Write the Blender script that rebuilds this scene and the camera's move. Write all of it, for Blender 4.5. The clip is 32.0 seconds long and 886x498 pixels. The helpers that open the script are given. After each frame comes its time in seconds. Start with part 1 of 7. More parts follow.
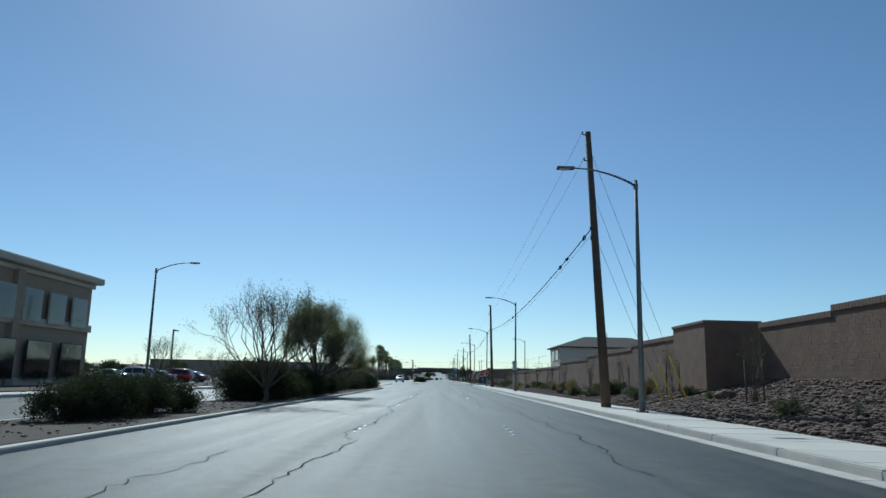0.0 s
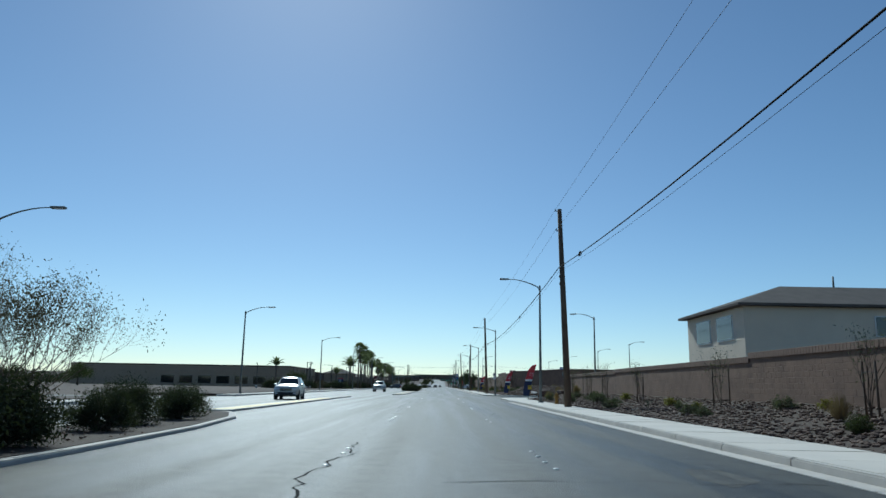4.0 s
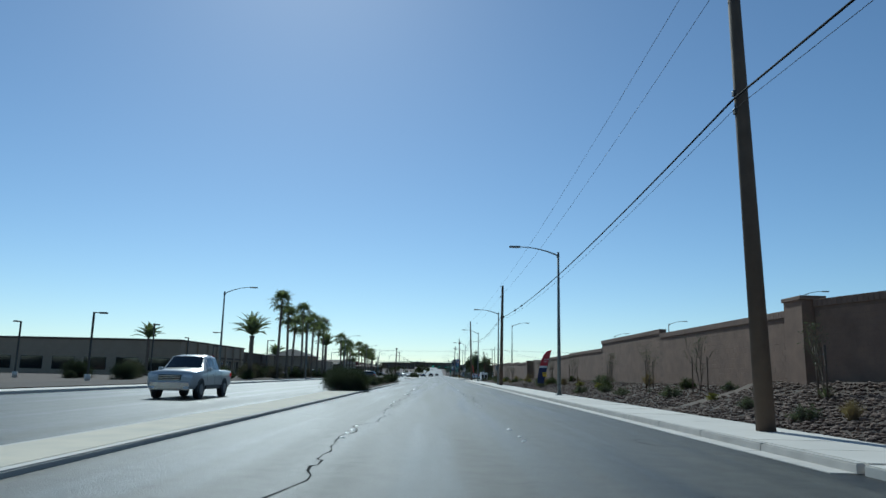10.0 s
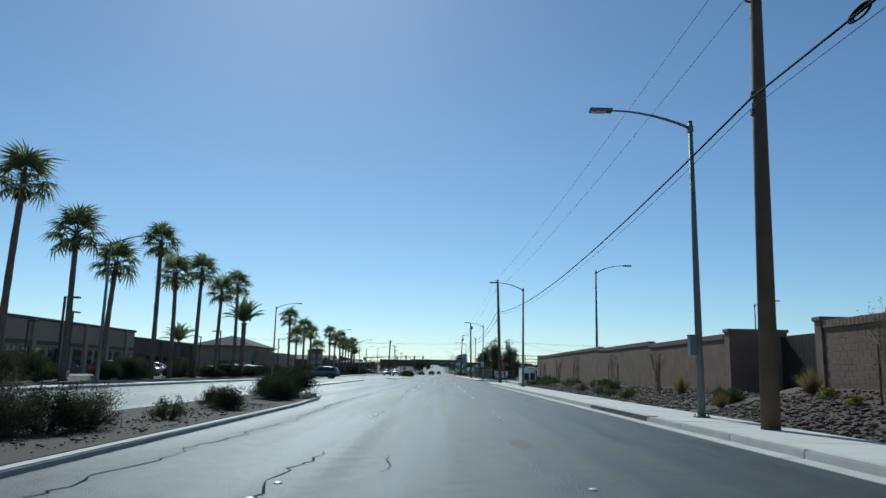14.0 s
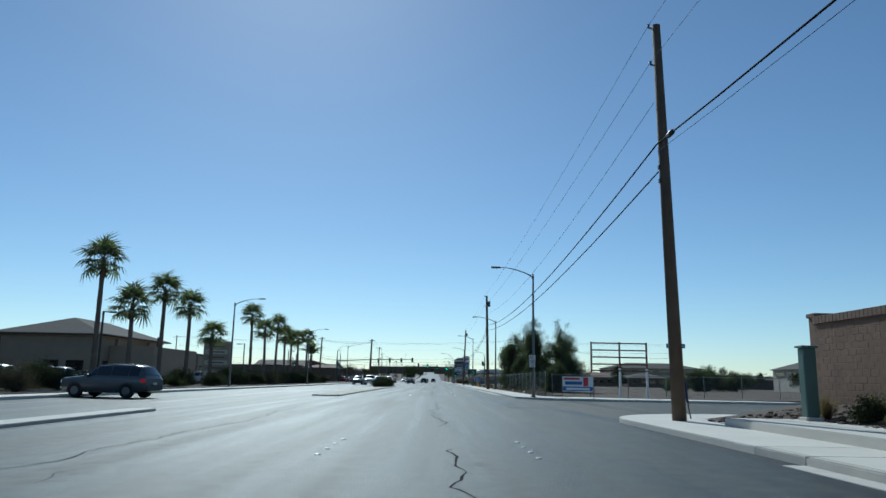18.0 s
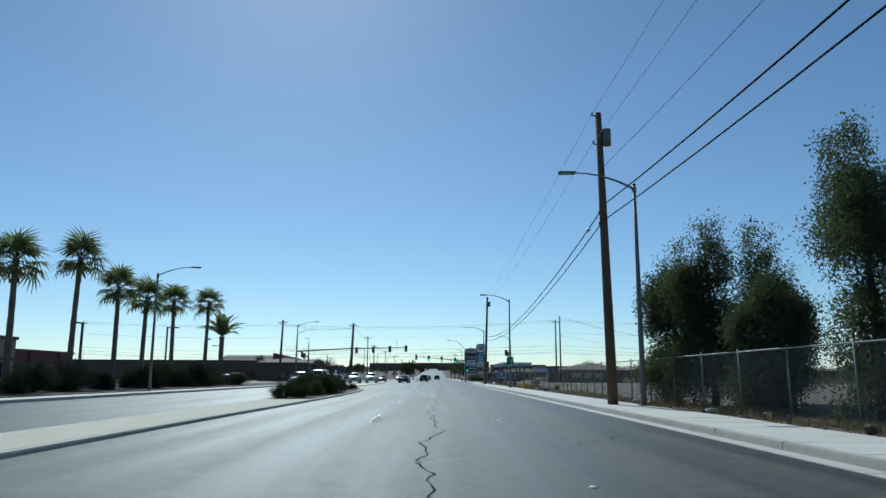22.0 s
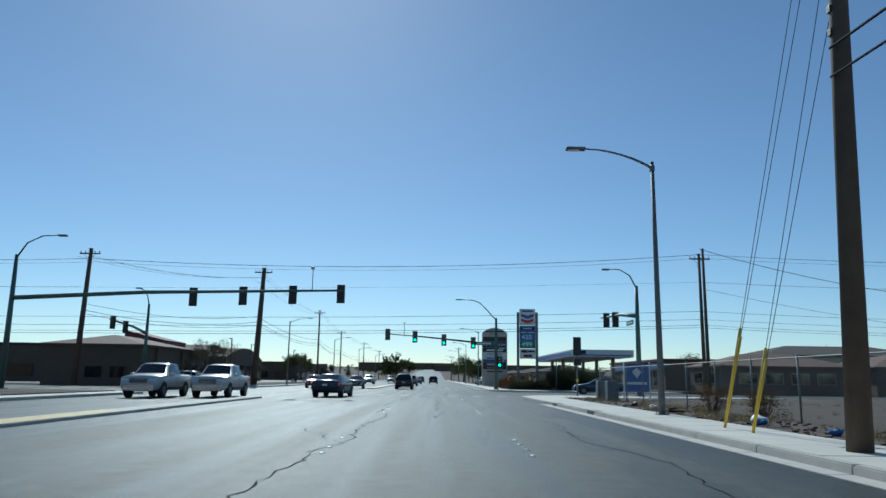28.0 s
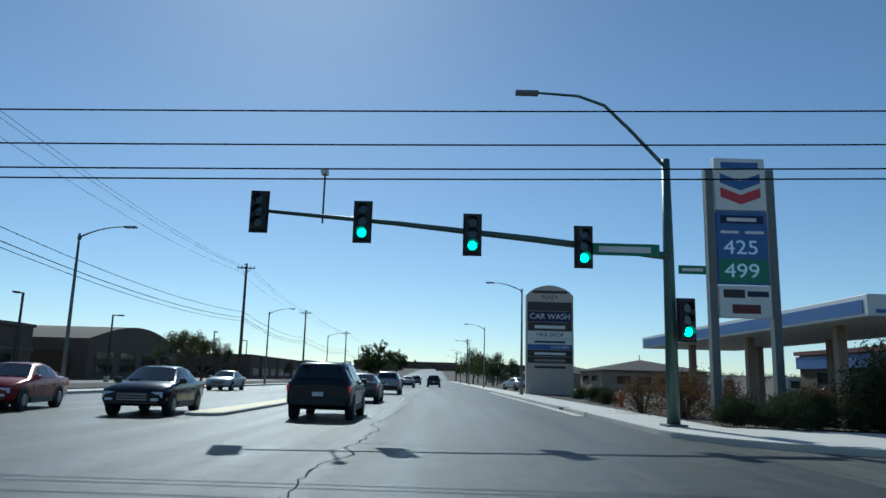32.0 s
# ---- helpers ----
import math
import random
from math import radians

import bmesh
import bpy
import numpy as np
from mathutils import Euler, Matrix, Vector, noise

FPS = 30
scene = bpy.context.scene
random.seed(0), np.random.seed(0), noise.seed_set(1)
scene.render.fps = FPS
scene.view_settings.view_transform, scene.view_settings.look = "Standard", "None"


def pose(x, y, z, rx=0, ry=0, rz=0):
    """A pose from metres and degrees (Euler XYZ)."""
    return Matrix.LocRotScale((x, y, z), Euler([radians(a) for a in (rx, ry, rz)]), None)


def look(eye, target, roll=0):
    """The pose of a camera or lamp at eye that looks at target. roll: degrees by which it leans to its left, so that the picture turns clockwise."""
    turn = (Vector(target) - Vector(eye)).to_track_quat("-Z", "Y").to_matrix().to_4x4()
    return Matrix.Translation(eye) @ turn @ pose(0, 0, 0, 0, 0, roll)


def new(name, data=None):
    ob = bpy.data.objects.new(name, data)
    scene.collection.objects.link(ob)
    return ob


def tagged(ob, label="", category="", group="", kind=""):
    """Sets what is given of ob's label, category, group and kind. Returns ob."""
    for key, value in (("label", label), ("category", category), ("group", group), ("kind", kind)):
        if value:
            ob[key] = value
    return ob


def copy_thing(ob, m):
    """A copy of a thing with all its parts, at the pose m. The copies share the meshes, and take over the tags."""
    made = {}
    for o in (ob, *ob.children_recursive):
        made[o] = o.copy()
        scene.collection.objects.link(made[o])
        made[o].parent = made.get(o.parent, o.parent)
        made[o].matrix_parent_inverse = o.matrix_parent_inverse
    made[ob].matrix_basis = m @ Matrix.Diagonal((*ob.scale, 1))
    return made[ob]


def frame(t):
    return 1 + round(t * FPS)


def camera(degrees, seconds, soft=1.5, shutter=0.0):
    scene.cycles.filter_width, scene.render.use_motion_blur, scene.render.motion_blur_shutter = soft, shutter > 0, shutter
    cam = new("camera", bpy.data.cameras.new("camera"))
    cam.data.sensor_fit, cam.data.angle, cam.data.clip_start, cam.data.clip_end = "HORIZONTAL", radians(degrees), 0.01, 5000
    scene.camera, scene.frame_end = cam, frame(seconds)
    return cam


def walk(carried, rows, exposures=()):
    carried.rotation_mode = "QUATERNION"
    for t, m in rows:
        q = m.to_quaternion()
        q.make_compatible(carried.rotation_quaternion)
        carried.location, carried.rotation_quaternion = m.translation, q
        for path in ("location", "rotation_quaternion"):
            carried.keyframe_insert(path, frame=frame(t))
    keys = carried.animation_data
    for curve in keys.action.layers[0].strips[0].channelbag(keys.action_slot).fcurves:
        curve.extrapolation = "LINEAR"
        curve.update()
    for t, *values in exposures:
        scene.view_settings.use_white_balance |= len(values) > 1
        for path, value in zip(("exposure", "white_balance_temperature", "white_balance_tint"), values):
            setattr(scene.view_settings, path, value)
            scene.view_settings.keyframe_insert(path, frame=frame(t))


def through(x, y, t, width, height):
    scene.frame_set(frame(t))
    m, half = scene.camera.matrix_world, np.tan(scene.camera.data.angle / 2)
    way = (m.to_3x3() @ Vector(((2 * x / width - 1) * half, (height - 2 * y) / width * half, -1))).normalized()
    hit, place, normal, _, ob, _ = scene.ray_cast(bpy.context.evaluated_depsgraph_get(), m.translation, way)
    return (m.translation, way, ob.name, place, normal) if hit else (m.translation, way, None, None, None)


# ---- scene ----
cam = camera(64.0, 32.0)
PATH = [
    (0, 0.043, -9.727, 1.215, 0.08, 10.36, 1.21),
    (0.5, 0.039, -2.249, 1.216, 0.13, 10.46, 1.04),
    (1, 0.019, 5.433, 1.230, 0.14, 10.53, 1.00),
    (1.5, -0.021, 13.260, 1.234, 0.14, 10.63, 1.12),
    (2, 0.007, 21.081, 1.230, -0.00, 10.75, 1.01),
    (2.5, 0.027, 29.021, 1.249, 0.32, 10.72, 0.80),
    (3, -0.073, 37.166, 1.252, 0.05, 10.74, 1.00),
    (3.5, -0.117, 45.329, 1.252, -0.07, 10.95, 0.97),
    (5.5, 0.093, 78.404, 1.220, 0.21, 10.81, 1.18),
    (6, -0.008, 86.730, 1.221, 0.16, 10.85, 1.25),
    (6.5, -0.082, 94.771, 1.231, 0.11, 10.81, 1.31),
    (7, -0.051, 103.078, 1.215, 0.13, 10.69, 1.13),
    (7.5, 0.017, 111.369, 1.224, 0.13, 10.65, 1.32),
    (8, 0.068, 119.606, 1.238, 0.12, 10.64, 1.28),
    (8.5, 0.031, 127.968, 1.260, 0.02, 10.45, 1.19),
    (9, -0.041, 136.514, 1.262, -0.17, 10.29, 1.05),
    (9.5, 0.023, 144.644, 1.252, -0.25, 10.09, 1.09),
    (10, -0.007, 152.953, 1.254, -0.26, 10.03, 1.18),
    (10.5, -0.021, 161.331, 1.265, -0.25, 10.00, 1.26),
    (11, -0.001, 169.711, 1.276, -0.19, 10.01, 1.17),
    (11.5, 0.023, 178.230, 1.265, -0.20, 10.04, 0.97),
    (12, 0.019, 186.691, 1.264, -0.19, 10.00, 1.00),
    (12.5, 0.080, 195.053, 1.259, -0.09, 9.98, 1.03),
    (13, 0.109, 203.468, 1.246, -0.08, 9.91, 1.07),
    (13.5, -0.034, 212.038, 1.264, -0.20, 9.87, 1.30),
    (14, -0.052, 220.355, 1.260, -0.10, 9.86, 1.26),
    (14.5, 0.085, 228.385, 1.264, -0.03, 9.66, 0.80),
    (16.5, 0.014, 262.137, 1.287, 0.38, 10.19, 0.93),
    (17, 0.010, 270.318, 1.262, 0.17, 10.33, 0.95),
    (17.5, 0.004, 278.462, 1.246, -0.19, 10.42, 1.07),
    (18, -0.016, 286.644, 1.234, -0.54, 10.46, 1.08),
    (18.5, -0.017, 294.709, 1.236, -0.83, 10.49, 0.94),
    (19, -0.008, 302.837, 1.245, -1.01, 10.47, 0.83),
    (19.5, -0.016, 311.206, 1.268, -1.05, 10.48, 0.85),
    (20, 0.051, 319.281, 1.288, -0.91, 10.45, 0.63),
    (20.5, 0.025, 327.340, 1.281, -0.75, 10.28, 0.53),
    (21, -0.005, 335.406, 1.271, -0.65, 10.25, 0.39),
    (21.5, -0.013, 343.480, 1.251, -0.50, 10.23, 0.31),
    (22, -0.012, 351.719, 1.218, -0.40, 10.22, 0.22),
    (22.5, 0.012, 359.882, 1.221, -0.44, 10.20, 0.44),
    (23, 0.031, 367.917, 1.240, -0.47, 10.24, 0.53),
    (23.5, 0.054, 375.978, 1.246, -0.47, 10.36, 0.90),
    (24, 0.050, 384.074, 1.256, -0.42, 10.49, 1.17),
    (24.5, 0.030, 392.036, 1.262, -0.22, 10.56, 1.34),
    (25, -0.005, 400.117, 1.252, -0.07, 10.57, 1.28),
    (25.5, -0.083, 408.351, 1.230, 0.06, 10.55, 1.20),
    (27.5, -0.011, 439.328, 1.254, -0.35, 10.44, 0.60),
    (28, 0.028, 446.962, 1.253, -0.54, 10.34, 0.82),
    (28.5, 0.028, 454.764, 1.233, -0.67, 10.33, 1.12),
    (29, -0.016, 462.306, 1.232, -0.74, 10.39, 1.56),
    (29.5, -0.059, 469.823, 1.237, -0.81, 10.50, 1.46),
    (30, -0.060, 477.216, 1.244, -0.83, 10.40, 1.04),
    (30.5, -0.021, 484.414, 1.243, -0.74, 10.55, 1.21),
    (31, 0.035, 491.469, 1.235, -0.56, 10.58, 1.74),
    (31.5, 0.055, 498.437, 1.253, -0.39, 10.51, 1.81),
    (32, 0.069, 505.113, 1.302, -0.31, 10.34, 1.51),
]
walk(cam, [(t, pose(x, y, z, 90 + up, 0, left) @ pose(0, 0, 0, 0, 0, lean)) for t, x, y, z, left, up, lean in PATH], exposures=[(0, -0.06, 5480, -5), (32, -0.06, 5480, -5)])

# ---- light ----
SUN_UP, SUN_LEFT = radians(38), radians(12.5)
world = bpy.data.worlds.new("sky")
scene.world = world
world.use_nodes = True
wn = world.node_tree.nodes
sky = wn.new("ShaderNodeTexSky")
sky.sky_type, sky.sun_disc = "NISHITA", False
sky.sun_elevation, sky.sun_rotation = SUN_UP, -SUN_LEFT
sky.altitude, sky.air_density, sky.dust_density, sky.ozone_density = 1500, 1.0, 0.65, 2.0
world.node_tree.links.new(sky.outputs[0], wn["Background"].inputs[0])
wn["Background"].inputs[1].default_value = 0.085
sun_lamp = new("sun", bpy.data.lights.new("sun", "SUN"))
sun_lamp.data.energy, sun_lamp.data.angle, sun_lamp.data.color = 3.6, radians(0.5), (1.0, 0.95, 0.88)
to_sun = Vector((-math.sin(SUN_LEFT) * math.cos(SUN_UP), math.cos(SUN_LEFT) * math.cos(SUN_UP), math.sin(SUN_UP)))
sun_lamp.matrix_world = look(to_sun * 100, (0, 0, 0))


# ---- materials ----
def material(name, colour, rough=0.8, metal=0.0, vary=0.25, scale=3.0, fine=60.0, bump=0.15, vary_colour=None,
             emit=0.0, alpha_glass=False, spec=0.5, random_vary=0.0, wave=None):
    m = bpy.data.materials.new(name)
    m.use_nodes = True
    nt = m.node_tree
    n, link = nt.nodes, nt.links.new
    b = n["Principled BSDF"]
    b.inputs["Roughness"].default_value, b.inputs["Metallic"].default_value = rough, metal
    b.inputs["Specular IOR Level"].default_value = spec
    big = n.new("ShaderNodeTexNoise")
    big.inputs["Scale"].default_value, big.inputs["Detail"].default_value = scale, 6
    small = n.new("ShaderNodeTexNoise")
    small.inputs["Scale"].default_value, small.inputs["Detail"].default_value = fine, 4
    geo = n.new("ShaderNodeNewGeometry")
    link(geo.outputs["Position"], big.inputs["Vector"])
    link(geo.outputs["Position"], small.inputs["Vector"])
    mix = n.new("ShaderNodeMix")
    mix.data_type = "RGBA"
    dark = vary_colour or tuple(c * (1 - vary) for c in colour)
    light = tuple(min(1, c * (1 + vary * 0.6)) for c in colour)
    mix.inputs["A"].default_value, mix.inputs["B"].default_value = (*dark, 1), (*light, 1)
    add = n.new("ShaderNodeMath")
    add.operation = "MULTIPLY_ADD"
    add.inputs[1].default_value, add.inputs[2].default_value = 0.45, 0.0
    link(small.outputs["Fac"], add.inputs[0])
    add2 = n.new("ShaderNodeMath")
    add2.operation = "MULTIPLY_ADD"
    add2.inputs[1].default_value = 1.1
    link(big.outputs["Fac"], add2.inputs[0])
    sub = n.new("ShaderNodeMath")
    sub.operation = "SUBTRACT"
    sub.inputs[1].default_value = 0.27
    link(add.outputs[0], sub.inputs[0])
    link(sub.outputs[0], add2.inputs[2])
    fac = add2.outputs[0]
    if random_vary:
        info = n.new("ShaderNodeObjectInfo")
        more = n.new("ShaderNodeMath")
        more.operation = "MULTIPLY_ADD"
        more.inputs[1].default_value = random_vary
        link(info.outputs["Random"], more.inputs[0])
        link(fac, more.inputs[2])
        fac = more.outputs[0]
    link(fac, mix.inputs["Factor"])
    link(mix.outputs["Result"], b.inputs["Base Color"])
    if bump:
        bp = n.new("ShaderNodeBump")
        bp.inputs["Strength"].default_value, bp.inputs["Distance"].default_value = bump, 0.02
        link(small.outputs["Fac"], bp.inputs["Height"])
        link(bp.outputs[0], b.inputs["Normal"])
    if emit:
        b.inputs["Emission Color"].default_value, b.inputs["Emission Strength"].default_value = (*colour, 1), emit
    return m


def leaf_material(name, colour, through=0.35):
    m = material(name, colour, rough=0.8, vary=0.45, scale=1.5, fine=9, bump=0, spec=0.12)
    nt = m.node_tree
    b = nt.nodes["Principled BSDF"]
    tr = nt.nodes.new("ShaderNodeBsdfTranslucent")
    tr.inputs[0].default_value = (colour[0] * 1.5, colour[1] * 1.6, colour[2] * 0.8, 1)
    mx = nt.nodes.new("ShaderNodeMixShader")
    mx.inputs[0].default_value = through
    nt.links.new(b.outputs[0], mx.inputs[1])
    nt.links.new(tr.outputs[0], mx.inputs[2])
    nt.links.new(mx.outputs[0], nt.nodes["Material Output"].inputs[0])
    return m


def asphalt_material(name, base, rough):
    """Worn asphalt: lanes polished lengthwise, stains, fine grain; glint contrast is added to the colour streaks."""
    m = material(name, base, rough=rough, vary=0.62, scale=2.6, fine=42, bump=0.8, spec=0.165)
    nt = m.node_tree
    n, link = nt.nodes, nt.links.new
    b = n["Principled BSDF"]
    geo = n.new("ShaderNodeNewGeometry")
    mp = n.new("ShaderNodeMapping")
    mp.inputs["Scale"].default_value = (1.1, 0.035, 1)
    link(geo.outputs["Position"], mp.inputs["Vector"])
    st = n.new("ShaderNodeTexNoise")
    st.inputs["Scale"].default_value, st.inputs["Detail"].default_value = 1.0, 3
    link(mp.outputs[0], st.inputs["Vector"])
    ra = n.new("ShaderNodeMapRange")
    ra.inputs["From Min"].default_value, ra.inputs["From Max"].default_value = 0.35, 0.65
    ra.inputs["To Min"].default_value, ra.inputs["To Max"].default_value = rough - 0.08, rough + 0.1
    link(st.outputs["Fac"], ra.inputs["Value"])
    link(ra.outputs[0], b.inputs["Roughness"])
    old = b.inputs["Base Color"].links[0].from_socket
    # lengthwise wear streaks, deepened in the base colour to imitate glint contrast
    mul = n.new("ShaderNodeMix")
    mul.data_type, mul.blend_type = "RGBA", "MULTIPLY"
    mul.inputs["Factor"].default_value = 1.0
    r2 = n.new("ShaderNodeMapRange")
    r2.inputs["From Min"].default_value, r2.inputs["From Max"].default_value = 0.35, 0.65
    r2.inputs["To Min"].default_value, r2.inputs["To Max"].default_value = 0.52, 1.32
    link(st.outputs["Fac"], r2.inputs["Value"])
    link(old, mul.inputs["A"])
    link(r2.outputs[0], mul.inputs["B"])
    link(mul.outputs["Result"], b.inputs["Base Color"])
    return m


M = {}
M["asphalt"] = asphalt_material("asphalt", (0.067, 0.066, 0.057), 0.47)
M["asphalt_old"] = asphalt_material("old_asphalt", (0.115, 0.110, 0.094), 0.62)
M["crack"] = material("crack_tar", (0.02, 0.02, 0.02), rough=0.95, vary=0.3, spec=0.05)
M["dot"] = material("ceramic_marker", (0.7, 0.7, 0.66), rough=0.35, vary=0.2)
M["paint"] = material("road_paint", (0.20, 0.20, 0.19), rough=0.7, vary=0.35, scale=8)
M["yellow_paint"] = material("yellow_paint", (0.55, 0.40, 0.10), rough=0.6, vary=0.4, scale=4)
M["concrete"] = material("concrete", (0.60, 0.555, 0.49), rough=0.8, vary=0.18, scale=0.8, random_vary=0.25)
M["paving"] = material("median_paving", (0.55, 0.48, 0.36), rough=0.85, vary=0.3, scale=1.2, vary_colour=(0.40, 0.37, 0.30))
M["kerb"] = material("kerb_concrete", (0.52, 0.48, 0.43), rough=0.8, vary=0.25, scale=2, random_vary=0.2)
M["dirt"] = material("desert_dirt", (0.092, 0.062, 0.044), rough=0.95, vary=0.35, scale=0.25, fine=30, bump=0.5)
M["soil"] = material("planting_soil", (0.070, 0.048, 0.034), rough=0.95, vary=0.35, scale=0.8, fine=25, bump=0.6)
M["stone"] = material("landscape_rock", (0.15, 0.092, 0.064), rough=0.85, vary=0.75, scale=7, fine=30, bump=0.4)
M["block"] = material("split_face_block", (0.218, 0.136, 0.094), rough=0.9, vary=0.38, scale=1.6, fine=22, bump=0.45)
M["mortar"] = material("mortar", (0.178, 0.115, 0.083), rough=0.95, vary=0.2)
M["cap"] = material("cap_block", (0.20, 0.128, 0.092), rough=0.9, vary=0.2, scale=4, random_vary=0.3)
M["wood_pole"] = material("weathered_pole_wood", (0.12, 0.085, 0.06), rough=0.85, vary=0.4, scale=2, fine=40, bump=0.5)
M["galv"] = material("galvanised_steel", (0.17, 0.185, 0.185), rough=0.6, metal=0.2, vary=0.2, scale=3)
M["green_steel"] = material("green_painted_steel", (0.10, 0.16, 0.14), rough=0.45, metal=0.3, vary=0.2)
M["dark_steel"] = material("dark_steel", (0.05, 0.045, 0.04), rough=0.5, metal=0.3, vary=0.2)
M["rust"] = material("rusty_steel", (0.14, 0.06, 0.045), rough=0.7, metal=0.2, vary=0.4, scale=6)
M["cable"] = material("black_cable", (0.012, 0.012, 0.013), rough=0.9, vary=0.1, bump=0, spec=0.08)
M["wire"] = material("bare_wire", (0.06, 0.065, 0.07), rough=0.8, metal=0.0, vary=0.1, bump=0)
M["white"] = material("white_panel", (0.75, 0.75, 0.73), rough=0.5, vary=0.08)
M["black"] = material("black_plastic", (0.02, 0.02, 0.021), rough=0.5, vary=0.2)
M["blue"] = material("blue_panel", (0.05, 0.13, 0.36), rough=0.4, vary=0.12)
M["navy"] = material("navy_cloth", (0.02, 0.03, 0.09), rough=0.7, vary=0.2)
M["red"] = material("red_panel", (0.55, 0.05, 0.06), rough=0.5, vary=0.15)
M["maroon"] = material("maroon_wall", (0.16, 0.05, 0.05), rough=0.8, vary=0.2)
M["sign_green"] = material("green_sign", (0.02, 0.20, 0.11), rough=0.4, vary=0.1)
M["yellow"] = material("yellow_plastic", (0.75, 0.50, 0.04), rough=0.5, vary=0.15)
M["ochre"] = material("weathered_yellow_paint", (0.35, 0.2, 0.05), rough=0.7, vary=0.3, scale=6)
M["stucco"] = material("tan_stucco", (0.36, 0.275, 0.20), rough=0.9, vary=0.15, scale=0.8, fine=90, bump=0.3)
M["stucco_dark"] = material("brown_stucco", (0.135, 0.098, 0.072), rough=0.9, vary=0.15, scale=0.8, fine=90, bump=0.3)
M["cream"] = material("pale_cream_stucco", (0.74, 0.63, 0.50), rough=0.9, vary=0.1, scale=0.8, fine=90, bump=0.3)
M["stucco_light"] = material("cream_stucco", (0.55, 0.49, 0.41), rough=0.9, vary=0.12, scale=0.8, fine=90, bump=0.3)
M["rooftile"] = material("grey_roof_tile", (0.125, 0.11, 0.1), rough=0.95, spec=0.2, vary=0.3, scale=1.5, fine=12, bump=0.6)
M["redtile"] = material("clay_roof_tile", (0.17, 0.10, 0.072), rough=0.85, vary=0.3, scale=1.5, fine=12, bump=0.6)
M["trunk"] = material("palm_trunk", (0.17, 0.13, 0.10), rough=0.9, vary=0.4, scale=2, fine=15, bump=0.8)
M["bark"] = material("bark", (0.12, 0.09, 0.065), rough=0.9, vary=0.4, scale=5, fine=40, bump=0.5)
M["skirt"] = leaf_material("dead_fronds", (0.16, 0.11, 0.06), 0.2)
M["palm"] = leaf_material("palm_green", (0.135, 0.152, 0.095), 0.38)
M["palm_grey"] = leaf_material("date_palm_green", (0.15, 0.172, 0.105), 0.38)
M["leaf"] = leaf_material("desert_leaf", (0.054, 0.064, 0.032), 0.3)
M["leaf_dark"] = leaf_material("dark_leaf", (0.042, 0.05, 0.03), 0.2)
M["leaf_tree"] = leaf_material("grey_green_leaf", (0.082, 0.095, 0.066), 0.35)
M["leaf_olive"] = leaf_material("olive_twig_leaf", (0.155, 0.148, 0.105), 0.45)
M["leaf_twig"] = leaf_material("dry_twig_leaf", (0.085, 0.075, 0.055), 0.2)
M["leaf_grey"] = leaf_material("sage_leaf", (0.092, 0.100, 0.075), 0.3)
M["leaf_yellow"] = leaf_material("yellow_green_leaf", (0.18, 0.165, 0.05), 0.35)
M["leaf_red"] = leaf_material("reddish_leaf", (0.105, 0.055, 0.036), 0.3)
M["grass"] = leaf_material("dry_grass", (0.185, 0.138, 0.098), 0.3)
M["tyre"] = material("tyre_rubber", (0.015, 0.015, 0.016), rough=0.8, vary=0.2)
M["rim"] = material("alloy_rim", (0.2, 0.205, 0.215), rough=0.4, metal=0.9, vary=0.1)
M["chrome"] = material("chrome", (0.6, 0.6, 0.62), rough=0.15, metal=1.0, vary=0.05, bump=0)
M["tail"] = material("tail_lamp_plastic", (0.45, 0.012, 0.016), rough=0.2, vary=0.1, bump=0, emit=0.25)
M["head"] = material("head_lamp_plastic", (0.75, 0.77, 0.8), rough=0.1, vary=0.05, bump=0)
M["glass"] = material("dark_window_glass", (0.012, 0.016, 0.02), rough=0.05, vary=0.1, bump=0, spec=0.8)
M["green_light"] = material("green_signal_light", (0.05, 0.9, 0.55), emit=3.0, bump=0, vary=0.02)
M["red_light"] = material("red_signal_light", (0.9, 0.06, 0.04), emit=0.3, bump=0, vary=0.02)
M["led"] = material("price_digits", (0.4, 0.58, 0.72), emit=0.2, bump=0, vary=0.02)
M["mesh"] = material("fence_wire", (0.16, 0.165, 0.165), rough=0.5, metal=0.7, vary=0.2, bump=0)
for paint, c, r in (("paint_black", (0.012, 0.012, 0.014), 0.18), ("paint_white", (0.5, 0.5, 0.5), 0.3), ("paint_silver", (0.33, 0.34, 0.36), 0.28),
                    ("paint_grey", (0.10, 0.11, 0.12), 0.25), ("paint_red", (0.28, 0.02, 0.02), 0.25), ("paint_blue", (0.04, 0.06, 0.10), 0.2)):
    M[paint] = material(paint, c, rough=r, metal=0.2, vary=0.06, bump=0, spec=0.7)


# ---- tools ----
def part(name, bm, mat, parent=None, label=""):
    """Link a bmesh, or (verts, faces), as one mesh object."""
    me = bpy.data.meshes.new(name)
    if isinstance(bm, tuple):
        me.from_pydata(bm[0], [], bm[1])
    else:
        bm.to_mesh(me)
        bm.free()
    me.materials.append(M[mat] if isinstance(mat, str) else mat)
    ob = new(name, me)
    if parent is not None:
        ob.parent = parent
    if label:
        ob["label"] = label
    return ob


def share(name, me, parent, m):
    ob = new(name, me)
    ob.parent = parent
    ob.matrix_basis = m
    return ob


def thing(name, at, label, category, group="", rz=0.0, kind=""):
    ob = new(name)
    ob.matrix_basis = pose(at[0], at[1], at[2], 0, 0, rz)
    return tagged(ob, label, category, group, kind)


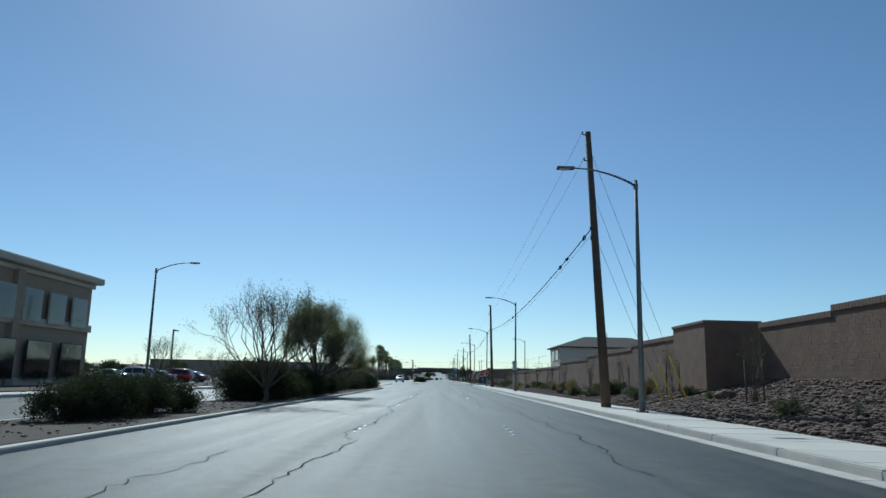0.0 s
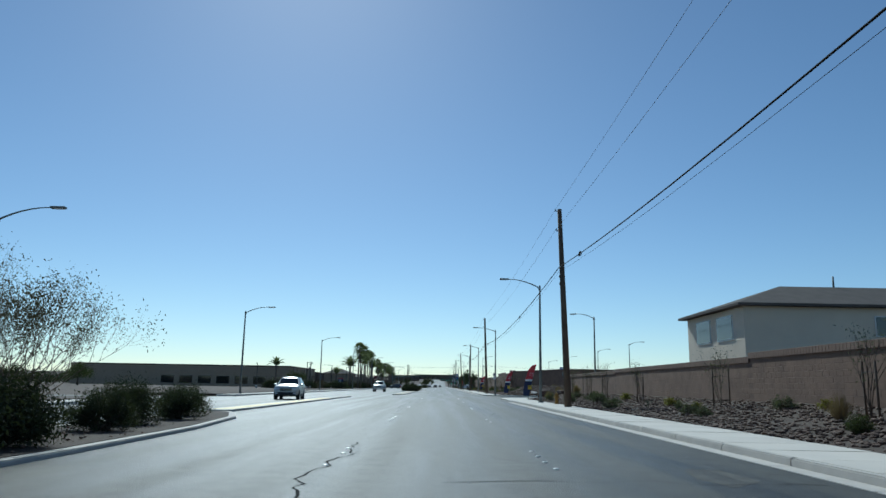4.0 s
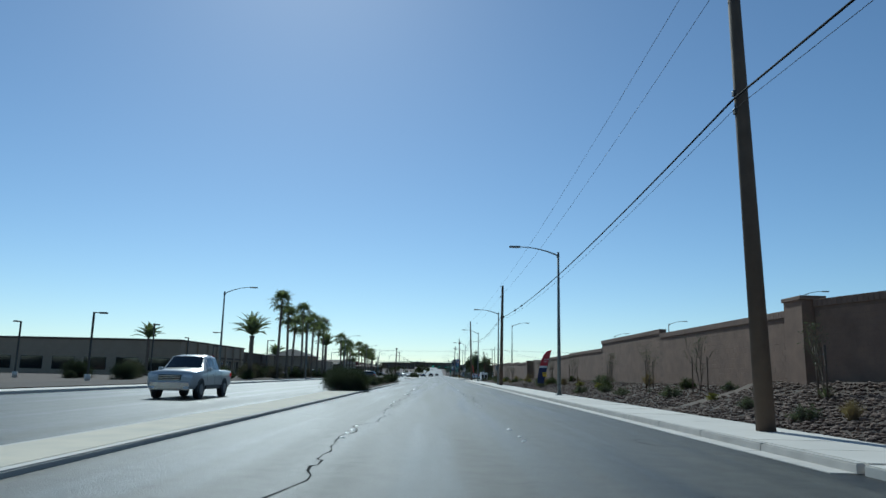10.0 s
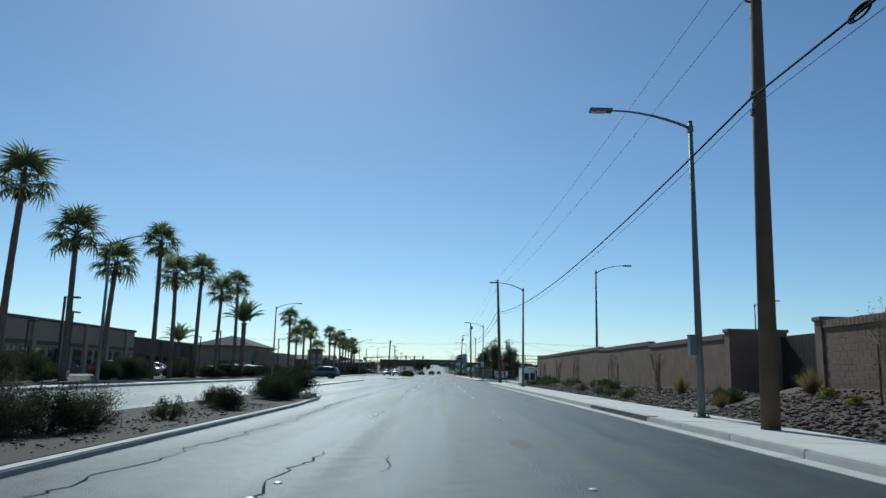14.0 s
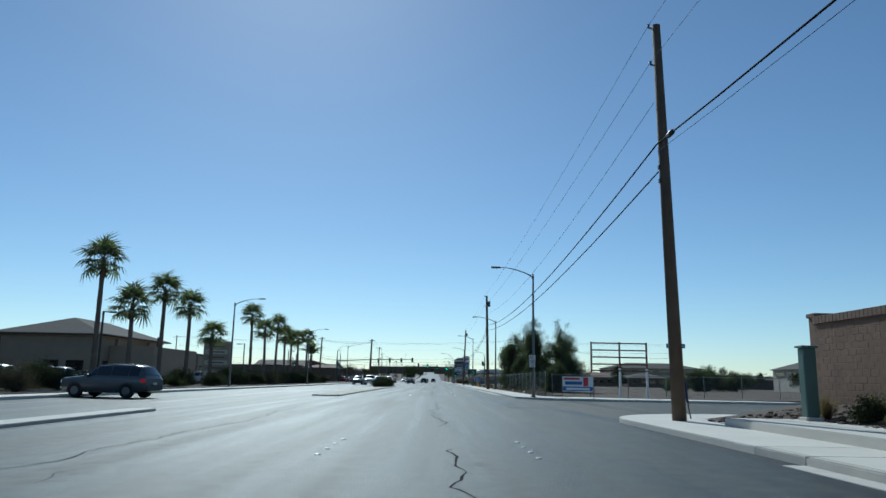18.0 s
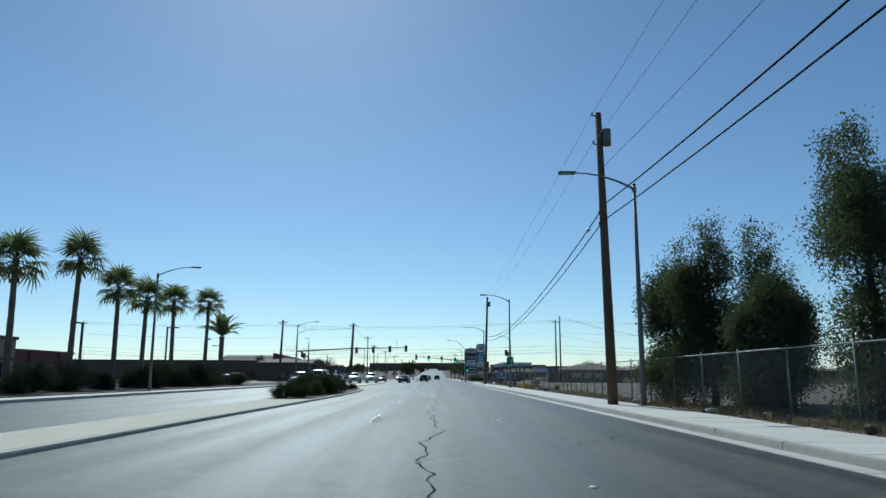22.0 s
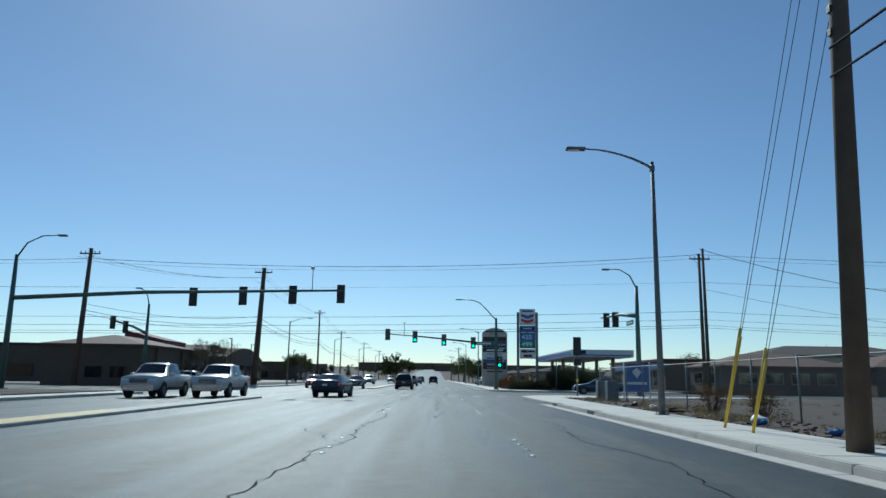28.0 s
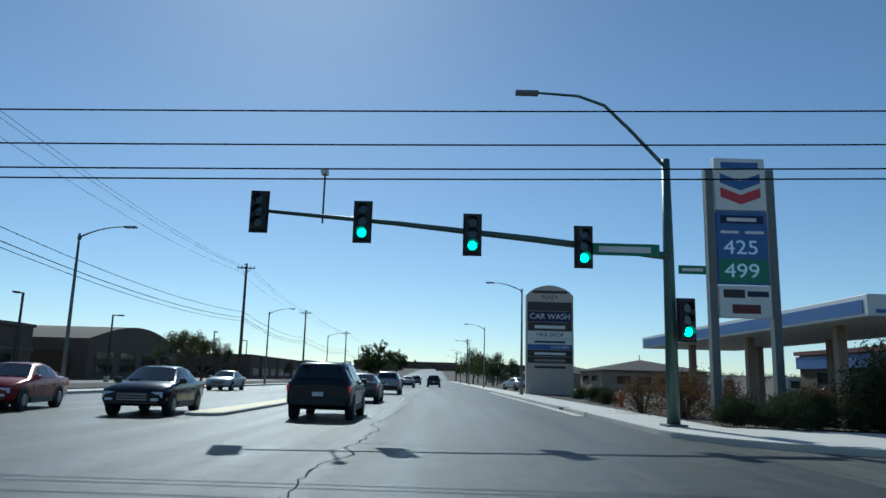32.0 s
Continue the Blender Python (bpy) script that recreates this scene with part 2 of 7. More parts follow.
def add_box(bm, x0, x1, y0, y1, z0, z1, bevel=0.0):
    r = bmesh.ops.create_cube(bm, size=1.0, matrix=Matrix.LocRotScale(((x0 + x1) / 2, (y0 + y1) / 2, (z0 + z1) / 2), None, (x1 - x0, y1 - y0, z1 - z0)))
    if bevel:
        edges = list({e for v in r["verts"] for e in v.link_edges})
        bmesh.ops.bevel(bm, geom=edges, offset=bevel, segments=2, affect="EDGES", profile=0.5)
    return bm


def box(x0, x1, y0, y1, z0, z1, bevel=0.0):
    return add_box(bmesh.new(), x0, x1, y0, y1, z0, z1, bevel)


def add_tube(bm, pts, radii, n=8, close=True):
    pts = [Vector(p) for p in pts]
    if not isinstance(radii, (list, tuple)):
        radii = [radii] * len(pts)
    rings, side = [], None
    for i, p in enumerate(pts):
        d = (pts[min(i + 1, len(pts) - 1)] - pts[max(i - 1, 0)]).normalized()
        if side is None:
            side = d.orthogonal().normalized()
        side = (side - d * side.dot(d)).normalized()
        up = d.cross(side)
        rings.append([bm.verts.new(p + (side * math.cos(a) + up * math.sin(a)) * radii[i]) for a in (2 * math.pi * k / n for k in range(n))])
    for a, b in zip(rings, rings[1:]):
        for k in range(n):
            f = bm.faces.new((a[k], a[(k + 1) % n], b[(k + 1) % n], b[k]))
            f.smooth = True
    if close and n > 2:
        bm.faces.new(rings[0][::-1])
        bm.faces.new(rings[-1])
    return bm


def tube(pts, radii, n=8):
    return add_tube(bmesh.new(), pts, radii, n)


def slab(points, z0, z1, bevel=0.0):
    """A flat polygon extruded from z0 to z1."""
    bm = bmesh.new()
    f = bm.faces.new([bm.verts.new((x, y, z0)) for x, y in points])
    if f.normal.z > 0 or True:
        bm.normal_update()
    up = bmesh.ops.extrude_face_region(bm, geom=[f])
    bmesh.ops.translate(bm, verts=[v for v in up["geom"] if isinstance(v, bmesh.types.BMVert)], vec=(0, 0, z1 - z0))
    bmesh.ops.recalc_face_normals(bm, faces=bm.faces)
    if bevel:
        bmesh.ops.bevel(bm, geom=[e for e in bm.edges if all(abs(v.co.z - z1) < 1e-5 for v in e.verts)], offset=bevel, segments=2, affect="EDGES")
    return bm


def words(name, body, size, mat, parent, m, label=""):
    cu = bpy.data.curves.new(name, "FONT")
    cu.body, cu.size, cu.align_x, cu.align_y, cu.extrude = body, size, "CENTER", "CENTER", 0.004
    cu.materials.append(M[mat])
    ob = new(name, cu)
    ob.parent = parent
    ob.matrix_basis = m
    if label:
        ob["label"] = label
    return ob


FACE = pose(0, 0, 0, 90, 0, 0)     # stands text up, facing back along the road


def sheet(points, z):
    bm = bmesh.new()
    bm.faces.new([bm.verts.new((x, y, z)) for x, y in points])
    bm.normal_update()
    if bm.faces[:][0].normal.z < 0:
        bmesh.ops.reverse_faces(bm, faces=bm.faces[:])
    return bm

# ---- ground, road, kerbs ----
KERB_R, WALK_R, WALL_X = 5.88, 8.25, 12.2
MED_R, MED_L, KERB_L = -6.8, -10.3, -18.8
ST1, ST2, ST3 = (130.0, 149.0), (314.0, 335.0), (500.0, 519.0)

def hill(y):
    """The land climbs gently far down the road."""
    return 0.021 * min(max(0, y - 850), 1050)


def long_sheet(x0, x1, ys, z):
    vs = [(x, y, z + hill(y)) for y in ys for x in (x0, x1)]
    return vs, [(2 * i, 2 * i + 1, 2 * i + 3, 2 * i + 2) for i in range(len(ys) - 1)]


tagged(part("ground", long_sheet(-2500, 2500, (-400, 850, 1900, 4500), -0.05), "dirt"), "dry tan desert dirt ground to the horizon", "ground", kind="structure")
tagged(part("road", long_sheet(KERB_L - 0.3, KERB_R + 0.3, (-120, 850, 1895), 0.0), "asphalt"),
       "worn grey asphalt arterial road with cracks", "road", kind="structure")
for i, (a, b) in enumerate((ST1, ST2, ST3)):
    tagged(part("side_road", sheet([(KERB_R + 0.3, a - 6), (KERB_R + 5, a), (160, a), (160, b), (KERB_R + 5, b), (KERB_R + 0.3, b + 6)], 0.0), "asphalt_old"),
           "grey asphalt side street joining the arterial", "road", kind="structure")
for a, b in (ST3, (106, 114)):
    tagged(part("side_road", sheet([(KERB_L - 0.3, a - 6), (KERB_L - 5, a), (-160, a), (-160, b), (KERB_L - 5, b), (KERB_L - 0.3, b + 6)], 0.0), "asphalt_old"),
           "grey asphalt side street joining the arterial", "road", kind="structure")


def raised(name, points, mat, label, top=0.15):
    return tagged(part(name, slab(points, -0.05, top, 0.02), mat), label, "pavement" if "walk" in name else "median", kind="structure")


def corner(x0, y0, x1, y1, r, start):
    """Arc points of a rounded corner."""
    return [(x0 + r * math.cos(radians(start + 9 * k)), y0 + r * math.sin(radians(start + 9 * k))) for k in range(11)]


# verges behind the right pavement: gently rising planted strips, one block each
def verge(a, b, x1, rise, name, mat, label):
    bm = bmesh.new()
    ny, nx = max(2, int((b - a) / 1.5)), 8
    g = [[bm.verts.new((WALK_R + (x1 - WALK_R) * i / nx, a + (b - a) * j / ny,
                        0.12 + rise * (i / nx) ** 1.2 + (0.05 * noise.noise((i * 0.9, (a + j) * 0.6, 3)) if i else 0))) for i in range(nx + 1)] for j in range(ny + 1)]
    for j in range(ny):
        for i in range(nx):
            bm.faces.new((g[j][i], g[j][i + 1], g[j + 1][i + 1], g[j + 1][i])).smooth = True
    for row, d in ((g[0], -1), (g[-1], 1)):
        for p, q in zip(row, row[1:]):
            lo = [bm.verts.new((v.co.x, v.co.y, -0.05)) for v in (p, q)]
            bm.faces.new((p, q, lo[1], lo[0]))
    return tagged(part(name, bm, mat), label, "ground", kind="structure")


SLOPES = [(-40, 22.6, 14.2, 1.35), (22.6, 60, 12.2, 0.9), (60, 124, 12.2, 0.75), (153, 180, 12.2, 1.15), (180, 245, 12.2, 0.9), (245, 310, 12.2, 0.6)]
for a, b, x1, rise in SLOPES:
    verge(a, b, x1, rise, "verge", "soil", "planted roadside strip of brown soil and rock")


def bank(x, y):
    """Height of the planted slope between the right pavement and the wall."""
    for a, b, x1, rise in SLOPES:
        if a <= y < b:
            return 0.12 + rise * min(1, max(0, (x - WALK_R) / (x1 - WALK_R))) ** 1.2
    return 0.12


verge(340, 494, 60, 0.1, "vacant_lot", "dirt", "bare dirt vacant lot behind a chain-link fence")
verge(526, 640, 40, 0.1, "verge", "soil", "planted strip of brown soil at the gas station")

# pavements right: base course under separate panels, corner aprons rounded
kerb_mesh = slab([(0, 0), (0.16, 0), (0.16, 2.96), (0, 2.96)], -0.05, 0.15, 0.025)
km = bpy.data.meshes.new("kerb_stone")
kerb_mesh.to_mesh(km)
km.materials.append(M["kerb"])
gutter = slab([(-0.38, 0), (-0.004, 0), (-0.004, 2.97), (-0.38, 2.97)], -0.05, 0.012, 0.004)
gm = bpy.data.meshes.new("gutter_pan")
gutter.to_mesh(gm)
gm.materials.append(M["kerb"])
pan = slab([(0, 0), (2.18, 0), (2.18, 1.83), (0, 1.83)], -0.05, 0.15, 0.012)
pm = bpy.data.meshes.new("panel")
pan.to_mesh(pm)
pm.materials.append(M["concrete"])


def pavement(a, b):
    base = tagged(new("pavement"), "pale concrete pavement in square panels with a rounded kerb", "pavement", kind="structure")
    y = a
    rng = random.Random(int(a))
    while y + 1.84 <= b:
        share("panel", pm, base, pose(KERB_R + 0.17, y, rng.uniform(-0.004, 0.004), 0, rng.uniform(-0.12, 0.12), 0))
        y += 1.85
    end, y = y, a
    while y + 3.0 <= b:
        share("kerb_stone", km, base, pose(KERB_R, y, rng.uniform(-0.006, 0.006)))
        share("gutter_pan", gm, base, pose(KERB_R, y, 0))
        y += 3.0
    if b - y > 0.05:
        part("kerb_stone", slab([(KERB_R, y), (KERB_R + 0.16, y), (KERB_R + 0.16, b - 0.02), (KERB_R, b - 0.02)], -0.05, 0.15, 0.02), "kerb", base)
    if b - end > 0.05:
        part("panel", slab([(KERB_R + 0.17, end), (KERB_R + 2.35, end), (KERB_R + 2.35, b - 0.02), (KERB_R + 0.17, b - 0.02)], -0.05, 0.15, 0.012), "concrete", base)
    return base


for a, b in ((-12, 116), (163.2, 300), (349.2, 486), (533.2, 584)):
    pavement(a, b)


def apron(xc, yc, r, start, far_y, name="pavement"):
    """The rounded pavement corner at a side street."""
    pts = corner(xc, yc, 0, 0, r, start)
    if start == 90:      # street lies beyond +y : near block
        shape = [(KERB_R, yc - 9)] + [(p[0], p[1]) for p in pts[::-1]] + [(xc + 14, yc + r), (xc + 14, yc + r - 2.2), (WALK_R, yc - 1.5), (WALK_R, yc - 9)]
    else:
        shape = [(KERB_R, yc + 9)] + [(p[0], p[1]) for p in pts] + [(xc + 14, yc - r), (xc + 14, yc - r + 2.2), (WALK_R, yc + 1.5), (WALK_R, yc + 9)]
    raised(name, shape, "concrete", "pale concrete pavement corner with a kerb ramp")


for a, b in (ST1, ST2, ST3):
    apron(KERB_R + 5, a - 5, 5, 90, 0)
    apron(KERB_R + 5, b + 5, 5, 180, 0)

# medians
def median(a, b, x0, x1, planted, nose_near=True, nose_far=True):
    r = (x1 - x0) / 2
    xm = (x0 + x1) / 2
    pts = []
    pts += [(xm + r * math.cos(radians(k)), a + r + r * math.sin(radians(k))) for k in range(180, 361, 20)] if nose_near else [(x0, a), (x1, a)]
    pts += [(xm + r * math.cos(radians(k)), b - r + r * math.sin(radians(k))) for k in range(0, 181, 20)] if nose_far else [(x1, b), (x0, b)]
    ob = raised("median", pts, "kerb", "raised concrete road median" + (" planted with desert shrubs" if planted else " with worn yellow kerb paint"), 0.09)
    if planted:
        part("bed", slab([(x0 + 0.22, a + r * 0.8), (x1 - 0.22, a + r * 0.8), (x1 - 0.22, b - r * 0.8), (x0 + 0.22, b - r * 0.8)], 0.05, 0.102), "soil", ob, "brown gravelly planting bed")
    else:
        part("nose_paint", slab([(x0 + 0.15, a + r), (x1 - 0.15, a + r), (x1 - 0.15, min(b - r, a + 30)), (x0 + 0.15, min(b - r, a + 30))], 0.05, 0.095), "yellow_paint", ob, "worn yellow paint")
    return ob


def planted_island(pts, bed, label, top=None):
    ob = raised("median", pts, "kerb", label, 0.09)
    if top:
        part("paving", slab(top, 0.05, 0.096), "paving", ob, "pale worn concrete top with traces of yellow")
    part("bed", slab(bed, 0.05, 0.102), "soil", ob, "brown gravelly planting bed")


planted_island([(-9.9, -40), (-6.3, -40), (-6.3, 66), (-6.5, 73), (-7.2, 79), (-8.2, 82.5), (-9.0, 83.6), (-9.7, 83.3), (-9.9, 82)],
               [(-9.7, -39.8), (-6.52, -39.8), (-6.52, 66), (-6.72, 73), (-7.4, 78.7), (-8.35, 82.1), (-9.0, 83.2), (-9.6, 83)], "raised concrete road median planted with desert shrubs")
median(84.5, 127, -10.2, -9.0, False)
planted_island([(-6.1, 147.6), (-5.0, 147.1), (-4.85, 148), (-4.85, 245), (-5.1, 251), (-5.7, 255.3), (-6.8, 257), (-8.2, 256), (-8.7, 252), (-8.6, 226), (-8.1, 217), (-7.3, 206), (-6.9, 196), (-6.5, 180), (-6.4, 148.3)],
               [(-6.85, 199), (-5.05, 199), (-5.05, 245), (-5.3, 250.8), (-5.85, 254.8), (-6.8, 256.7), (-8.1, 255.7), (-8.5, 252), (-8.4, 226), (-7.9, 217), (-7.12, 206)], "long raised concrete road median with a planted far half", [(-6.25, 148.4), (-5.03, 148), (-5.03, 198.6), (-6.82, 198.6), (-6.35, 180)])
median(263.5, 312, -10.4, -9.5, False)
planted_island([(-8.4, 336.6), (-6.8, 336), (-6.45, 337), (-6.4, 372), (-6.1, 392), (-6.2, 408), (-6.9, 419), (-7.8, 425.5), (-8.6, 427), (-9.4, 425.5), (-9.6, 421), (-9.5, 400), (-8.7, 386), (-8.6, 338)],
               [(-8.65, 388.5), (-6.3, 388.5), (-6.32, 392), (-6.42, 408), (-7.1, 418.7), (-7.95, 425), (-8.6, 426.6), (-9.2, 425), (-9.4, 421), (-9.3, 400)], "raised concrete road median with a planted far end", [(-8.42, 338), (-6.62, 337.4), (-6.55, 372), (-6.3, 388.2), (-8.55, 388.2), (-8.5, 386)])
median(440.5, 489, -10.9, -9.8, False)
median(527, 600, -7.6, -6.4, False)
median(600.5, 848, MED_L, MED_R, True)

# left pavement and the land behind it
for a, b in ((-60, 100), (120, 494), (526, 760)):
    raised("pavement", [(KERB_L - 1.8, a), (KERB_L, a), (KERB_L, b), (KERB_L - 1.8, b)], "concrete", "pale concrete pavement across the road")
    tagged(part("verge", slab([(KERB_L - 9, a), (KERB_L - 1.82, a), (KERB_L - 1.82, b), (KERB_L - 9, b)], -0.06, 0.2), "soil"), "brown planted strip beside a parking lot", "ground", kind="structure")
tagged(part("parking_lot", sheet([(-60, -60), (-27.9, -60), (-27.9, 90), (-60, 90)], 0.02), "asphalt_old"), "grey asphalt parking lot", "ground", kind="structure")
tagged(part("parking_lot", sheet([(-75, 296), (-27.9, 296), (-27.9, 494), (-75, 494)], 0.02), "asphalt_old"), "grey asphalt parking lot", "ground", kind="structure")
tagged(part("parking_lot", sheet([(-75, 530), (-27.9, 530), (-27.9, 660), (-75, 660)], 0.02), "asphalt_old"), "grey asphalt parking lot", "ground", kind="structure")
tagged(part("forecourt", sheet([(13, 524), (60, 524), (60, 575), (13, 575)], 0.16), "asphalt_old"), "concrete gas station forecourt", "ground", kind="structure")

raised('pavement', [(KERB_R, 584.2), (WALK_R, 584.2), (WALK_R, 848), (KERB_R, 848)], 'concrete', 'pale concrete pavement far down the road')
# lane markers: rows of round ceramic buttons in groups of four
bm = bmesh.new()
bmesh.ops.create_uvsphere(bm, u_segments=10, v_segments=6, radius=0.055, matrix=Matrix.Diagonal((1, 1, 0.35, 1)))
dm = bpy.data.meshes.new("road_button")
bm.to_mesh(dm)
bm.free()
dm.materials.append(M["dot"])
for lane, x in (("lane_markers", 1.72), ("lane_markers", -1.85)):
    row = tagged(new(lane), "worn white ceramic lane buttons on the asphalt", "road marking", kind="structure")
    rng = random.Random(int(x * 10))
    y = -8.0
    while y < 560:
        if not any(a - 4 < y < b + 4 for a, b in (ST1, ST2, ST3)):
            for k in range(4):
                if rng.random() < 0.85:
                    share("road_button", dm, row, pose(x + rng.uniform(-0.03, 0.03), y + k * 1.0, 0.004))
        y += 14.6
# cracks: meandering tar-dark grooves, laid a few millimetres proud of the road
def crack(x, a, b, seed, width=0.016, wild=0.5):
    rng = random.Random(seed)
    vs, fs, y, xx = [], [], a, x
    while y < b:
        w = width * rng.uniform(0.3, 1.5)
        vs += [(xx - w, y, 0.004), (xx + w, y, 0.004)]
        y += rng.uniform(0.12, 0.5)
        xx += rng.uniform(-wild, wild) * 0.22 - (xx - x) * 0.08
    fs = [(2 * i, 2 * i + 1, 2 * i + 3, 2 * i + 2) for i in range(len(vs) // 2 - 1)]
    return tagged(part("crack", (vs, fs), "crack"), "dark meandering crack in the asphalt", "crack", kind="structure")


CRACKS = [(-1.75, -9, 70, 1), (0.25, 26, 62, 2), (2.9, 0, 26, 3), (-2.1, 88, 112, 4), (1.3, 100, 112, 5), (-1.7, 145, 232, 6), (2.0, 186, 200, 7), (0.3, 268, 300, 8), (-1.9, 262, 292, 9),
          (0.15, 306, 330, 10), (-0.1, 336, 420, 11), (0.2, 400, 445, 12), (-1.9, 440, 500, 13), (-1.4, 500, 560, 14), (0.1, 470, 490, 15), (-3.9, 200, 260, 16), (3.4, 440, 470, 17), (-5.6, 270, 320, 18)]
for c in CRACKS:
    crack(*c)
for y, x0, x1, s in ((14, -6.6, 5.7, 21), (118, -9, 2, 22), (132, -6, 5, 23), (313, -6, 4, 24), (287, -5, 2, 25), (424, -4, 3, 26), (496, -7, 5, 27), (512, -9, 5, 28)):
    c = crack(0, 0, x1 - x0, s, 0.015)
    c.matrix_basis = pose(x0, y, 0, 0, 0, -90)
rq = random.Random(77)
for k in range(46):      # short stray cracks
    c = crack(0, 0, rq.uniform(1.2, 6), 100 + k, rq.uniform(0.006, 0.014), 0.7)
    c.matrix_basis = pose(rq.uniform(-6.2, 5.2), -6 + k * 12.2 + rq.uniform(-5, 5), 0.001, 0, 0, rq.choice((0, 0, 20, -35, -80, 85, -90)))
for k in range(30):      # tar spots and small worn patches
    x, y, w, l = rq.uniform(-5.5, 4.8), -4 + k * 18.5 + rq.uniform(-7, 7), rq.uniform(0.1, 0.5), rq.uniform(0.2, 1.4)
    n = 9
    pts = [(x + w * math.cos(a) * rq.uniform(0.6, 1.2), y + l * math.sin(a) * rq.uniform(0.6, 1.2)) for a in [2 * math.pi * i / n for i in range(n)]]
    tagged(part("tar_spot", sheet(pts, 0.0025), "asphalt_old"), "small uneven worn patch in the asphalt", "patch", kind="structure")
# dark sealed patches, manhole covers, crosswalk bars
for x, y, w, l in ((-3.5, 20, 1.2, 3), (2.4, 140, 1.5, 2), (-3, 325, 1.6, 1.0), (3.5, 320, 2, 2)):
    tagged(part("patch", sheet([(x, y), (x + w, y + 0.1), (x + w - 0.1, y + l), (x + 0.05, y + l)], 0.003), "crack" if w < 1 else "asphalt_old"), "square sealed patch in the road", "patch", kind="structure")
bars = tagged(new("crosswalk"), "worn white crosswalk bars across the road", "road marking", kind="structure")
bar = bpy.data.meshes.new("bar")
b0 = sheet([(0, 0), (0.6, 0), (0.6, 3.0), (0, 3.0)], 0.004)
b0.to_mesh(bar)
b0.free()
bar.materials.append(M["paint"])
for k in range(8):
    share("bar", bar, bars, pose(-5.9 + 1.75 * k, 498.2, 0))
for k in range(6):
    share("bar", bar, bars, pose(-18.3 + 1.5 * k, 498.2, 0))
for x, y, r in ((2.2, 512, 0.4), (2.5, 133, 0.45), (-6, 296, 0.35)):
    bm = bmesh.new()
    bmesh.ops.create_cone(bm, cap_ends=True, segments=24, radius1=r, radius2=r, depth=0.02)
    o = tagged(part("manhole_cover", bm, "rust"), "round iron manhole cover in the road", "manhole cover", kind="structure")
    o.matrix_basis = pose(x, y, 0.0)

# storm drain mouths in the kerb: a black block paints the shade inside each slot
for a, b in ((241.0, 248.5), (473.5, 474.6), (481.5, 482.6), (538, 539)):
    d = tagged(new("storm_drain"), "dark storm drain mouth in the kerb", "drain", kind="structure")
    part("mouth", box(KERB_R - 0.012, KERB_R + 0.02, a, b, 0.015, 0.115), "black", d, "black block painted as the slot's shade")
    part("lintel", box(KERB_R - 0.03, KERB_R + 0.3, a - 0.1, b + 0.1, 0.152, 0.175, 0.008), "kerb", d)

# ---- street lamps, utility poles, cables ----
def street_lamp(height=8.8, reach=2.4, rise=0.7):
    """Built at the origin with its arm to -x."""
    root = thing("street_lamp", (0, 0, 0), "tall grey steel street lamp with a curved arm", "street lamp", "street lamps along the road")
    part("base_plate", box(-0.19, 0.19, -0.19, 0.19, 0.0, 0.04, 0.008), "galv", root)
    for sx in (-1, 1):
        for sy in (-1, 1):
            part("bolt", tube([(sx * 0.14, sy * 0.14, 0.03), (sx * 0.14, sy * 0.14, 0.1)], 0.018, 6), "galv", root)
    part("pole", tube([(0, 0, 0.03), (0, 0, height * 0.5), (0, 0, height)], [0.115, 0.09, 0.062], 12), "galv", root)
    part("cap", tube([(0, 0, height), (0, 0, height + 0.04)], [0.075, 0.05], 10), "galv", root)
    part("hand_hole", box(-0.05, 0.05, -0.125, -0.09, 0.35, 0.6, 0.01), "galv", root)
    pts = [(-reach * s, 0, height - 0.22 + rise * math.sin(s * math.pi / 2) ** 0.8) for s in (0, 0.08, 0.18, 0.3, 0.45, 0.62, 0.8, 1.0)]
    part("arm", tube(pts, [0.05, 0.048, 0.045, 0.042, 0.038, 0.034, 0.03, 0.028], 8), "galv", root)
    part("bracket", box(-0.09, 0.07, -0.08, 0.08, height - 0.32, height - 0.12, 0.015), "galv", root)
    zt = height - 0.22 + rise
    bm = box(-reach - 0.68, -reach + 0.02, -0.13, 0.13, zt - 0.06, zt + 0.05, 0.03)
    head = part("luminaire", bm, "galv", root, "flat grey luminaire head")
    part("lens", box(-reach - 0.6, -reach - 0.2, -0.1, 0.1, zt - 0.075, zt - 0.058, 0.006), "head", head, "pale lens under the luminaire")
    return root


lamp = street_lamp()
lamp.matrix_basis = pose(7.47, 17.0, 0.15)
flat_lamp = street_lamp(8.8, 2.4, 0.54)
flat_lamp.matrix_basis = pose(7.45, 152.2, 0.15)
for y in (62.2, 107.7, 284.6):
    copy_thing(lamp, pose(7.45, y, 0.15))
for y in (196.9, 241.0):
    copy_thing(flat_lamp, pose(7.45, y, 0.15))
for x, y in ((7.1, 338.0), (7.95, 379.6), (7.56, 426.7), (7.7, 471.3), (7.2, 565), (7.2, 612), (7.2, 660), (7.2, 712), (7.2, 765)):
    copy_thing(lamp, pose(x, y, 0.15)).scale = (1, 1, 1.04 if y == 426.7 else 1)
for x, y in ((-20.55, 40.6), (-20.55, 85.3), (-20.5, 127.4), (-20.3, 174.9), (-20.3, 220.0), (-20, 262.5), (-19.7, 305.3), (-20.4, 358.9), (-20.4, 403.0), (-20.3, 455.0), (-19.6, 543.3), (-20, 590), (-20, 637), (-20, 690), (-20, 745)):
    o = copy_thing(lamp, pose(x, y, 0.15, 0, 0, 180))
    o.scale = (1, 1, 0.955)
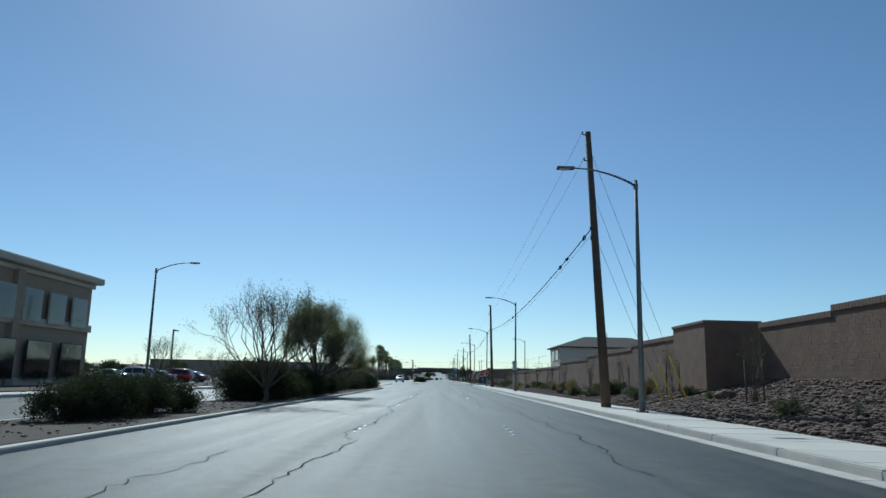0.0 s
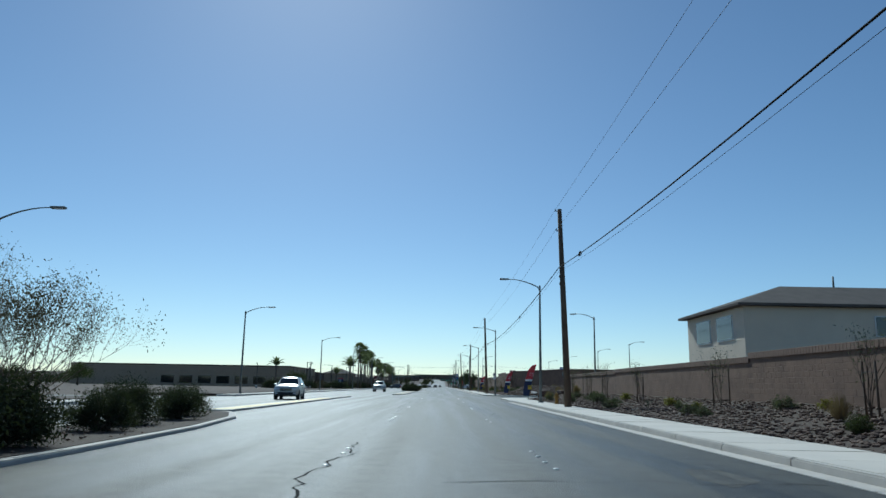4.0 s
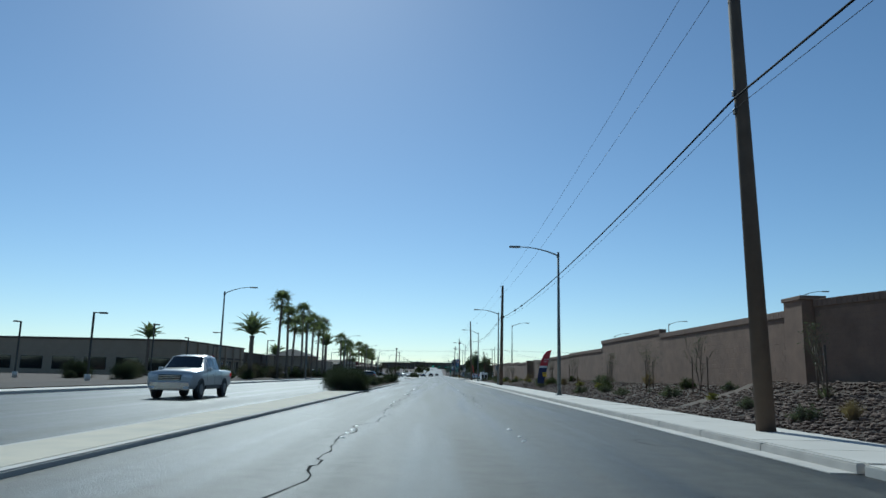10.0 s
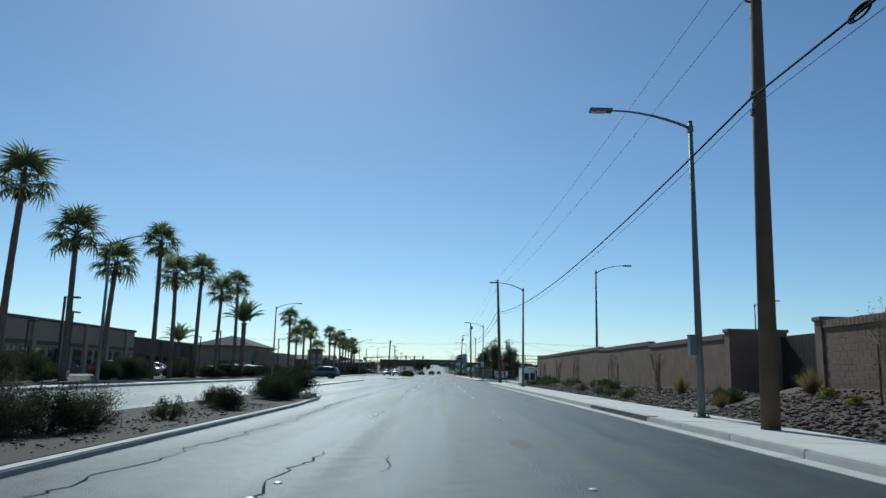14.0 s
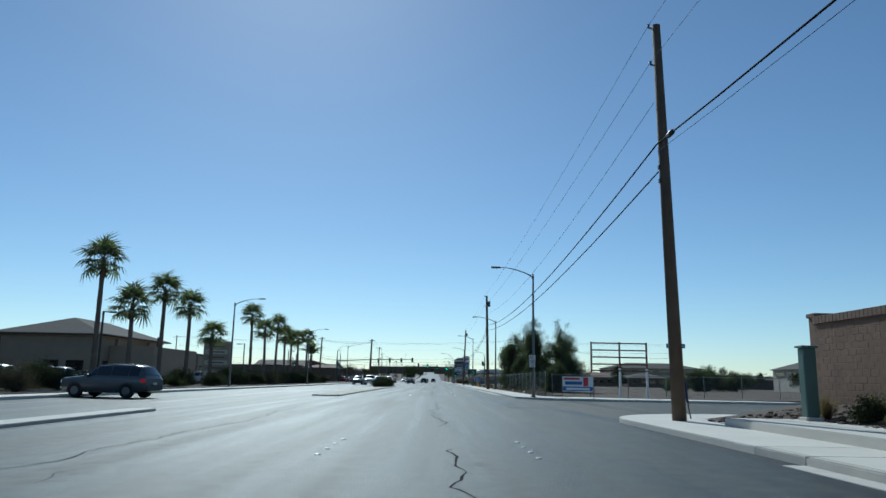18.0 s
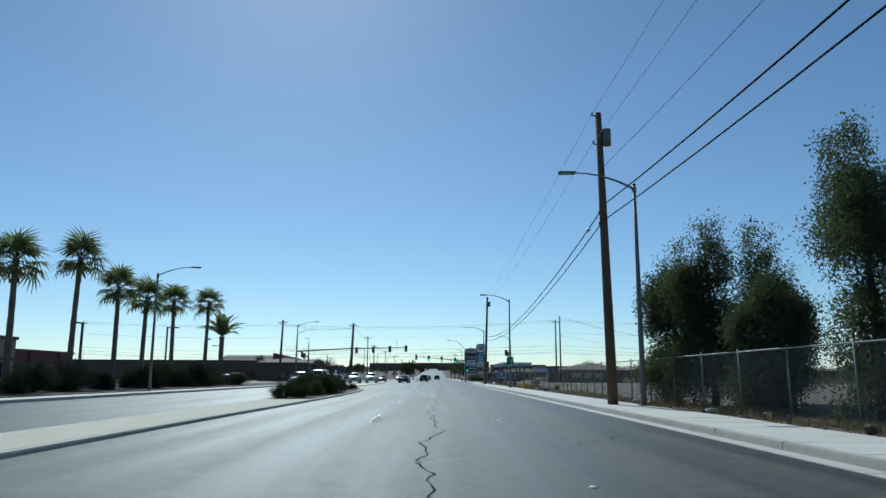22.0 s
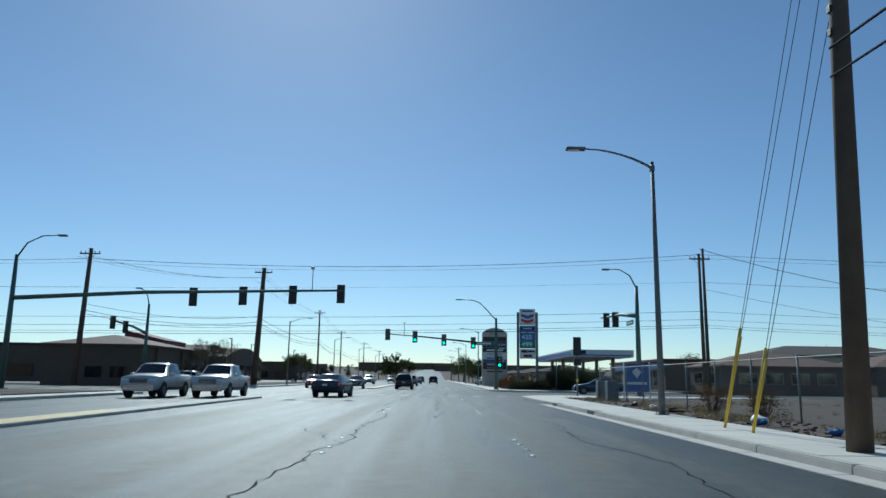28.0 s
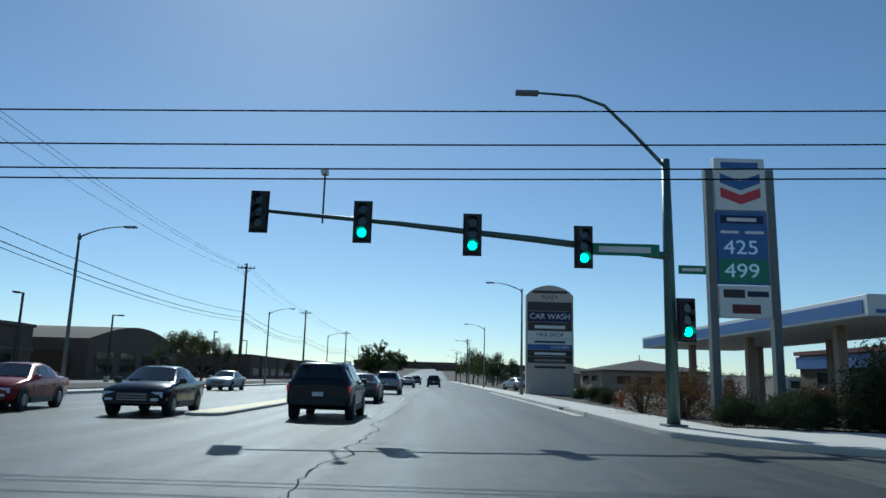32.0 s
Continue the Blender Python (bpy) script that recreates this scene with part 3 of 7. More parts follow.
for x, y, z, rz in ((38, 104, 1.2, 180), (16.1, 128.7, -0.1, -48), (38, 156, 1.4, 180), (38, 198, 1.4, 180), (38, 227, 1.4, 180), (38, 270, 1.4, 180), (38, 306, 1.4, 180), (13.3, 281, 1.4, 180)):
    o = copy_thing(lamp, pose(x, y, z, 0, 0, rz))
    o["label"] = "grey steel street lamp behind the block wall"
    o["group"] = "street lamps of the estate"


def utility_pole(at, top, lean=(0, 0), gear="plain", thick=1.0):
    root = thing("utility_pole", at, "weathered brown wooden utility pole by the kerb", "utility pole", "utility poles along the road")
    lx, ly = lean
    part("shaft", tube([(0, 0, -0.05), (lx * 0.5, ly * 0.5, top * 0.5), (lx, ly, top)], [0.215 * thick, 0.175 * thick, 0.13 * thick], 12), "wood_pole", root)

    def spot(z):
        return lx * z / top, ly * z / top
    for z in (top - 0.15, top - 1.4):
        x, y = spot(z)
        part("insulator", tube([(x - 0.14, y - 0.05, z), (x - 0.26, y - 0.05, z + 0.03), (x - 0.27, y - 0.05, z + 0.14)], [0.03, 0.035, 0.05], 8), "galv", root)
    for z in (7.85, 7.4):
        x, y = spot(z)
        part("clamp", box(x - 0.2, x - 0.08, y - 0.06, y + 0.06, z - 0.06, z + 0.08, 0.01), "dark_steel", root)
    if gear == "arm":
        x, y = spot(top - 0.6)
        part("crossarm", box(x - 1.1, x + 1.1, y - 0.2, y - 0.08, top - 0.65, top - 0.52, 0.01), "wood_pole", root)
        for k in (-1.0, -0.5, 0.5, 1.0):
            part("insulator", tube([(x + k, y - 0.14, top - 0.52), (x + k, y - 0.14, top - 0.3)], [0.04, 0.055], 8), "galv", root)
        for s in (-1, 1):
            part("brace", tube([(x + s * 0.7, y - 0.2, top - 0.6), (x, y - 0.16, top - 1.3)], 0.02, 6), "galv", root)
    if gear == "can":
        x, y = spot(top - 0.9)
        part("transformer", tube([(x + 0.3, y - 0.08, top - 1.45), (x + 0.3, y - 0.08, top - 0.75)], 0.18, 14), "galv", root, "grey transformer can")
    if gear == "riser":
        part("conduit", tube([(0.2, -0.08, 0.0), (0.2, -0.08, 4.2)], 0.06, 8), "dark_steel", root, "dark conduit riser")
        part("marker_strip", box(-0.215, -0.195, -0.08, 0.08, 1.2, 1.8), "dark_steel", root)
    return root


POLES = [((7.17, 21.5, 0.15), 12.4, (-0.6, 0), "plain"), ((7.6, 97.0, 0.15), 12.1, (-0.4, -0.3), "plain"), ((7.37, 169.2, 0.15), 12.0, (-0.4, -0.4), "plain"),
         ((7.43, 236.7, 0.15), 11.6, (0.1, -0.3), "plain"), ((7.45, 308.6, 0.15), 12.6, (-0.45, -0.6), "plain"), ((7.1, 381.0, 0.15), 12.2, (-0.3, -0.5), "can"),
         ((7.08, 459.0, 0.15), 13.0, (0.42, -0.2), "can")]
for p in POLES:
    utility_pole(*p)
FAR_POLES = [((-22.4, 536.8, 0.2), 14.6, (0.5, 0), "arm", 1.9), ((28.1, 521.4, 0.15), 14.6, (0, 0), "arm"), ((-37.5, 522.5, 0.2), 14.3, (0.4, 0), "arm", 1.5),
             ((-23.4, 591, 0.2), 14.3, (0, 0), "arm"), ((-26.2, 647, 0.2), 13.8, (0, 0), "arm"), ((-26.2, 712, 0.2), 13.8, (0, 0), "arm"), ((-26.5, 790, 0.2), 13.8, (0, 0), "arm"),
             ((-26.5, 880, 0.2), 13.8, (0, 0), "arm"), ((29.6, 524.2, 0.15), 15.7, (0, 0), "plain"), ((78, 516, 0.1), 13.4, (0, 0), "plain"), ((-85, 523, 0.1), 14, (0, 0), "arm"), ((8.5, 700, 0.1), 12, (0, 0), "arm"), ((8.5, 800, 0.1), 12, (0, 0), "arm")]
for p in FAR_POLES:
    utility_pole(*p)


def span(a, b, sag, r, mat, n=14, label="black overhead cable sagging between utility poles"):
    a, b = Vector(a), Vector(b)
    pts = [a.lerp(b, k / n) - Vector((0, 0, sag * 4 * (k / n) * (1 - k / n))) for k in range(n + 1)]
    return tagged(part("overhead_cable", tube(pts, r, 5), mat), label, "cable", "overhead cables")


def pole_at(i, z, dx=None):
    if dx is None:
        dx = {0: 0.16, 5: 0.16}.get(i, -0.2)
    (x, y, _), top, (lx, ly), _ = POLES[i]
    return (x + lx * z / top + dx, y + ly * z / top, z + 0.15)


MAIN = {(0, 1): (8.2, 8.4, 1.1), (1, 2): (8.4, 7.7, 0.95), (2, 3): (7.7, 7.75, 0.72), (3, 4): (7.75, 8.6, 1.28), (4, 5): (8.6, 8.3, 1.22), (5, 6): (8.3, 7.1, 1.8)}
SECOND = {(4, 5): (7.7, 7.65, 1.05), (5, 6): (7.75, 6.55, 1.62)}
for (i, j), (za, zb, sag) in MAIN.items():
    for drop in (0.05, 1.3):
        span(pole_at(i, POLES[i][1] - drop, -0.27), pole_at(j, POLES[j][1] - drop, -0.27), 0.5 + drop * 0.1, 0.007, "wire", label="thin bare overhead wire between utility poles")
    span(pole_at(i, za), pole_at(j, zb), sag, 0.026, "cable")
    if (i, j) in SECOND:
        za, zb, sag = SECOND[i, j]
        span(pole_at(i, za), pole_at(j, zb), sag, 0.024, "cable")
    else:
        span(pole_at(i, za - 0.25), pole_at(j, zb - 0.25), sag + 0.05, 0.007, "cable")
span(pole_at(4, 10.0), pole_at(5, 9.9), 1.25, 0.008, "cable")


def on_cable(y):
    """The point of the main cable at a distance along the road."""
    for (i, j), (za, zb, sag) in MAIN.items():
        a, b = Vector(pole_at(i, za)), Vector(pole_at(j, zb))
        if a.y <= y < b.y:
            t = (y - a.y) / (b.y - a.y)
            return a.lerp(b, t) - Vector((0, 0, sag * 4 * t * (1 - t)))


# coils and splice cases that hang on the cable
def coil(y, r=0.22):
    bm = bmesh.new()
    for k in range(3):
        rr = r * (1 - 0.12 * k)
        add_tube(bm, [(0.02 * k, rr * math.cos(a) * 1.6, rr * math.sin(a) * 0.5) for a in [i * math.pi / 9 for i in range(19)]], 0.018, 5)
    o = tagged(part("cable_coil", bm, "cable"), "coiled spare loop of black cable on the overhead line", "cable coil")
    o.matrix_basis = Matrix.Translation(on_cable(y))


for y in (24.6, 31.9, 61, 90, 118.4, 160, 219.8, 232):
    coil(y)
for y, l in ((29.5, 0.5), (214, 0.4), (306.9, 0.5), (384.5, 0.7)):
    o = tagged(part("splice_case", tube([(0, -l / 2, 0), (0, -l * 0.4, 0), (0, l * 0.4, 0), (0, l / 2, 0)], [0.03, 0.08, 0.08, 0.03], 8), "black" if l < 0.7 else "white"), "cylindrical splice case on the overhead cable", "splice case")
    o.matrix_basis = Matrix.Translation(on_cable(y))
# guy wires with yellow guards
for (px, py, pz), (gx, gy) in (((6.7, 21.5, 11.6), (10.6, 20.9)), ((6.7, 21.5, 9.8), (10.2, 21.6)), ((6.7, 21.5, 8.0), (10.0, 22.2)), ((7.4, 459.0, 12.2), (7.25, 465.0)), ((7.4, 459.0, 11.2), (7.25, 465.0)), ((7.35, 459.0, 9.6), (7.2, 463.3)), ((7.35, 459.0, 8.4), (7.2, 463.3))):
    g = thing("guy_wire", (gx, gy, 0.1), "steel guy wire with a yellow plastic guard at its foot", "guy wire")
    d = Vector((px - gx, py - gy, pz - 0.1))
    part("strand", tube([(0, 0, 0), d], 0.008, 5), "wire", g)
    part("guard", tube([d * 0.005, d * 0.2], 0.035, 8), "yellow", g, "yellow plastic guard")
# cross-street lines over the junction
for k, (z, dy) in enumerate(((14.3, -0.1), (14.25, -0.3), (13.9, -0.1))):
    span((-85, 523, z - 0.4), (-37.1 + 0.3 * k, 522.4, z - 0.9), 0.6, 0.012, "cable")
    span((-37.1 + 0.3 * k, 522.4, z - 0.9), (28.1, 521.3 + dy, z + 0.35), 1.1, 0.013, "cable", 24)
    span((28.1, 521.3 + dy, z + 0.35), (78, 516, z - 0.5), 0.6, 0.012, "cable")
for z in (7.9, 7.05, 6.45, 6.2, 11.0):
    span((-85, 521.6, z), (-37.3, 521.6, z - 0.8), 0.4, 0.018, "cable")
    span((-37.3, 521.6, z - 0.8), (28.0, 521.2, z + 0.67), 0.3, 0.02 if z < 10 else 0.008, "cable", 24)
    span((28.0, 521.2, z + 0.67), (78, 516, z), 0.5, 0.016, "cable")
for (a, b, sag, r) in (((29.6, 524.2, 15.7), (78, 516, 9.6), 2.6, 0.03), ((29.6, 524.2, 11.3), (78, 516, 4.5), 1.2, 0.018)):
    span(a, b, sag, r, "cable", 18)
FAR_LINE = [(-37.5, 522.5), (-22.4, 536.8), (-23.4, 591), (-26.2, 647), (-26.2, 712), (-26.5, 790), (-26.5, 880)]
for (x0, y0), (x1, y1) in zip(FAR_LINE, FAR_LINE[1:]):
    for z, r, dx in ((13.6, 0.012, -1), (13.6, 0.012, 0.5), (13.6, 0.012, 1), (8.6, 0.022, 0), (7.9, 0.026, 0), (7.5, 0.02, 0.2)):
        span((x0 + dx, y0, z), (x1 + dx, y1, z), 0.8, r, "cable", 10)

# ---- block walls on the right ----
bb0 = box(-0.005, 0.004, 0.003, 0.397, 0.003, 0.197, 0.003)
block_me = bpy.data.meshes.new("block")
bb0.to_mesh(block_me)
bb0.free()
block_me.materials.append(M["block"])


def block_wall(name, x, segs, x_in=0.25, near=(0, 0)):
    """segs: (y0, y1, z top) along the road at x; faces the road (-x)."""
    root = tagged(new(name), "tan split-face block wall with a soldier-course cap along the road", "wall", kind="structure")
    vs, fs = [], []
    rng = random.Random(int(segs[0][0]) + 7)
    caps = []
    for y0, y1, zt in segs:
        part("core", box(x, x + x_in, y0, y1, 0.0, zt - 0.02), "mortar", root)
        z, row = 0.35, 0
        while z + 0.2 <= zt - 0.2:
            y = y0 + (0.2 if row % 2 else 0.0)
            while y + 0.4 <= y1 + 0.001:
                d = 0.002 + rng.random() * 0.004
                if near[0] <= y < near[1]:
                    share("block", block_me, root, pose(x + rng.uniform(-0.003, 0.003), y, z))
                    y += 0.4
                    continue
                n = len(vs)
                b = 0.003
                a0, a1, c0, c1 = y + b, y + 0.4 - b, z + b, z + 0.2 - b
                j = [rng.uniform(-0.0015, 0.0015) for _ in range(4)]
                vs += [(x, a0, c0), (x, a1, c0), (x, a1, c1), (x, a0, c1), (x - d + j[0], a0 + 0.007, c0 + 0.006), (x - d + j[1], a1 - 0.007, c0 + 0.006),
                       (x - d + j[2], a1 - 0.007, c1 - 0.006), (x - d + j[3], a0 + 0.007, c1 - 0.006)]
                fs += [(n + 4, n + 7, n + 6, n + 5), (n, n + 4, n + 5, n + 1), (n + 1, n + 5, n + 6, n + 2), (n + 2, n + 6, n + 7, n + 3), (n + 3, n + 7, n + 4, n)]
                y += 0.4
            z += 0.2
            row += 1
        y = y0
        while y + 0.2 <= y1 + 0.001:
            caps.append((y, zt))
            y += 0.2
    tagged(part("blocks", (vs, fs), "block", root), kind="stuff")
    return root, caps


cap_bm = box(-0.06, 0.33, 0.006, 0.194, -0.24, 0.0, 0.012)
cap_me = bpy.data.meshes.new("cap_block")
cap_bm.to_mesh(cap_me)
cap_bm.free()
cap_me.materials.append(M["cap"])
CV = np.array([v.co for v in cap_me.vertices])
CF = [tuple(p.vertices) for p in cap_me.polygons]


def lay_caps(root, x, caps, single):
    vs, fs = [], []
    for k, (y, z) in enumerate(caps):
        if k in single:
            share("cap_block", cap_me, root, pose(x, y, z))
        else:
            n = len(vs)
            vs += (CV + (x, y, z)).tolist()
            fs += [tuple(i + n for i in f) for f in CF]
    if vs:
        tagged(part("cap_course", (vs, fs), "cap", root), kind="stuff")


SEG_A = [(27, 36, 3.7), (36, 50, 3.45), (50, 64, 3.2), (64, 82, 2.75), (82, 104, 2.6), (104, 123, 2.5)]
SEG_N = [(-30, -14, 4.8), (-14, -4, 4.6), (-4, 6, 4.4), (6, 16, 4.15), (16, 22, 3.95)]
SEG_B = [(177.2, 192, 3.7), (192, 206, 3.95), (206, 219, 3.4), (219, 231, 3.3), (231, 243, 3.15)]
SEG_C = [(251, 262, 3.15), (262, 275, 3.3), (275, 309.4, 3.45)]
for name, x, segs, near in (("wall_north", WALL_X + 2.0, SEG_N, (100, 110)), ("wall_estate", WALL_X, SEG_A, (0, 20)), ("wall_middle", WALL_X, SEG_B, (0, 20)), ("wall_south", WALL_X, SEG_C, (0, 20))):
    root, caps = block_wall(name, x, segs, 0.25, {"wall_north": (11, 12), "wall_estate": (28, 29.2), "wall_middle": (178, 179.2), "wall_south": (251, 252.2)}[name])
    lay_caps(root, x, caps, set(range(*near)))
def corner_bank():
    """The slope that runs on from the strip to the foot of the bent wall."""
    bm = bmesh.new()
    g = [[bm.verts.new((12.15 + (5.4 * (1 - j / 10)) * i / 6, 154.2 + 21.6 * j / 10, 1.2 + 0.25 * i / 6 * (1 - j / 10) + 0.06 * noise.noise((i * 0.9, j * 0.7, 5)))) for i in range(7)] for j in range(10)]
    for j in range(9):
        for i in range(6):
            bm.faces.new((g[j][i], g[j][i + 1], g[j + 1][i + 1], g[j + 1][i])).smooth = True
    top = [Vector((WALK_R + 0.5 * i, 153.05, bank(WALK_R + 0.5 * i, 153.05))) for i in range(8)] + [v.co.copy() for v in g[0]]
    for p, q in zip(top, top[1:]):     # falls away towards the side street
        m0, m1 = Vector((p.x, 152.4, 0.12 + (p.z - 0.12) * 0.6)), Vector((q.x, 152.4, 0.12 + (q.z - 0.12) * 0.55))
        a, b = Vector((p.x, 150.4, 0.1)), Vector((q.x, 150.4, 0.1))
        bm.faces.new([bm.verts.new(v) for v in (m0, m1, q, p)])
        bm.faces.new([bm.verts.new(v) for v in (a, b, m1, m0)])
    return bm


# the wall bends back at the corner of the first side street
root, caps = block_wall("wall_corner", 0, [(0, 21.6, 3.9)])
lay_caps(root, 0, caps, set(range(0, 20)))
root.matrix_basis = pose(17.6, 155, 0, 0, 0, 14.4)
tagged(part("verge", corner_bank(), "soil"), "brown planted corner in front of the wall", "ground", kind="structure")


def pier(x0, x1, y0, y1, z, name="wall_pier"):
    r = tagged(new(name), "tan block pier or return of the roadside wall", "wall", kind="structure")
    part("core", box(x0, x1, y0, y1, 0, z), "block", r)
    part("cap", box(x0 - 0.06, x1 + 0.06, y0 - 0.06, y1 + 0.06, z, z + 0.14, 0.02), "cap", r)


pier(WALL_X - 0.25, WALL_X + 2.3, 22.6, 27, 3.95)
pier(WALL_X + 0.1, 45, 123.1, 123.5, 2.5)
pier(17.6, 45, 154.4, 154.8, 3.75)
pier(WALL_X - 0.35, WALL_X + 0.4, 176, 177.2, 3.9)
pier(WALL_X - 0.05, WALL_X + 2.4, 243.1, 243.5, 3.15)
pier(WALL_X - 0.05, WALL_X + 2.4, 250.4, 250.9, 3.2)
pier(WALL_X + 0.1, 40, 309.5, 309.9, 3.45)
tagged(part("verge", slab([(12.2, 243.5), (14.25, 243.5), (14.25, 250.4), (12.2, 250.4)], -0.05, 0.7), "soil"), "brown soil in the recess before the gate", "ground", kind="structure")
gate = thing("metal_gate", (WALL_X + 2.1, 243.5, 0.6), "dark ribbed metal gate in a recess of the block wall", "gate")
part("gate_frame", box(0, 0.06, 0, 6.9, 2.35, 2.45), "dark_steel", gate)
slat = bpy.data.meshes.new("board")
sb = box(0, 0.03, 0.01, 0.25, 0, 2.35)
sb.to_mesh(slat)
sb.free()
slat.materials.append(M["dark_steel"])
for k in range(26):
    share("board", slat, gate, pose(0, 0.1 + k * 0.26, 0))
# land behind the walls
for a, b, z, c in ((-60, 123.2, 1.2, 0), (155.4, 308, 1.4, 15)):
    tagged(part("terrace", slab([(WALL_X + 2.4 + 0.25 * c, a), (120, a), (120, b), (WALL_X + 2.4, b), (WALL_X + 2.4, a + c)], -0.05, z), "dirt"), "filled ground behind the block wall", "ground", kind="structure")


# landscape rock: one heap of many small stones
def stones(name, count, x0, x1, a, b, rise, seed, big=0.11, foot=None):
    rng = np.random.default_rng(seed)
    bm = bmesh.new()
    bmesh.ops.create_icosphere(bm, subdivisions=1, radius=1.0)
    V = np.array([v.co for v in bm.verts])
    F = np.array([[v.index for v in f.verts] for f in bm.faces])
    bm.free()
    px = x0 + (x1 - x0) * rng.random(count)
    py = a + (b - a) * rng.random(count)
    s = big * (0.22 + 0.8 * rng.random(count) ** 2.5)
    pz = 0.12 + rise * ((px - WALK_R) / (x1 + 0.1 - WALK_R)).clip(0, 1) ** 1.2
    if foot is not None:     # an even slope along the road, from foot up to rise
        pz = foot + (rise - foot) * (py - a) / (b - a)
    jit = 1 + 0.35 * (rng.random((count, len(V), 1)) - 0.5)
    sc = s[:, None] * np.stack([1 + 0.5 * rng.random(count), 0.7 + 0.6 * rng.random(count), 0.45 + 0.3 * rng.random(count)], 1)
    P = V[None] * jit * sc[:, None, :]
    an = rng.random(count) * 6.28
    c, sn = np.cos(an)[:, None], np.sin(an)[:, None]
    X = P[..., 0] * c - P[..., 1] * sn + px[:, None]
    Y = P[..., 0] * sn + P[..., 1] * c + py[:, None]
    Z = P[..., 2] + pz[:, None] + s[:, None] * 0.42
    vs = np.stack([X, Y, Z], -1).reshape(-1, 3).tolist()
    fs = (F[None] + (np.arange(count) * len(V))[:, None, None]).reshape(-1, 3).tolist()
    return tagged(part(name, (vs, fs), "stone"), "scattered reddish brown landscape rock on the planting strip", "rocks", kind="stuff")


for k, (a, b, x1, rise) in enumerate(SLOPES):
    stones("landscape_rock", (13000, 12000, 12000, 8500, 12000, 8000)[k], WALK_R + 0.1, x1 - 0.1, max(a, -2), b - 1, rise, k + 1, 0.11 if k == 0 else 0.09)
stones("landscape_rock", 3800, 12.2, 16.6, 154.3, 163, 1.3, 21, 0.1, 1.27)
stones("landscape_rock", 2200, 11.6, 17.2, 150.6, 154.3, 1.47, 22, 0.14, 0.27)
stones("landscape_rock", 600, 9.0, 11.8, 150.6, 153.1, 0.62, 23, 0.12, 0.16)
stones("lot_rubble", 3600, WALK_R + 0.05, WALK_R + 2.6, 340, 494, 0.0, 13, 0.075)
stones("median_gravel", 1600, -9.6, -6.6, 0, 72, 0.0, 4, 0.05)
stones("median_gravel", 1600, -6.9, -5.2, 200, 244, 0.0, 5, 0.05)

# ---- plants ----
def leaf_quads(rng, centres, per, spread, size, flat=1.0):
    """Small folded leaves scattered round the given points."""
    C = np.repeat(np.array(centres, float), per, 0)
    n = len(C)
    C = C + rng.normal(0, 1, (n, 3)) * np.array([spread, spread, spread * flat])
    d = rng.normal(0, 1, (n, 3))
    d /= np.linalg.norm(d, axis=1)[:, None]
    e = np.cross(d, rng.normal(0, 1, (n, 3)))
    e /= np.linalg.norm(e, axis=1)[:, None] + 1e-9
    L = size * (0.6 + 0.8 * rng.random(n))[:, None]
    V = np.stack([C - d * L, C + e * L * 0.35, C + d * L, C - e * L * 0.35], 1)
    F = np.arange(n * 4).reshape(n, 4)
    return V.reshape(-1, 3), F


def leaves(name, rng, centres, per, spread, size, mat, parent, flat=1.0):
    v, f = leaf_quads(rng, centres, per, spread, size, flat)
    return tagged(part(name, (v.tolist(), f.tolist()), mat, parent), kind="stuff")


def grow(bm, rng, p, d, length, r, depth, tips, spread=0.5, lift=0.15, kids=(2, 3), shrink=0.72):
    pts, rad = [p.copy()], [r]
    steps = 3
    for k in range(steps):
        d = (d + Vector((rng.uniform(-1, 1), rng.uniform(-1, 1), rng.uniform(-0.4, 1) * 1.0)) * 0.16 + Vector((0, 0, lift * 0.3))).normalized()
        p = p + d * length / steps
        pts.append(p.copy())
        rad.append(r * (1 - 0.35 * (k + 1) / steps))
    add_tube(bm, pts, rad, 6 if r > 0.03 else 3, close=False)
    tips.append((p.copy(), depth))
    if depth == 0:
        return
    for k in range(rng.randint(*kids)):
        side = Vector((rng.uniform(-1, 1), rng.uniform(-1, 1), rng.uniform(-0.5, 0.9)))
        grow(bm, rng, p if k else pts[2 if len(pts) > 2 else -1], (d + side.normalized() * spread * rng.uniform(0.8, 1.4)).normalized(), length * shrink * rng.uniform(0.8, 1.15), r * 0.6, depth - 1, tips, spread, lift, kids, shrink)


def bush(seed, leaf, w=1.0, h=0.9, n=46, per=34, size=0.045, label="rounded dark green desert shrub", cat="shrub", spiky=False):
    rng = random.Random(seed)
    root = thing("shrub", (0, 0, 0), label, cat)
    bm = bmesh.new()
    pts = []
    for k in range(n):
        a, e = rng.uniform(0, 6.28), rng.uniform(0.0, 1.0) ** 0.7
        rr = w * math.sqrt(1 - (e * 0.92) ** 2) * rng.uniform(0.45, 1.05)
        tip = Vector((rr * math.cos(a), rr * math.sin(a), h * e * rng.uniform(0.75, 1.12) + 0.05))
        add_tube(bm, [(0.08 * math.cos(a), 0.08 * math.sin(a), 0), tip * 0.55 + Vector((0, 0, 0.05)), tip], [0.016, 0.01, 0.004], 3, close=False)
        pts.append(tip)
        pts.append(tip * 0.72 + Vector((0, 0, 0.03)))
    part("woody_base", bm, "bark", root)
    leaves("foliage", np.random.default_rng(seed), [tuple(p) for p in pts], per, 0.13 * w, size, leaf, root, 0.8)
    return root


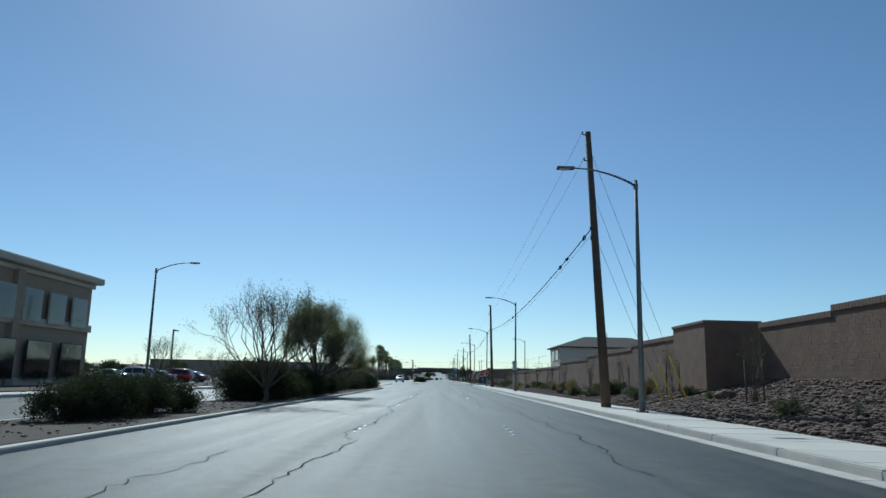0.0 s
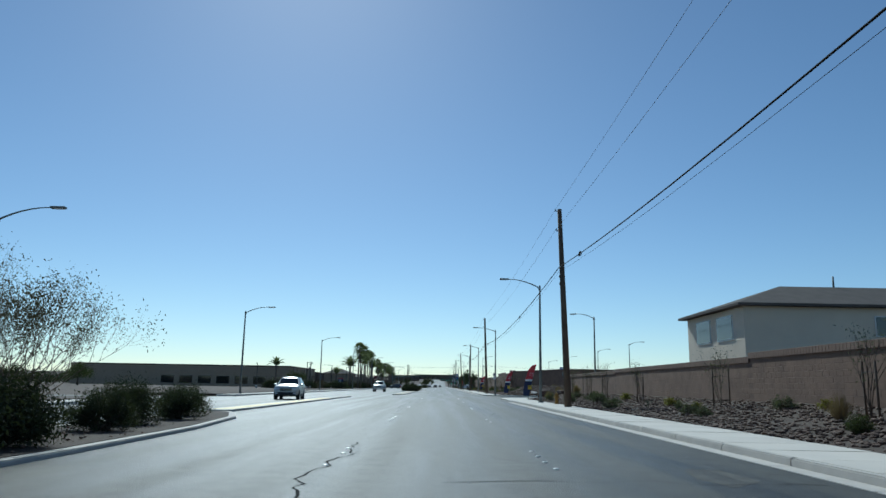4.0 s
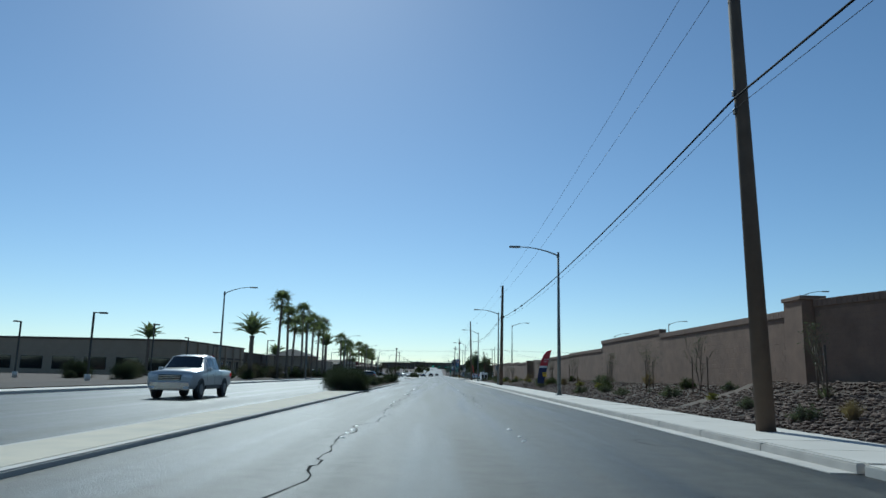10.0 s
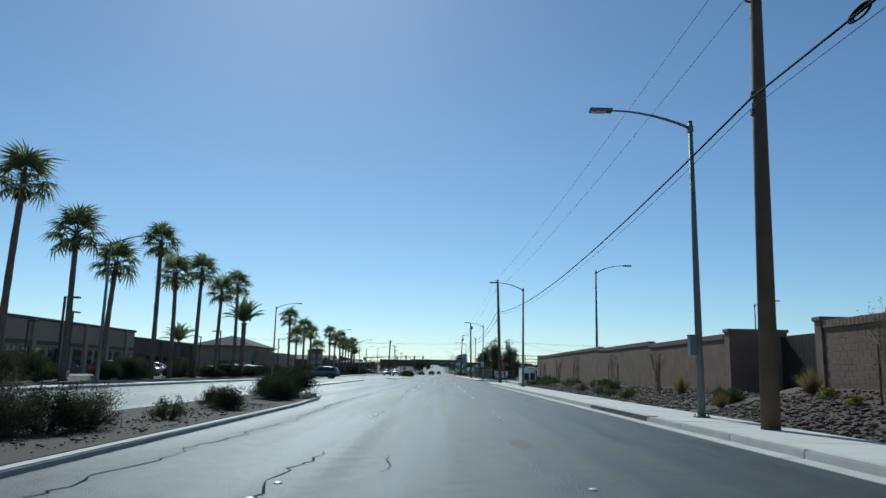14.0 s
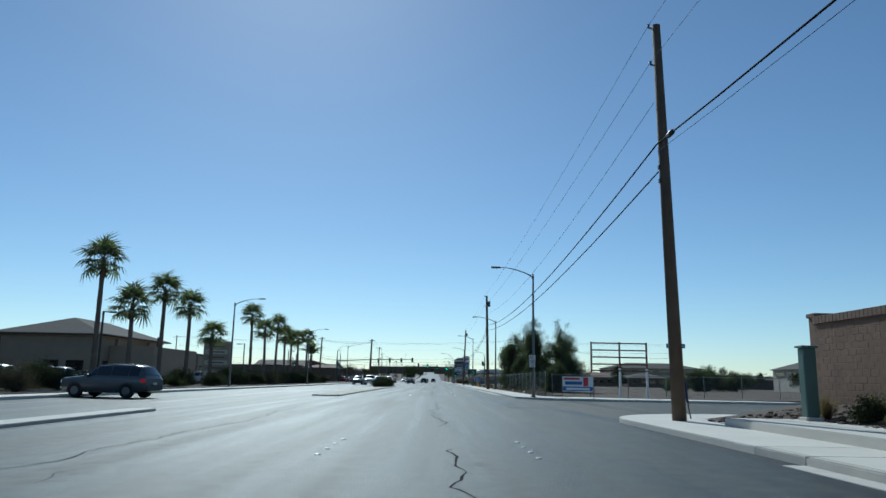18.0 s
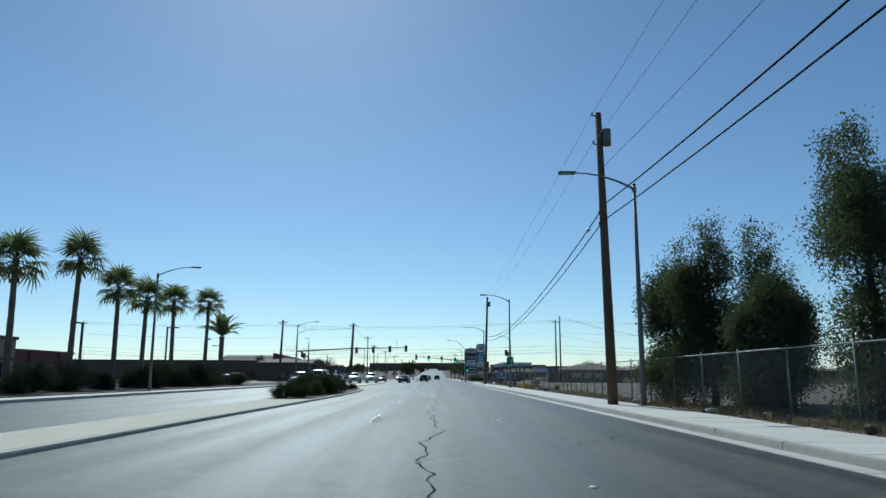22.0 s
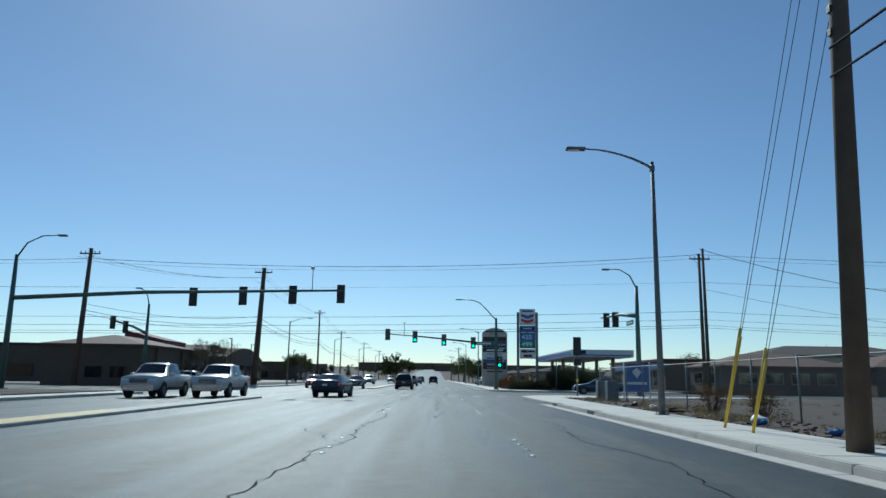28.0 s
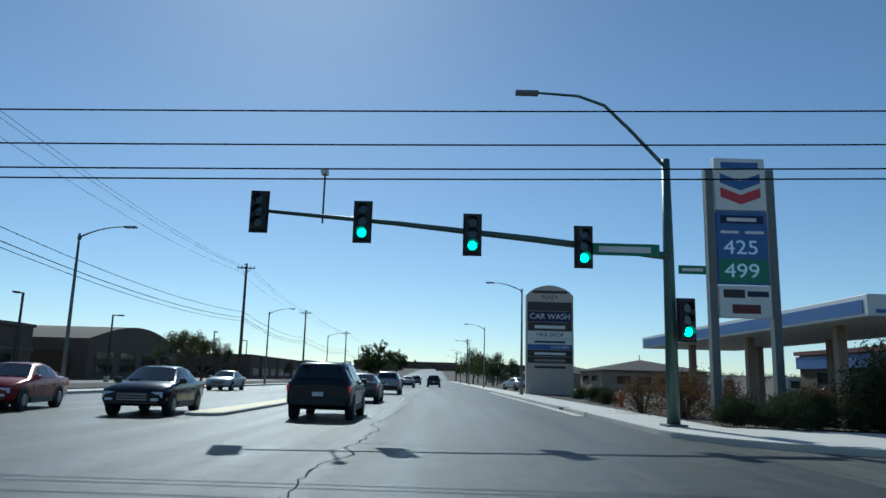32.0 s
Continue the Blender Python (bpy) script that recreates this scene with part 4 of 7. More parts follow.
def tuft(seed, mat, w, h, n=120, label="clump of dry ornamental grass", cat="grass clump"):
    rng = random.Random(seed)
    root = thing("grass_clump", (0, 0, 0), label, cat)
    vs, fs = [], []
    for k in range(n):
        a, t = rng.uniform(0, 6.28), rng.uniform(0.1, 1)
        dx, dy = math.cos(a) * t * w, math.sin(a) * t * w
        hh = h * rng.uniform(0.6, 1.1) * (1 - 0.4 * t)
        i = len(vs)
        wv = 0.005
        vs += [(dx * 0.1 - wv, dy * 0.1, 0), (dx * 0.1 + wv, dy * 0.1, 0), (dx * 0.6 + wv, dy * 0.6, hh * 0.75), (dx * 0.6 - wv, dy * 0.6, hh * 0.75), (dx, dy, hh)]
        fs += [(i, i + 1, i + 2, i + 3), (i + 3, i + 2, i + 4)]
    part("grass_tuft", (vs, fs), mat, root)
    return root


B = [bush(1, "leaf_dark", 1.3, 1.35, 80, 95, 0.04, label="dense dark green desert shrub on the median"), bush(2, "leaf_dark", 0.95, 0.9, 60, 80, 0.036, label="low dark rounded shrub on the median"),
     bush(3, "leaf", 0.75, 0.7, 46, 40, 0.045, label="small green desert shrub"), bush(4, "leaf_grey", 0.5, 0.45, 30, 26, 0.035, label="small grey-green sage shrub on rock mulch"),
     bush(5, "leaf_yellow", 0.35, 0.3, 26, 22, 0.03, label="small yellow-green shrub on rock mulch"), bush(6, "leaf_red", 1.1, 1.3, 50, 26, 0.04, label="reddish brown leggy shrub"),
     tuft(7, "grass", 0.6, 0.85, 300), tuft(8, "leaf_grey", 0.4, 0.5, 90, "clump of grey-green desert grass"),
     bush(9, "leaf_twig", 1.15, 1.25, 170, 26, 0.03, label="twiggy grey-brown leggy desert shrub on the median")]
HOME = [(-8.6, 36.5, 0.09), (-8.4, 40.5, 0.09), (9.9, 32, bank(9.9, 32)), (10.6, 38, bank(10.6, 38)), (10.1, 45, bank(10.1, 45)), (12.5, 528.5, 0.1), (11, 50, bank(11, 50)), (11.2, 56, bank(11.2, 56)), (-8.8, 52.0, 0.09)]
for o, h in zip(B, HOME):
    o.matrix_basis = pose(*h)


def plant(k, x, y, s=1.0, z=0.09, sz=1.0):
    o = copy_thing(B[k], pose(x, y, z, 0, 0, (x * 37 + y * 53) % 360))
    o.scale = (s, s, s * sz)
    return o


rng = random.Random(11)
# clumps along the first median, with bare soil between them
for x, y, k, sc in ((-8.5, 6.6, 1, 0.85), (-7.9, 7.6, 0, 0.75), (-8.6, 8.6, 0, 0.8), (-7.8, 9.6, 0, 0.72), (-8.4, 10.8, 0, 0.75), (-7.7, 11.6, 1, 0.9), (-8.6, 22.0, 0, 1.15), (-7.7, 22.8, 0, 1.25), (-8.5, 24.2, 0, 1.3), (-7.8, 25.4, 0, 1.05),
                    (-8.6, 29.5, 0, 0.95), (-7.8, 30.8, 0, 1.0), (-8.7, 32.0, 0, 1.05), (-7.9, 33.4, 0, 0.95), (-8.8, 35.2, 0, 1.0), (-7.8, 38.2, 0, 1.0), (-8.7, 39.4, 0, 0.95), (-7.9, 41.2, 1, 1.1), (-8.6, 42.4, 1, 1.0),
                    (-9.0, 50.6, 1, 0.75), (-7.9, 51.4, 7, 1.1), (-8.6, 53.4, 8, 0.7), (-7.8, 54.8, 1, 0.7), (-8.4, 56.6, 8, 0.75), (-8.0, 58.8, 8, 0.9), (-8.8, 60.4, 0, 0.9), (-7.7, 61.2, 0, 0.95), (-8.5, 62.6, 0, 1.2), (-7.6, 63.8, 0, 1.1),
                    (-8.6, 65.0, 0, 1.15), (-7.7, 66.2, 1, 1.2), (-8.7, 67.8, 8, 1.0), (-7.9, 70.4, 1, 0.9), (-8.5, 73.0, 0, 0.8), (-8.2, 76.0, 1, 0.95), (-8.8, 78.4, 0, 0.7)):
    plant(k, x, y, sc)
# second planted median: a dense hedge at its start, then single shrubs and grasses
for x, y, k, s in ((-6.2, 199.8, 0, 0.75), (-5.7, 200.8, 0, 0.85), (-6.5, 201.5, 0, 0.95), (-5.8, 202.4, 0, 0.95), (-6.6, 203.2, 0, 1.05), (-6.0, 204.4, 0, 0.9), (-6.9, 205.2, 0, 0.95), (-6.1, 219.6, 3, 1.6), (-6.3, 219.8, 2, 0.8),
                   (-7.7, 230, 1, 0.72), (-7.3, 230.9, 8, 0.68), (-7.0, 231.8, 8, 0.7), (-6.7, 232.7, 1, 0.75), (-6.4, 233.6, 8, 0.6), (-6.0, 236.4, 3, 0.9), (-5.9, 240.6, 1, 0.62), (-6.6, 241.8, 1, 0.58), (-6.0, 247.6, 1, 0.85), (-6.6, 248.8, 1, 0.95), (-6.1, 250.4, 0, 0.85), (-7.0, 251.6, 1, 0.9)):
    plant(k, x, y, s)
# third planted median
for x, y, k, s in ((-7.9, 388.9, 1, 0.8), (-7.2, 389.6, 1, 0.75), (-7.4, 394.5, 2, 1.0), (-8.2, 396.5, 0, 0.9), (-7.4, 398.0, 0, 0.9), (-8.4, 399.2, 0, 0.95), (-7.5, 400.6, 0, 0.9), (-8.3, 402.2, 0, 0.95), (-7.4, 403.6, 0, 0.85), (-8.2, 405.4, 1, 0.7), (-7.6, 408.2, 2, 0.7), (-8.0, 412.6, 1, 0.55), (-7.6, 416, 1, 0.5), (-8.6, 417.5, 2, 0.7), (-8.3, 421, 7, 1.0)):
    plant(k, x, y, s)
# a pale utility cabinet between four guard posts on the third median
for x, y in ((-10.0, 409.2), (-9.5, 411.2), (-8.75, 409.0), (-8.35, 410.8)):
    g = thing("guard_post", (x, y, 0.08), "pale painted steel guard post on the median", "bollard", "guard posts round the cabinet")
    part("tube", tube([(0, 0, 0), (0, 0, 1.6)], 0.075, 12), "white", g)
    part("cap", tube([(0, 0, 1.6), (0, 0, 1.63), (0, 0, 1.66)], [0.08, 0.075, 0.02], 12), "white", g)
uc = thing("utility_cabinet", (-9.25, 410.2, 0.08), "pale grey steel utility cabinet between guard posts", "utility cabinet")
part("plinth", box(-0.42, 0.42, -0.3, 0.3, 0, 0.12, 0.01), "concrete", uc)
part("body", box(-0.36, 0.36, -0.25, 0.25, 0.12, 1.02, 0.02), "white", uc)
part("lid", box(-0.39, 0.39, -0.28, 0.28, 1.02, 1.08, 0.015), "white", uc)
part("door_seam", box(-0.005, 0.005, -0.256, -0.251, 0.18, 0.98), "dark_steel", uc)
part("handle", box(0.05, 0.08, -0.28, -0.251, 0.55, 0.7), "dark_steel", uc)
# roadside strip on the right: sparse shrubs, grasses, staked saplings
for a, b in ((0, 123), (156, 307)):
    y = a
    while y < b:
        x = rng.uniform(WALK_R + 0.7, WALL_X - 0.5)
        k = rng.choice((3, 4, 7)) if y < 24 else rng.choice((3, 3, 4, 6, 6, 7, 2, 3))
        plant(k, x, y, rng.uniform(0.7, 1.25) * (0.6 if k == 2 else 1) * (0.8 if 153 < y < 182 else 1), bank(x, y) - 0.02)
        y += rng.uniform(2.4, 4.4) if y < 24 else rng.uniform(1.1, 2.7)


def sapling(at, seed, h=2.3):
    r = random.Random(seed)
    root = thing("sapling", at, "thin young tree with sparse leaves tied to wooden stakes", "sapling", "staked saplings")
    bm = bmesh.new()
    tips = []
    for k in range(4):
        grow(bm, r, Vector((0, 0, 0)), Vector((r.uniform(-0.25, 0.25), r.uniform(-0.25, 0.25), 1)), h * 0.42, 0.018, 2, tips, 0.35, 0.3)
    part("stem", bm, "bark", root)
    leaves("leaf_mass", np.random.default_rng(seed), [tuple(t[0]) for t in tips], 9, 0.12, 0.035, "leaf_grey", root)
    for s in (-1, 1):
        part("stake", tube([(s * 0.3, 0.05, 0), (s * 0.3, 0.05, 1.5)], 0.03, 6), "wood_pole", root)
        part("tie", tube([(s * 0.3, 0.05, 1.2), (0, 0, 1.25)], 0.008, 4), "black", root)
    return root


S0 = [sapling((10.9, 24.0, bank(10.9, 24)), 1), sapling((10.6, 14.5, bank(10.6, 14.5)), 2, 2.6), sapling((11.0, 5.0, bank(11, 5)), 3)]
for k, (x, y) in enumerate(((10.9, 33), (11, 43), (10.8, 54), (11, 63), (10.9, 72), (11, 82), (10.9, 93), (10.9, 101.5), (11, 108), (10.8, 113.5), (10.9, 160), (11, 167), (10.8, 173), (11, 183), (10.9, 190), (11, 199), (10.8, 210), (11, 222), (10.9, 228), (11, 238), (10.8, 256), (11, 266), (10.8, 277), (11, 287), (10.9, 296))):
    copy_thing(S0[k % 3], pose(x, y, bank(x, y) - 0.02, 0, 0, k * 67))

def weeds(name, count, x0, x1, a, b, h, seed, label):
    """Dry weeds: many small fans of stalks, in drifts."""
    r = np.random.default_rng(seed)
    cx, cy = r.uniform(x0, x1, count), r.uniform(a, b, count)
    keep = np.array([noise.noise((x * 0.5, y * 0.22, seed)) for x, y in zip(cx, cy)]) > 0.02
    cx, cy = cx[keep], cy[keep]
    n, per = len(cx), 9
    base = np.repeat(np.stack([cx, cy, np.full(n, 0.1)], 1), per, 0)
    base[:, :2] += r.normal(0, 0.07, (n * per, 2))
    t = r.uniform(0, 6.28, n * per)
    hh = np.repeat(h * r.uniform(0.35, 1.2, n), per) * r.uniform(0.5, 1, n * per)
    tip = base + np.stack([np.cos(t) * hh * 0.6, np.sin(t) * hh * 0.6, hh], 1)
    w = np.stack([-np.sin(t), np.cos(t), np.zeros(n * per)], 1) * 0.012
    v = np.stack([base - w, base + w, tip], 1).reshape(-1, 3)
    tagged(part(name, (v.tolist(), np.arange(n * per * 3).reshape(-1, 3).tolist()), "grass"), label, "weeds", kind="stuff")


weeds("dry_weeds", 2600, 8.3, 10.6, 352, 492, 0.34, 1, "dry tan weeds along the edge of the vacant lot")
weeds("dry_weeds", 7000, 10.6, 55, 346, 494, 0.22, 2, "sparse dry weeds on the bare vacant lot")
weeds("dry_weeds", 900, 8.3, 9.3, 416, 428, 0.5, 3, "tall dry weeds round the hydrant")

# trees
def spread_tree(name, at, h, w, seed, leaf, per, size, label, limbs=9, depth=4, trunk=0.11, low=0.15, steep=(25, 80), fill=1, loose=0.13):
    """A wide desert tree: limbs fan out from a short trunk and break up into fine twigs."""
    r = random.Random(seed)
    root = thing(name, at, label, "tree")
    bm = bmesh.new()
    tips = []
    fork = Vector((0, 0, low * h))
    add_tube(bm, [(0, 0, 0), (0.05, 0.03, low * h * 0.5), fork], [trunk * 1.25, trunk, trunk * 0.9], 8, close=False)
    for k in range(limbs):
        a, e = k * 2.4 + r.uniform(-0.3, 0.3), radians(r.uniform(*steep))
        grow(bm, r, fork.copy(), Vector((math.cos(a) * math.cos(e), math.sin(a) * math.cos(e), math.sin(e))), h * 0.34, trunk * 0.45, depth, tips, 0.55, 0.1, (2, 3), 0.74)
    P = np.array([t[0] for t in tips])
    sx = (w / 2) / np.percentile(np.hypot(P[:, 0], P[:, 1]), 96)
    sz = h / P[:, 2].max()
    bmesh.ops.scale(bm, vec=(sx, sx, sz), verts=bm.verts)
    part("trunk", bm, "bark", root, "forked trunk, limbs and fine twigs")
    if per:
        leaves("crown", np.random.default_rng(seed), [(t[0].x * sx, t[0].y * sx, t[0].z * sz) for t in tips if t[1] <= fill], per, loose, size, leaf, root)
    return root


spread_tree("mesquite_tree", (-7.3, 20.6, 0.08), 5.3, 5.2, 21, "leaf_grey", 4, 0.035, "bare grey-brown vase-shaped mesquite tree on the median", 10, 5, 0.12, 0.12, (38, 82))
spread_tree("palo_verde_tree", (-7.55, 34.6, 0.08), 5.8, 5.4, 22, "leaf_olive", 95, 0.026, "broad olive-green palo verde tree on the median", 13, 5, 0.22, 0.22, (-8, 85), 3, 0.22)
spread_tree("mesquite_tree", (-8.5, 51.6, 0.08), 3.9, 6.2, 23, "leaf_twig", 3, 0.03, "spreading grey mesquite tree with fine bare twigs on the median", 11, 5, 0.09, 0.14, (25, 70))
spread_tree("mesquite_tree", (-8.5, 67.4, 0.08), 3.9, 4.4, 24, "leaf_twig", 5, 0.03, "leafless mesquite tree with upright twigs on the median", 14, 5, 0.05, 0.06, (35, 85))
spread_tree("mesquite_tree", (-23.5, 50, 0.2), 4.2, 4.6, 25, "leaf_grey", 2, 0.05, "leafless desert tree beside the parking lot", 9, 4, 0.09)
spread_tree("mesquite_tree", (-24.0, 66, 0.2), 3.8, 4.2, 26, "leaf_grey", 2, 0.05, "leafless desert tree beside the parking lot", 9, 4, 0.09)


def dense_tree(at, h, w, seed):
    """A full tree with lobes of foliage down to the ground, each lobe a cloud of small tufts on twigs."""
    r = random.Random(seed)
    root = thing("evergreen_tree", at, "dense dark green tree with ragged lobes behind the fence", "tree", "trees behind the fence")
    part("trunk", tube([(0, 0, 0), (0.1, 0.1, h * 0.35), (0.0, 0.2, h * 0.8)], [0.16, 0.12, 0.03], 8), "bark", root)
    lobes = [(r.uniform(-w, w) * 0.6, r.uniform(-w, w) * 0.6, h * r.uniform(0.12, 0.72), w * r.uniform(0.42, 0.68), h * r.uniform(0.13, 0.22)) for _ in range(13)] + [(0, 0, h * 0.3, w * 0.7, h * 0.3), (0, 0, h * 0.78, w * 0.5, h * 0.21)]
    pts = []
    for x, y, z, a, b in lobes:
        for _ in range(34):
            t, e = r.uniform(0, 6.28), r.uniform(-1, 1)
            q = r.uniform(0.2, 1.08)
            c = math.sqrt(1 - e * e)
            pts.append((x + a * c * q * math.cos(t), y + a * c * q * math.sin(t), max(0.15, z + b * e * q)))
    leaves("crown", np.random.default_rng(seed), pts, 88, 0.2, 0.062, "leaf_tree", root)
    return root


for k, (x, y, h, w) in enumerate(((10.0, 381.8, 6.9, 1.2), (10.5, 379.0, 7.9, 1.3), (11.4, 376.6, 6.6, 1.3), (10.7, 374.8, 4.4, 1.1), (11.9, 371.0, 8.8, 1.7), (14.0, 366.0, 8.0, 1.8), (13.2, 362.8, 3.2, 1.3), (15.4, 368.6, 6.6, 1.7), (15, 383, 6.2, 1.7), (13.0, 380, 5.8, 1.4), (42, 401, 3.6, 2.0), (45, 404, 4.4, 2.2), (49, 403, 3.4, 2.4), (38, 399, 2.6, 1.8))):
    dense_tree((x, y, 0.1), h, w * 1.1, 40 + k)
spread_tree("desert_tree", (-31, 547, 0.2), 6.0, 8.5, 60, "leaf_twig", 16, 0.06, "wide brownish desert tree beside a parking lot", 11, 4, 0.18, 0.2, (10, 80))
spread_tree("desert_tree", (-24.5, 575, 0.2), 5.0, 6, 61, "leaf", 16, 0.08, "wide olive desert tree beside the road", 10, 4, 0.15)
spread_tree("desert_tree", (-9.6, 636, 0.1), 7.6, 10.4, 62, "leaf", 60, 0.1, "broad dark desert tree on the median far down the road", 11, 4, 0.2, 0.15, (5, 85))
spread_tree("desert_tree", (-27.5, 590, 0.2), 5.0, 7, 63, "leaf_twig", 30, 0.08, "low brown desert tree before the shops", 10, 4, 0.15)


def crown_heap(seed, w, h, leaf, n=120, per=26, size=0.16):
    r = random.Random(seed)
    root = thing("distant_tree", (0, 0, 0), "dark leafy tree far down the road", "tree")
    part("trunk", tube([(0, 0, 0), (0.1, 0, h * 0.4)], [0.2, 0.12], 7), "bark", root)
    pts = []
    for k in range(n):
        a, e = r.uniform(0, 6.28), r.uniform(-0.3, 1)
        rr = w * math.sqrt(max(0.05, 1 - e * e)) * r.uniform(0.3, 1.05)
        pts.append((rr * math.cos(a), rr * math.sin(a), h * (0.5 + 0.48 * e * r.uniform(0.8, 1.1))))
    leaves("crown", np.random.default_rng(seed), pts, per, 0.35, size, leaf, root)
    return root


D = [crown_heap(1, 2.6, 4.6, "leaf_dark"), crown_heap(2, 3.6, 5.6, "leaf"), crown_heap(3, 2.0, 7.0, "leaf_dark")]
D[0].matrix_basis, D[1].matrix_basis, D[2].matrix_basis = pose(12, 655, 0), pose(-14, 690, 0), pose(14, 668, 0)
rng = random.Random(5)
for k in range(44):
    side = 1 if k % 2 else -1
    y = 560 + k * 16 + rng.uniform(-6, 6)
    x = (rng.uniform(14, 60) if side > 0 else -rng.uniform(30, 90))
    o = copy_thing(D[k % 3], pose(x, y, hill(y), 0, 0, k * 50))
    o.scale = [rng.uniform(0.6, 1.1)] * 3
for x, y, sc in ((10.5, 705, 1.6), (13, 690, 1.25), (12, 735, 1.5), (15, 760, 1.6)):
    o = copy_thing(D[1], pose(x, y, 0, 0, 0, y))
    o.scale = (sc * 0.8, sc * 0.8, sc)
for k in range(26):
    o = copy_thing(D[k % 3], pose(rng.uniform(40, 160), 350 + k * 7, 0, 0, 0, k * 50))
    o.scale = [rng.uniform(0.5, 0.9)] * 3
for k in range(24):
    o = copy_thing(D[k % 2], pose(-rng.uniform(80, 160), 60 + k * 9, 0, 0, 0, k * 50))
    o.scale = [rng.uniform(0.6, 1.0)] * 3


# palms
def fan_frond(seed):
    r = random.Random(seed)
    bm = bmesh.new()
    L, stalk = 1.05, 0.75
    add_tube(bm, [(0, 0, 0), (stalk * 0.6, 0, 0.1), (stalk, 0, 0.1)], [0.03, 0.02, 0.015], 4, close=False)
    for k in range(15):
        a = radians(-105 + 210 * k / 14)
        l = L * r.uniform(0.75, 1.05) * (0.8 + 0.2 * math.cos(a))
        c, s = math.cos(a), math.sin(a)
        w = 0.055
        p0 = (stalk, 0, 0.1)
        p1 = (stalk + c * l * 0.55, s * l * 0.55, 0.1 - 0.03 * abs(s))
        p2 = (stalk + c * l, s * l, -0.05 - 0.3 * l * r.uniform(0.6, 1.2))
        v = [bm.verts.new(p0), bm.verts.new((p1[0] - s * w, p1[1] + c * w, p1[2])), bm.verts.new(p2), bm.verts.new((p1[0] + s * w, p1[1] - c * w, p1[2]))]
        bm.faces.new(v)
    me = bpy.data.meshes.new("frond")
    bm.to_mesh(me)
    bm.free()
    return me


def feather_frond(seed):
    r = random.Random(seed)
    bm = bmesh.new()
    L = 2.6
    spine = [Vector((L * t * (1 - 0.08 * t), 0, 0.9 * t - 1.15 * t * t)) for t in [k / 9 for k in range(10)]]
    add_tube(bm, spine, [0.03 - 0.0027 * k for k in range(10)], 4, close=False)
    for k in range(34):
        t = 0.1 + 0.9 * k / 33
        p = Vector((L * t * (1 - 0.08 * t), 0, 0.9 * t - 1.15 * t * t))
        for s in (-1, 1):
            l = 0.42 * math.sin(math.pi * min(1, 0.15 + 0.9 * t)) + 0.08
            q = p + Vector((l * 0.7, s * l * 0.8, l * 0.25 * r.uniform(0.2, 1.2)))
            m = p.lerp(q, 0.4)
            w = Vector((0.02, -s * 0.02, 0.02))
            bm.faces.new([bm.verts.new(p), bm.verts.new(m + w), bm.verts.new(q), bm.verts.new(m - w)])
    me = bpy.data.meshes.new("frond")
    bm.to_mesh(me)
    bm.free()
    return me


FAN = [fan_frond(k) for k in range(3)]
FEATHER = [feather_frond(k) for k in range(2)]
for me in FAN:
    me.materials.append(M["palm"])
for me in FEATHER:
    me.materials.append(M["palm_grey"])


def fan_palm(at, h, seed, n=26):
    r = random.Random(seed)
    root = thing("fan_palm", at, "tall fan palm with a slim grey-brown trunk and a shaggy crown", "palm tree", "fan palms along the parking lot")
    lx, ly = r.uniform(-0.25, 0.25), r.uniform(-0.25, 0.25)
    pts = [(lx * (k / 12) ** 2, ly * (k / 12) ** 2, h * k / 12) for k in range(13)]
    part("trunk", tube(pts, [0.3] + [0.2 - 0.004 * k + (0.015 if k % 2 else 0) for k in range(12)], 10), "trunk", root)
    bm = bmesh.new()
    for k in range(22):
        a, z = r.uniform(0, 6.28), h - r.uniform(0.2, 1.0)
        c, s = math.cos(a), math.sin(a)
        l = r.uniform(0.4, 0.75)
        b = Vector((lx + c * 0.15, ly + s * 0.15, z))
        q = b + Vector((c * l * 0.6, s * l * 0.6, -l))
        w = Vector((-s, c, 0)) * 0.09
        bm.faces.new([bm.verts.new(b), bm.verts.new(b.lerp(q, 0.6) + w), bm.verts.new(q), bm.verts.new(b.lerp(q, 0.6) - w)])
    part("skirt", bm, "skirt", root, "brown skirt of dead fronds")
    for k in range(n):
        a = k * 137.5 + r.uniform(-15, 15)
        up = 78 - 118 * (k / n) + r.uniform(-8, 8)
        o = share("frond", FAN[k % 3], root, pose(lx, ly, h - 0.1 - 0.25 * k / n, 0, -up, a))
        o.scale = [r.uniform(1.1, 1.4)] * 3
    return root


def date_palm(at, h, seed, n=34):
    r = random.Random(seed)
    root = thing("date_palm", at, "stout date palm with long arching grey-green feather fronds", "palm tree", "date palms")
    part("trunk", tube([(0, 0, h * k / 12) for k in range(13)], [0.32] + [0.26 + (0.03 if k % 2 else 0) for k in range(11)] + [0.36], 10), "trunk", root)
    for k in range(n):
        a = k * 137.5 + r.uniform(-15, 15)
        up = 80 - 66 * (k / n) + r.uniform(-8, 8)
        o = share("frond", FEATHER[k % 2], root, pose(0, 0, h, 0, -up, a))
        o.scale = [r.uniform(1.1, 1.4)] * 3
    return root


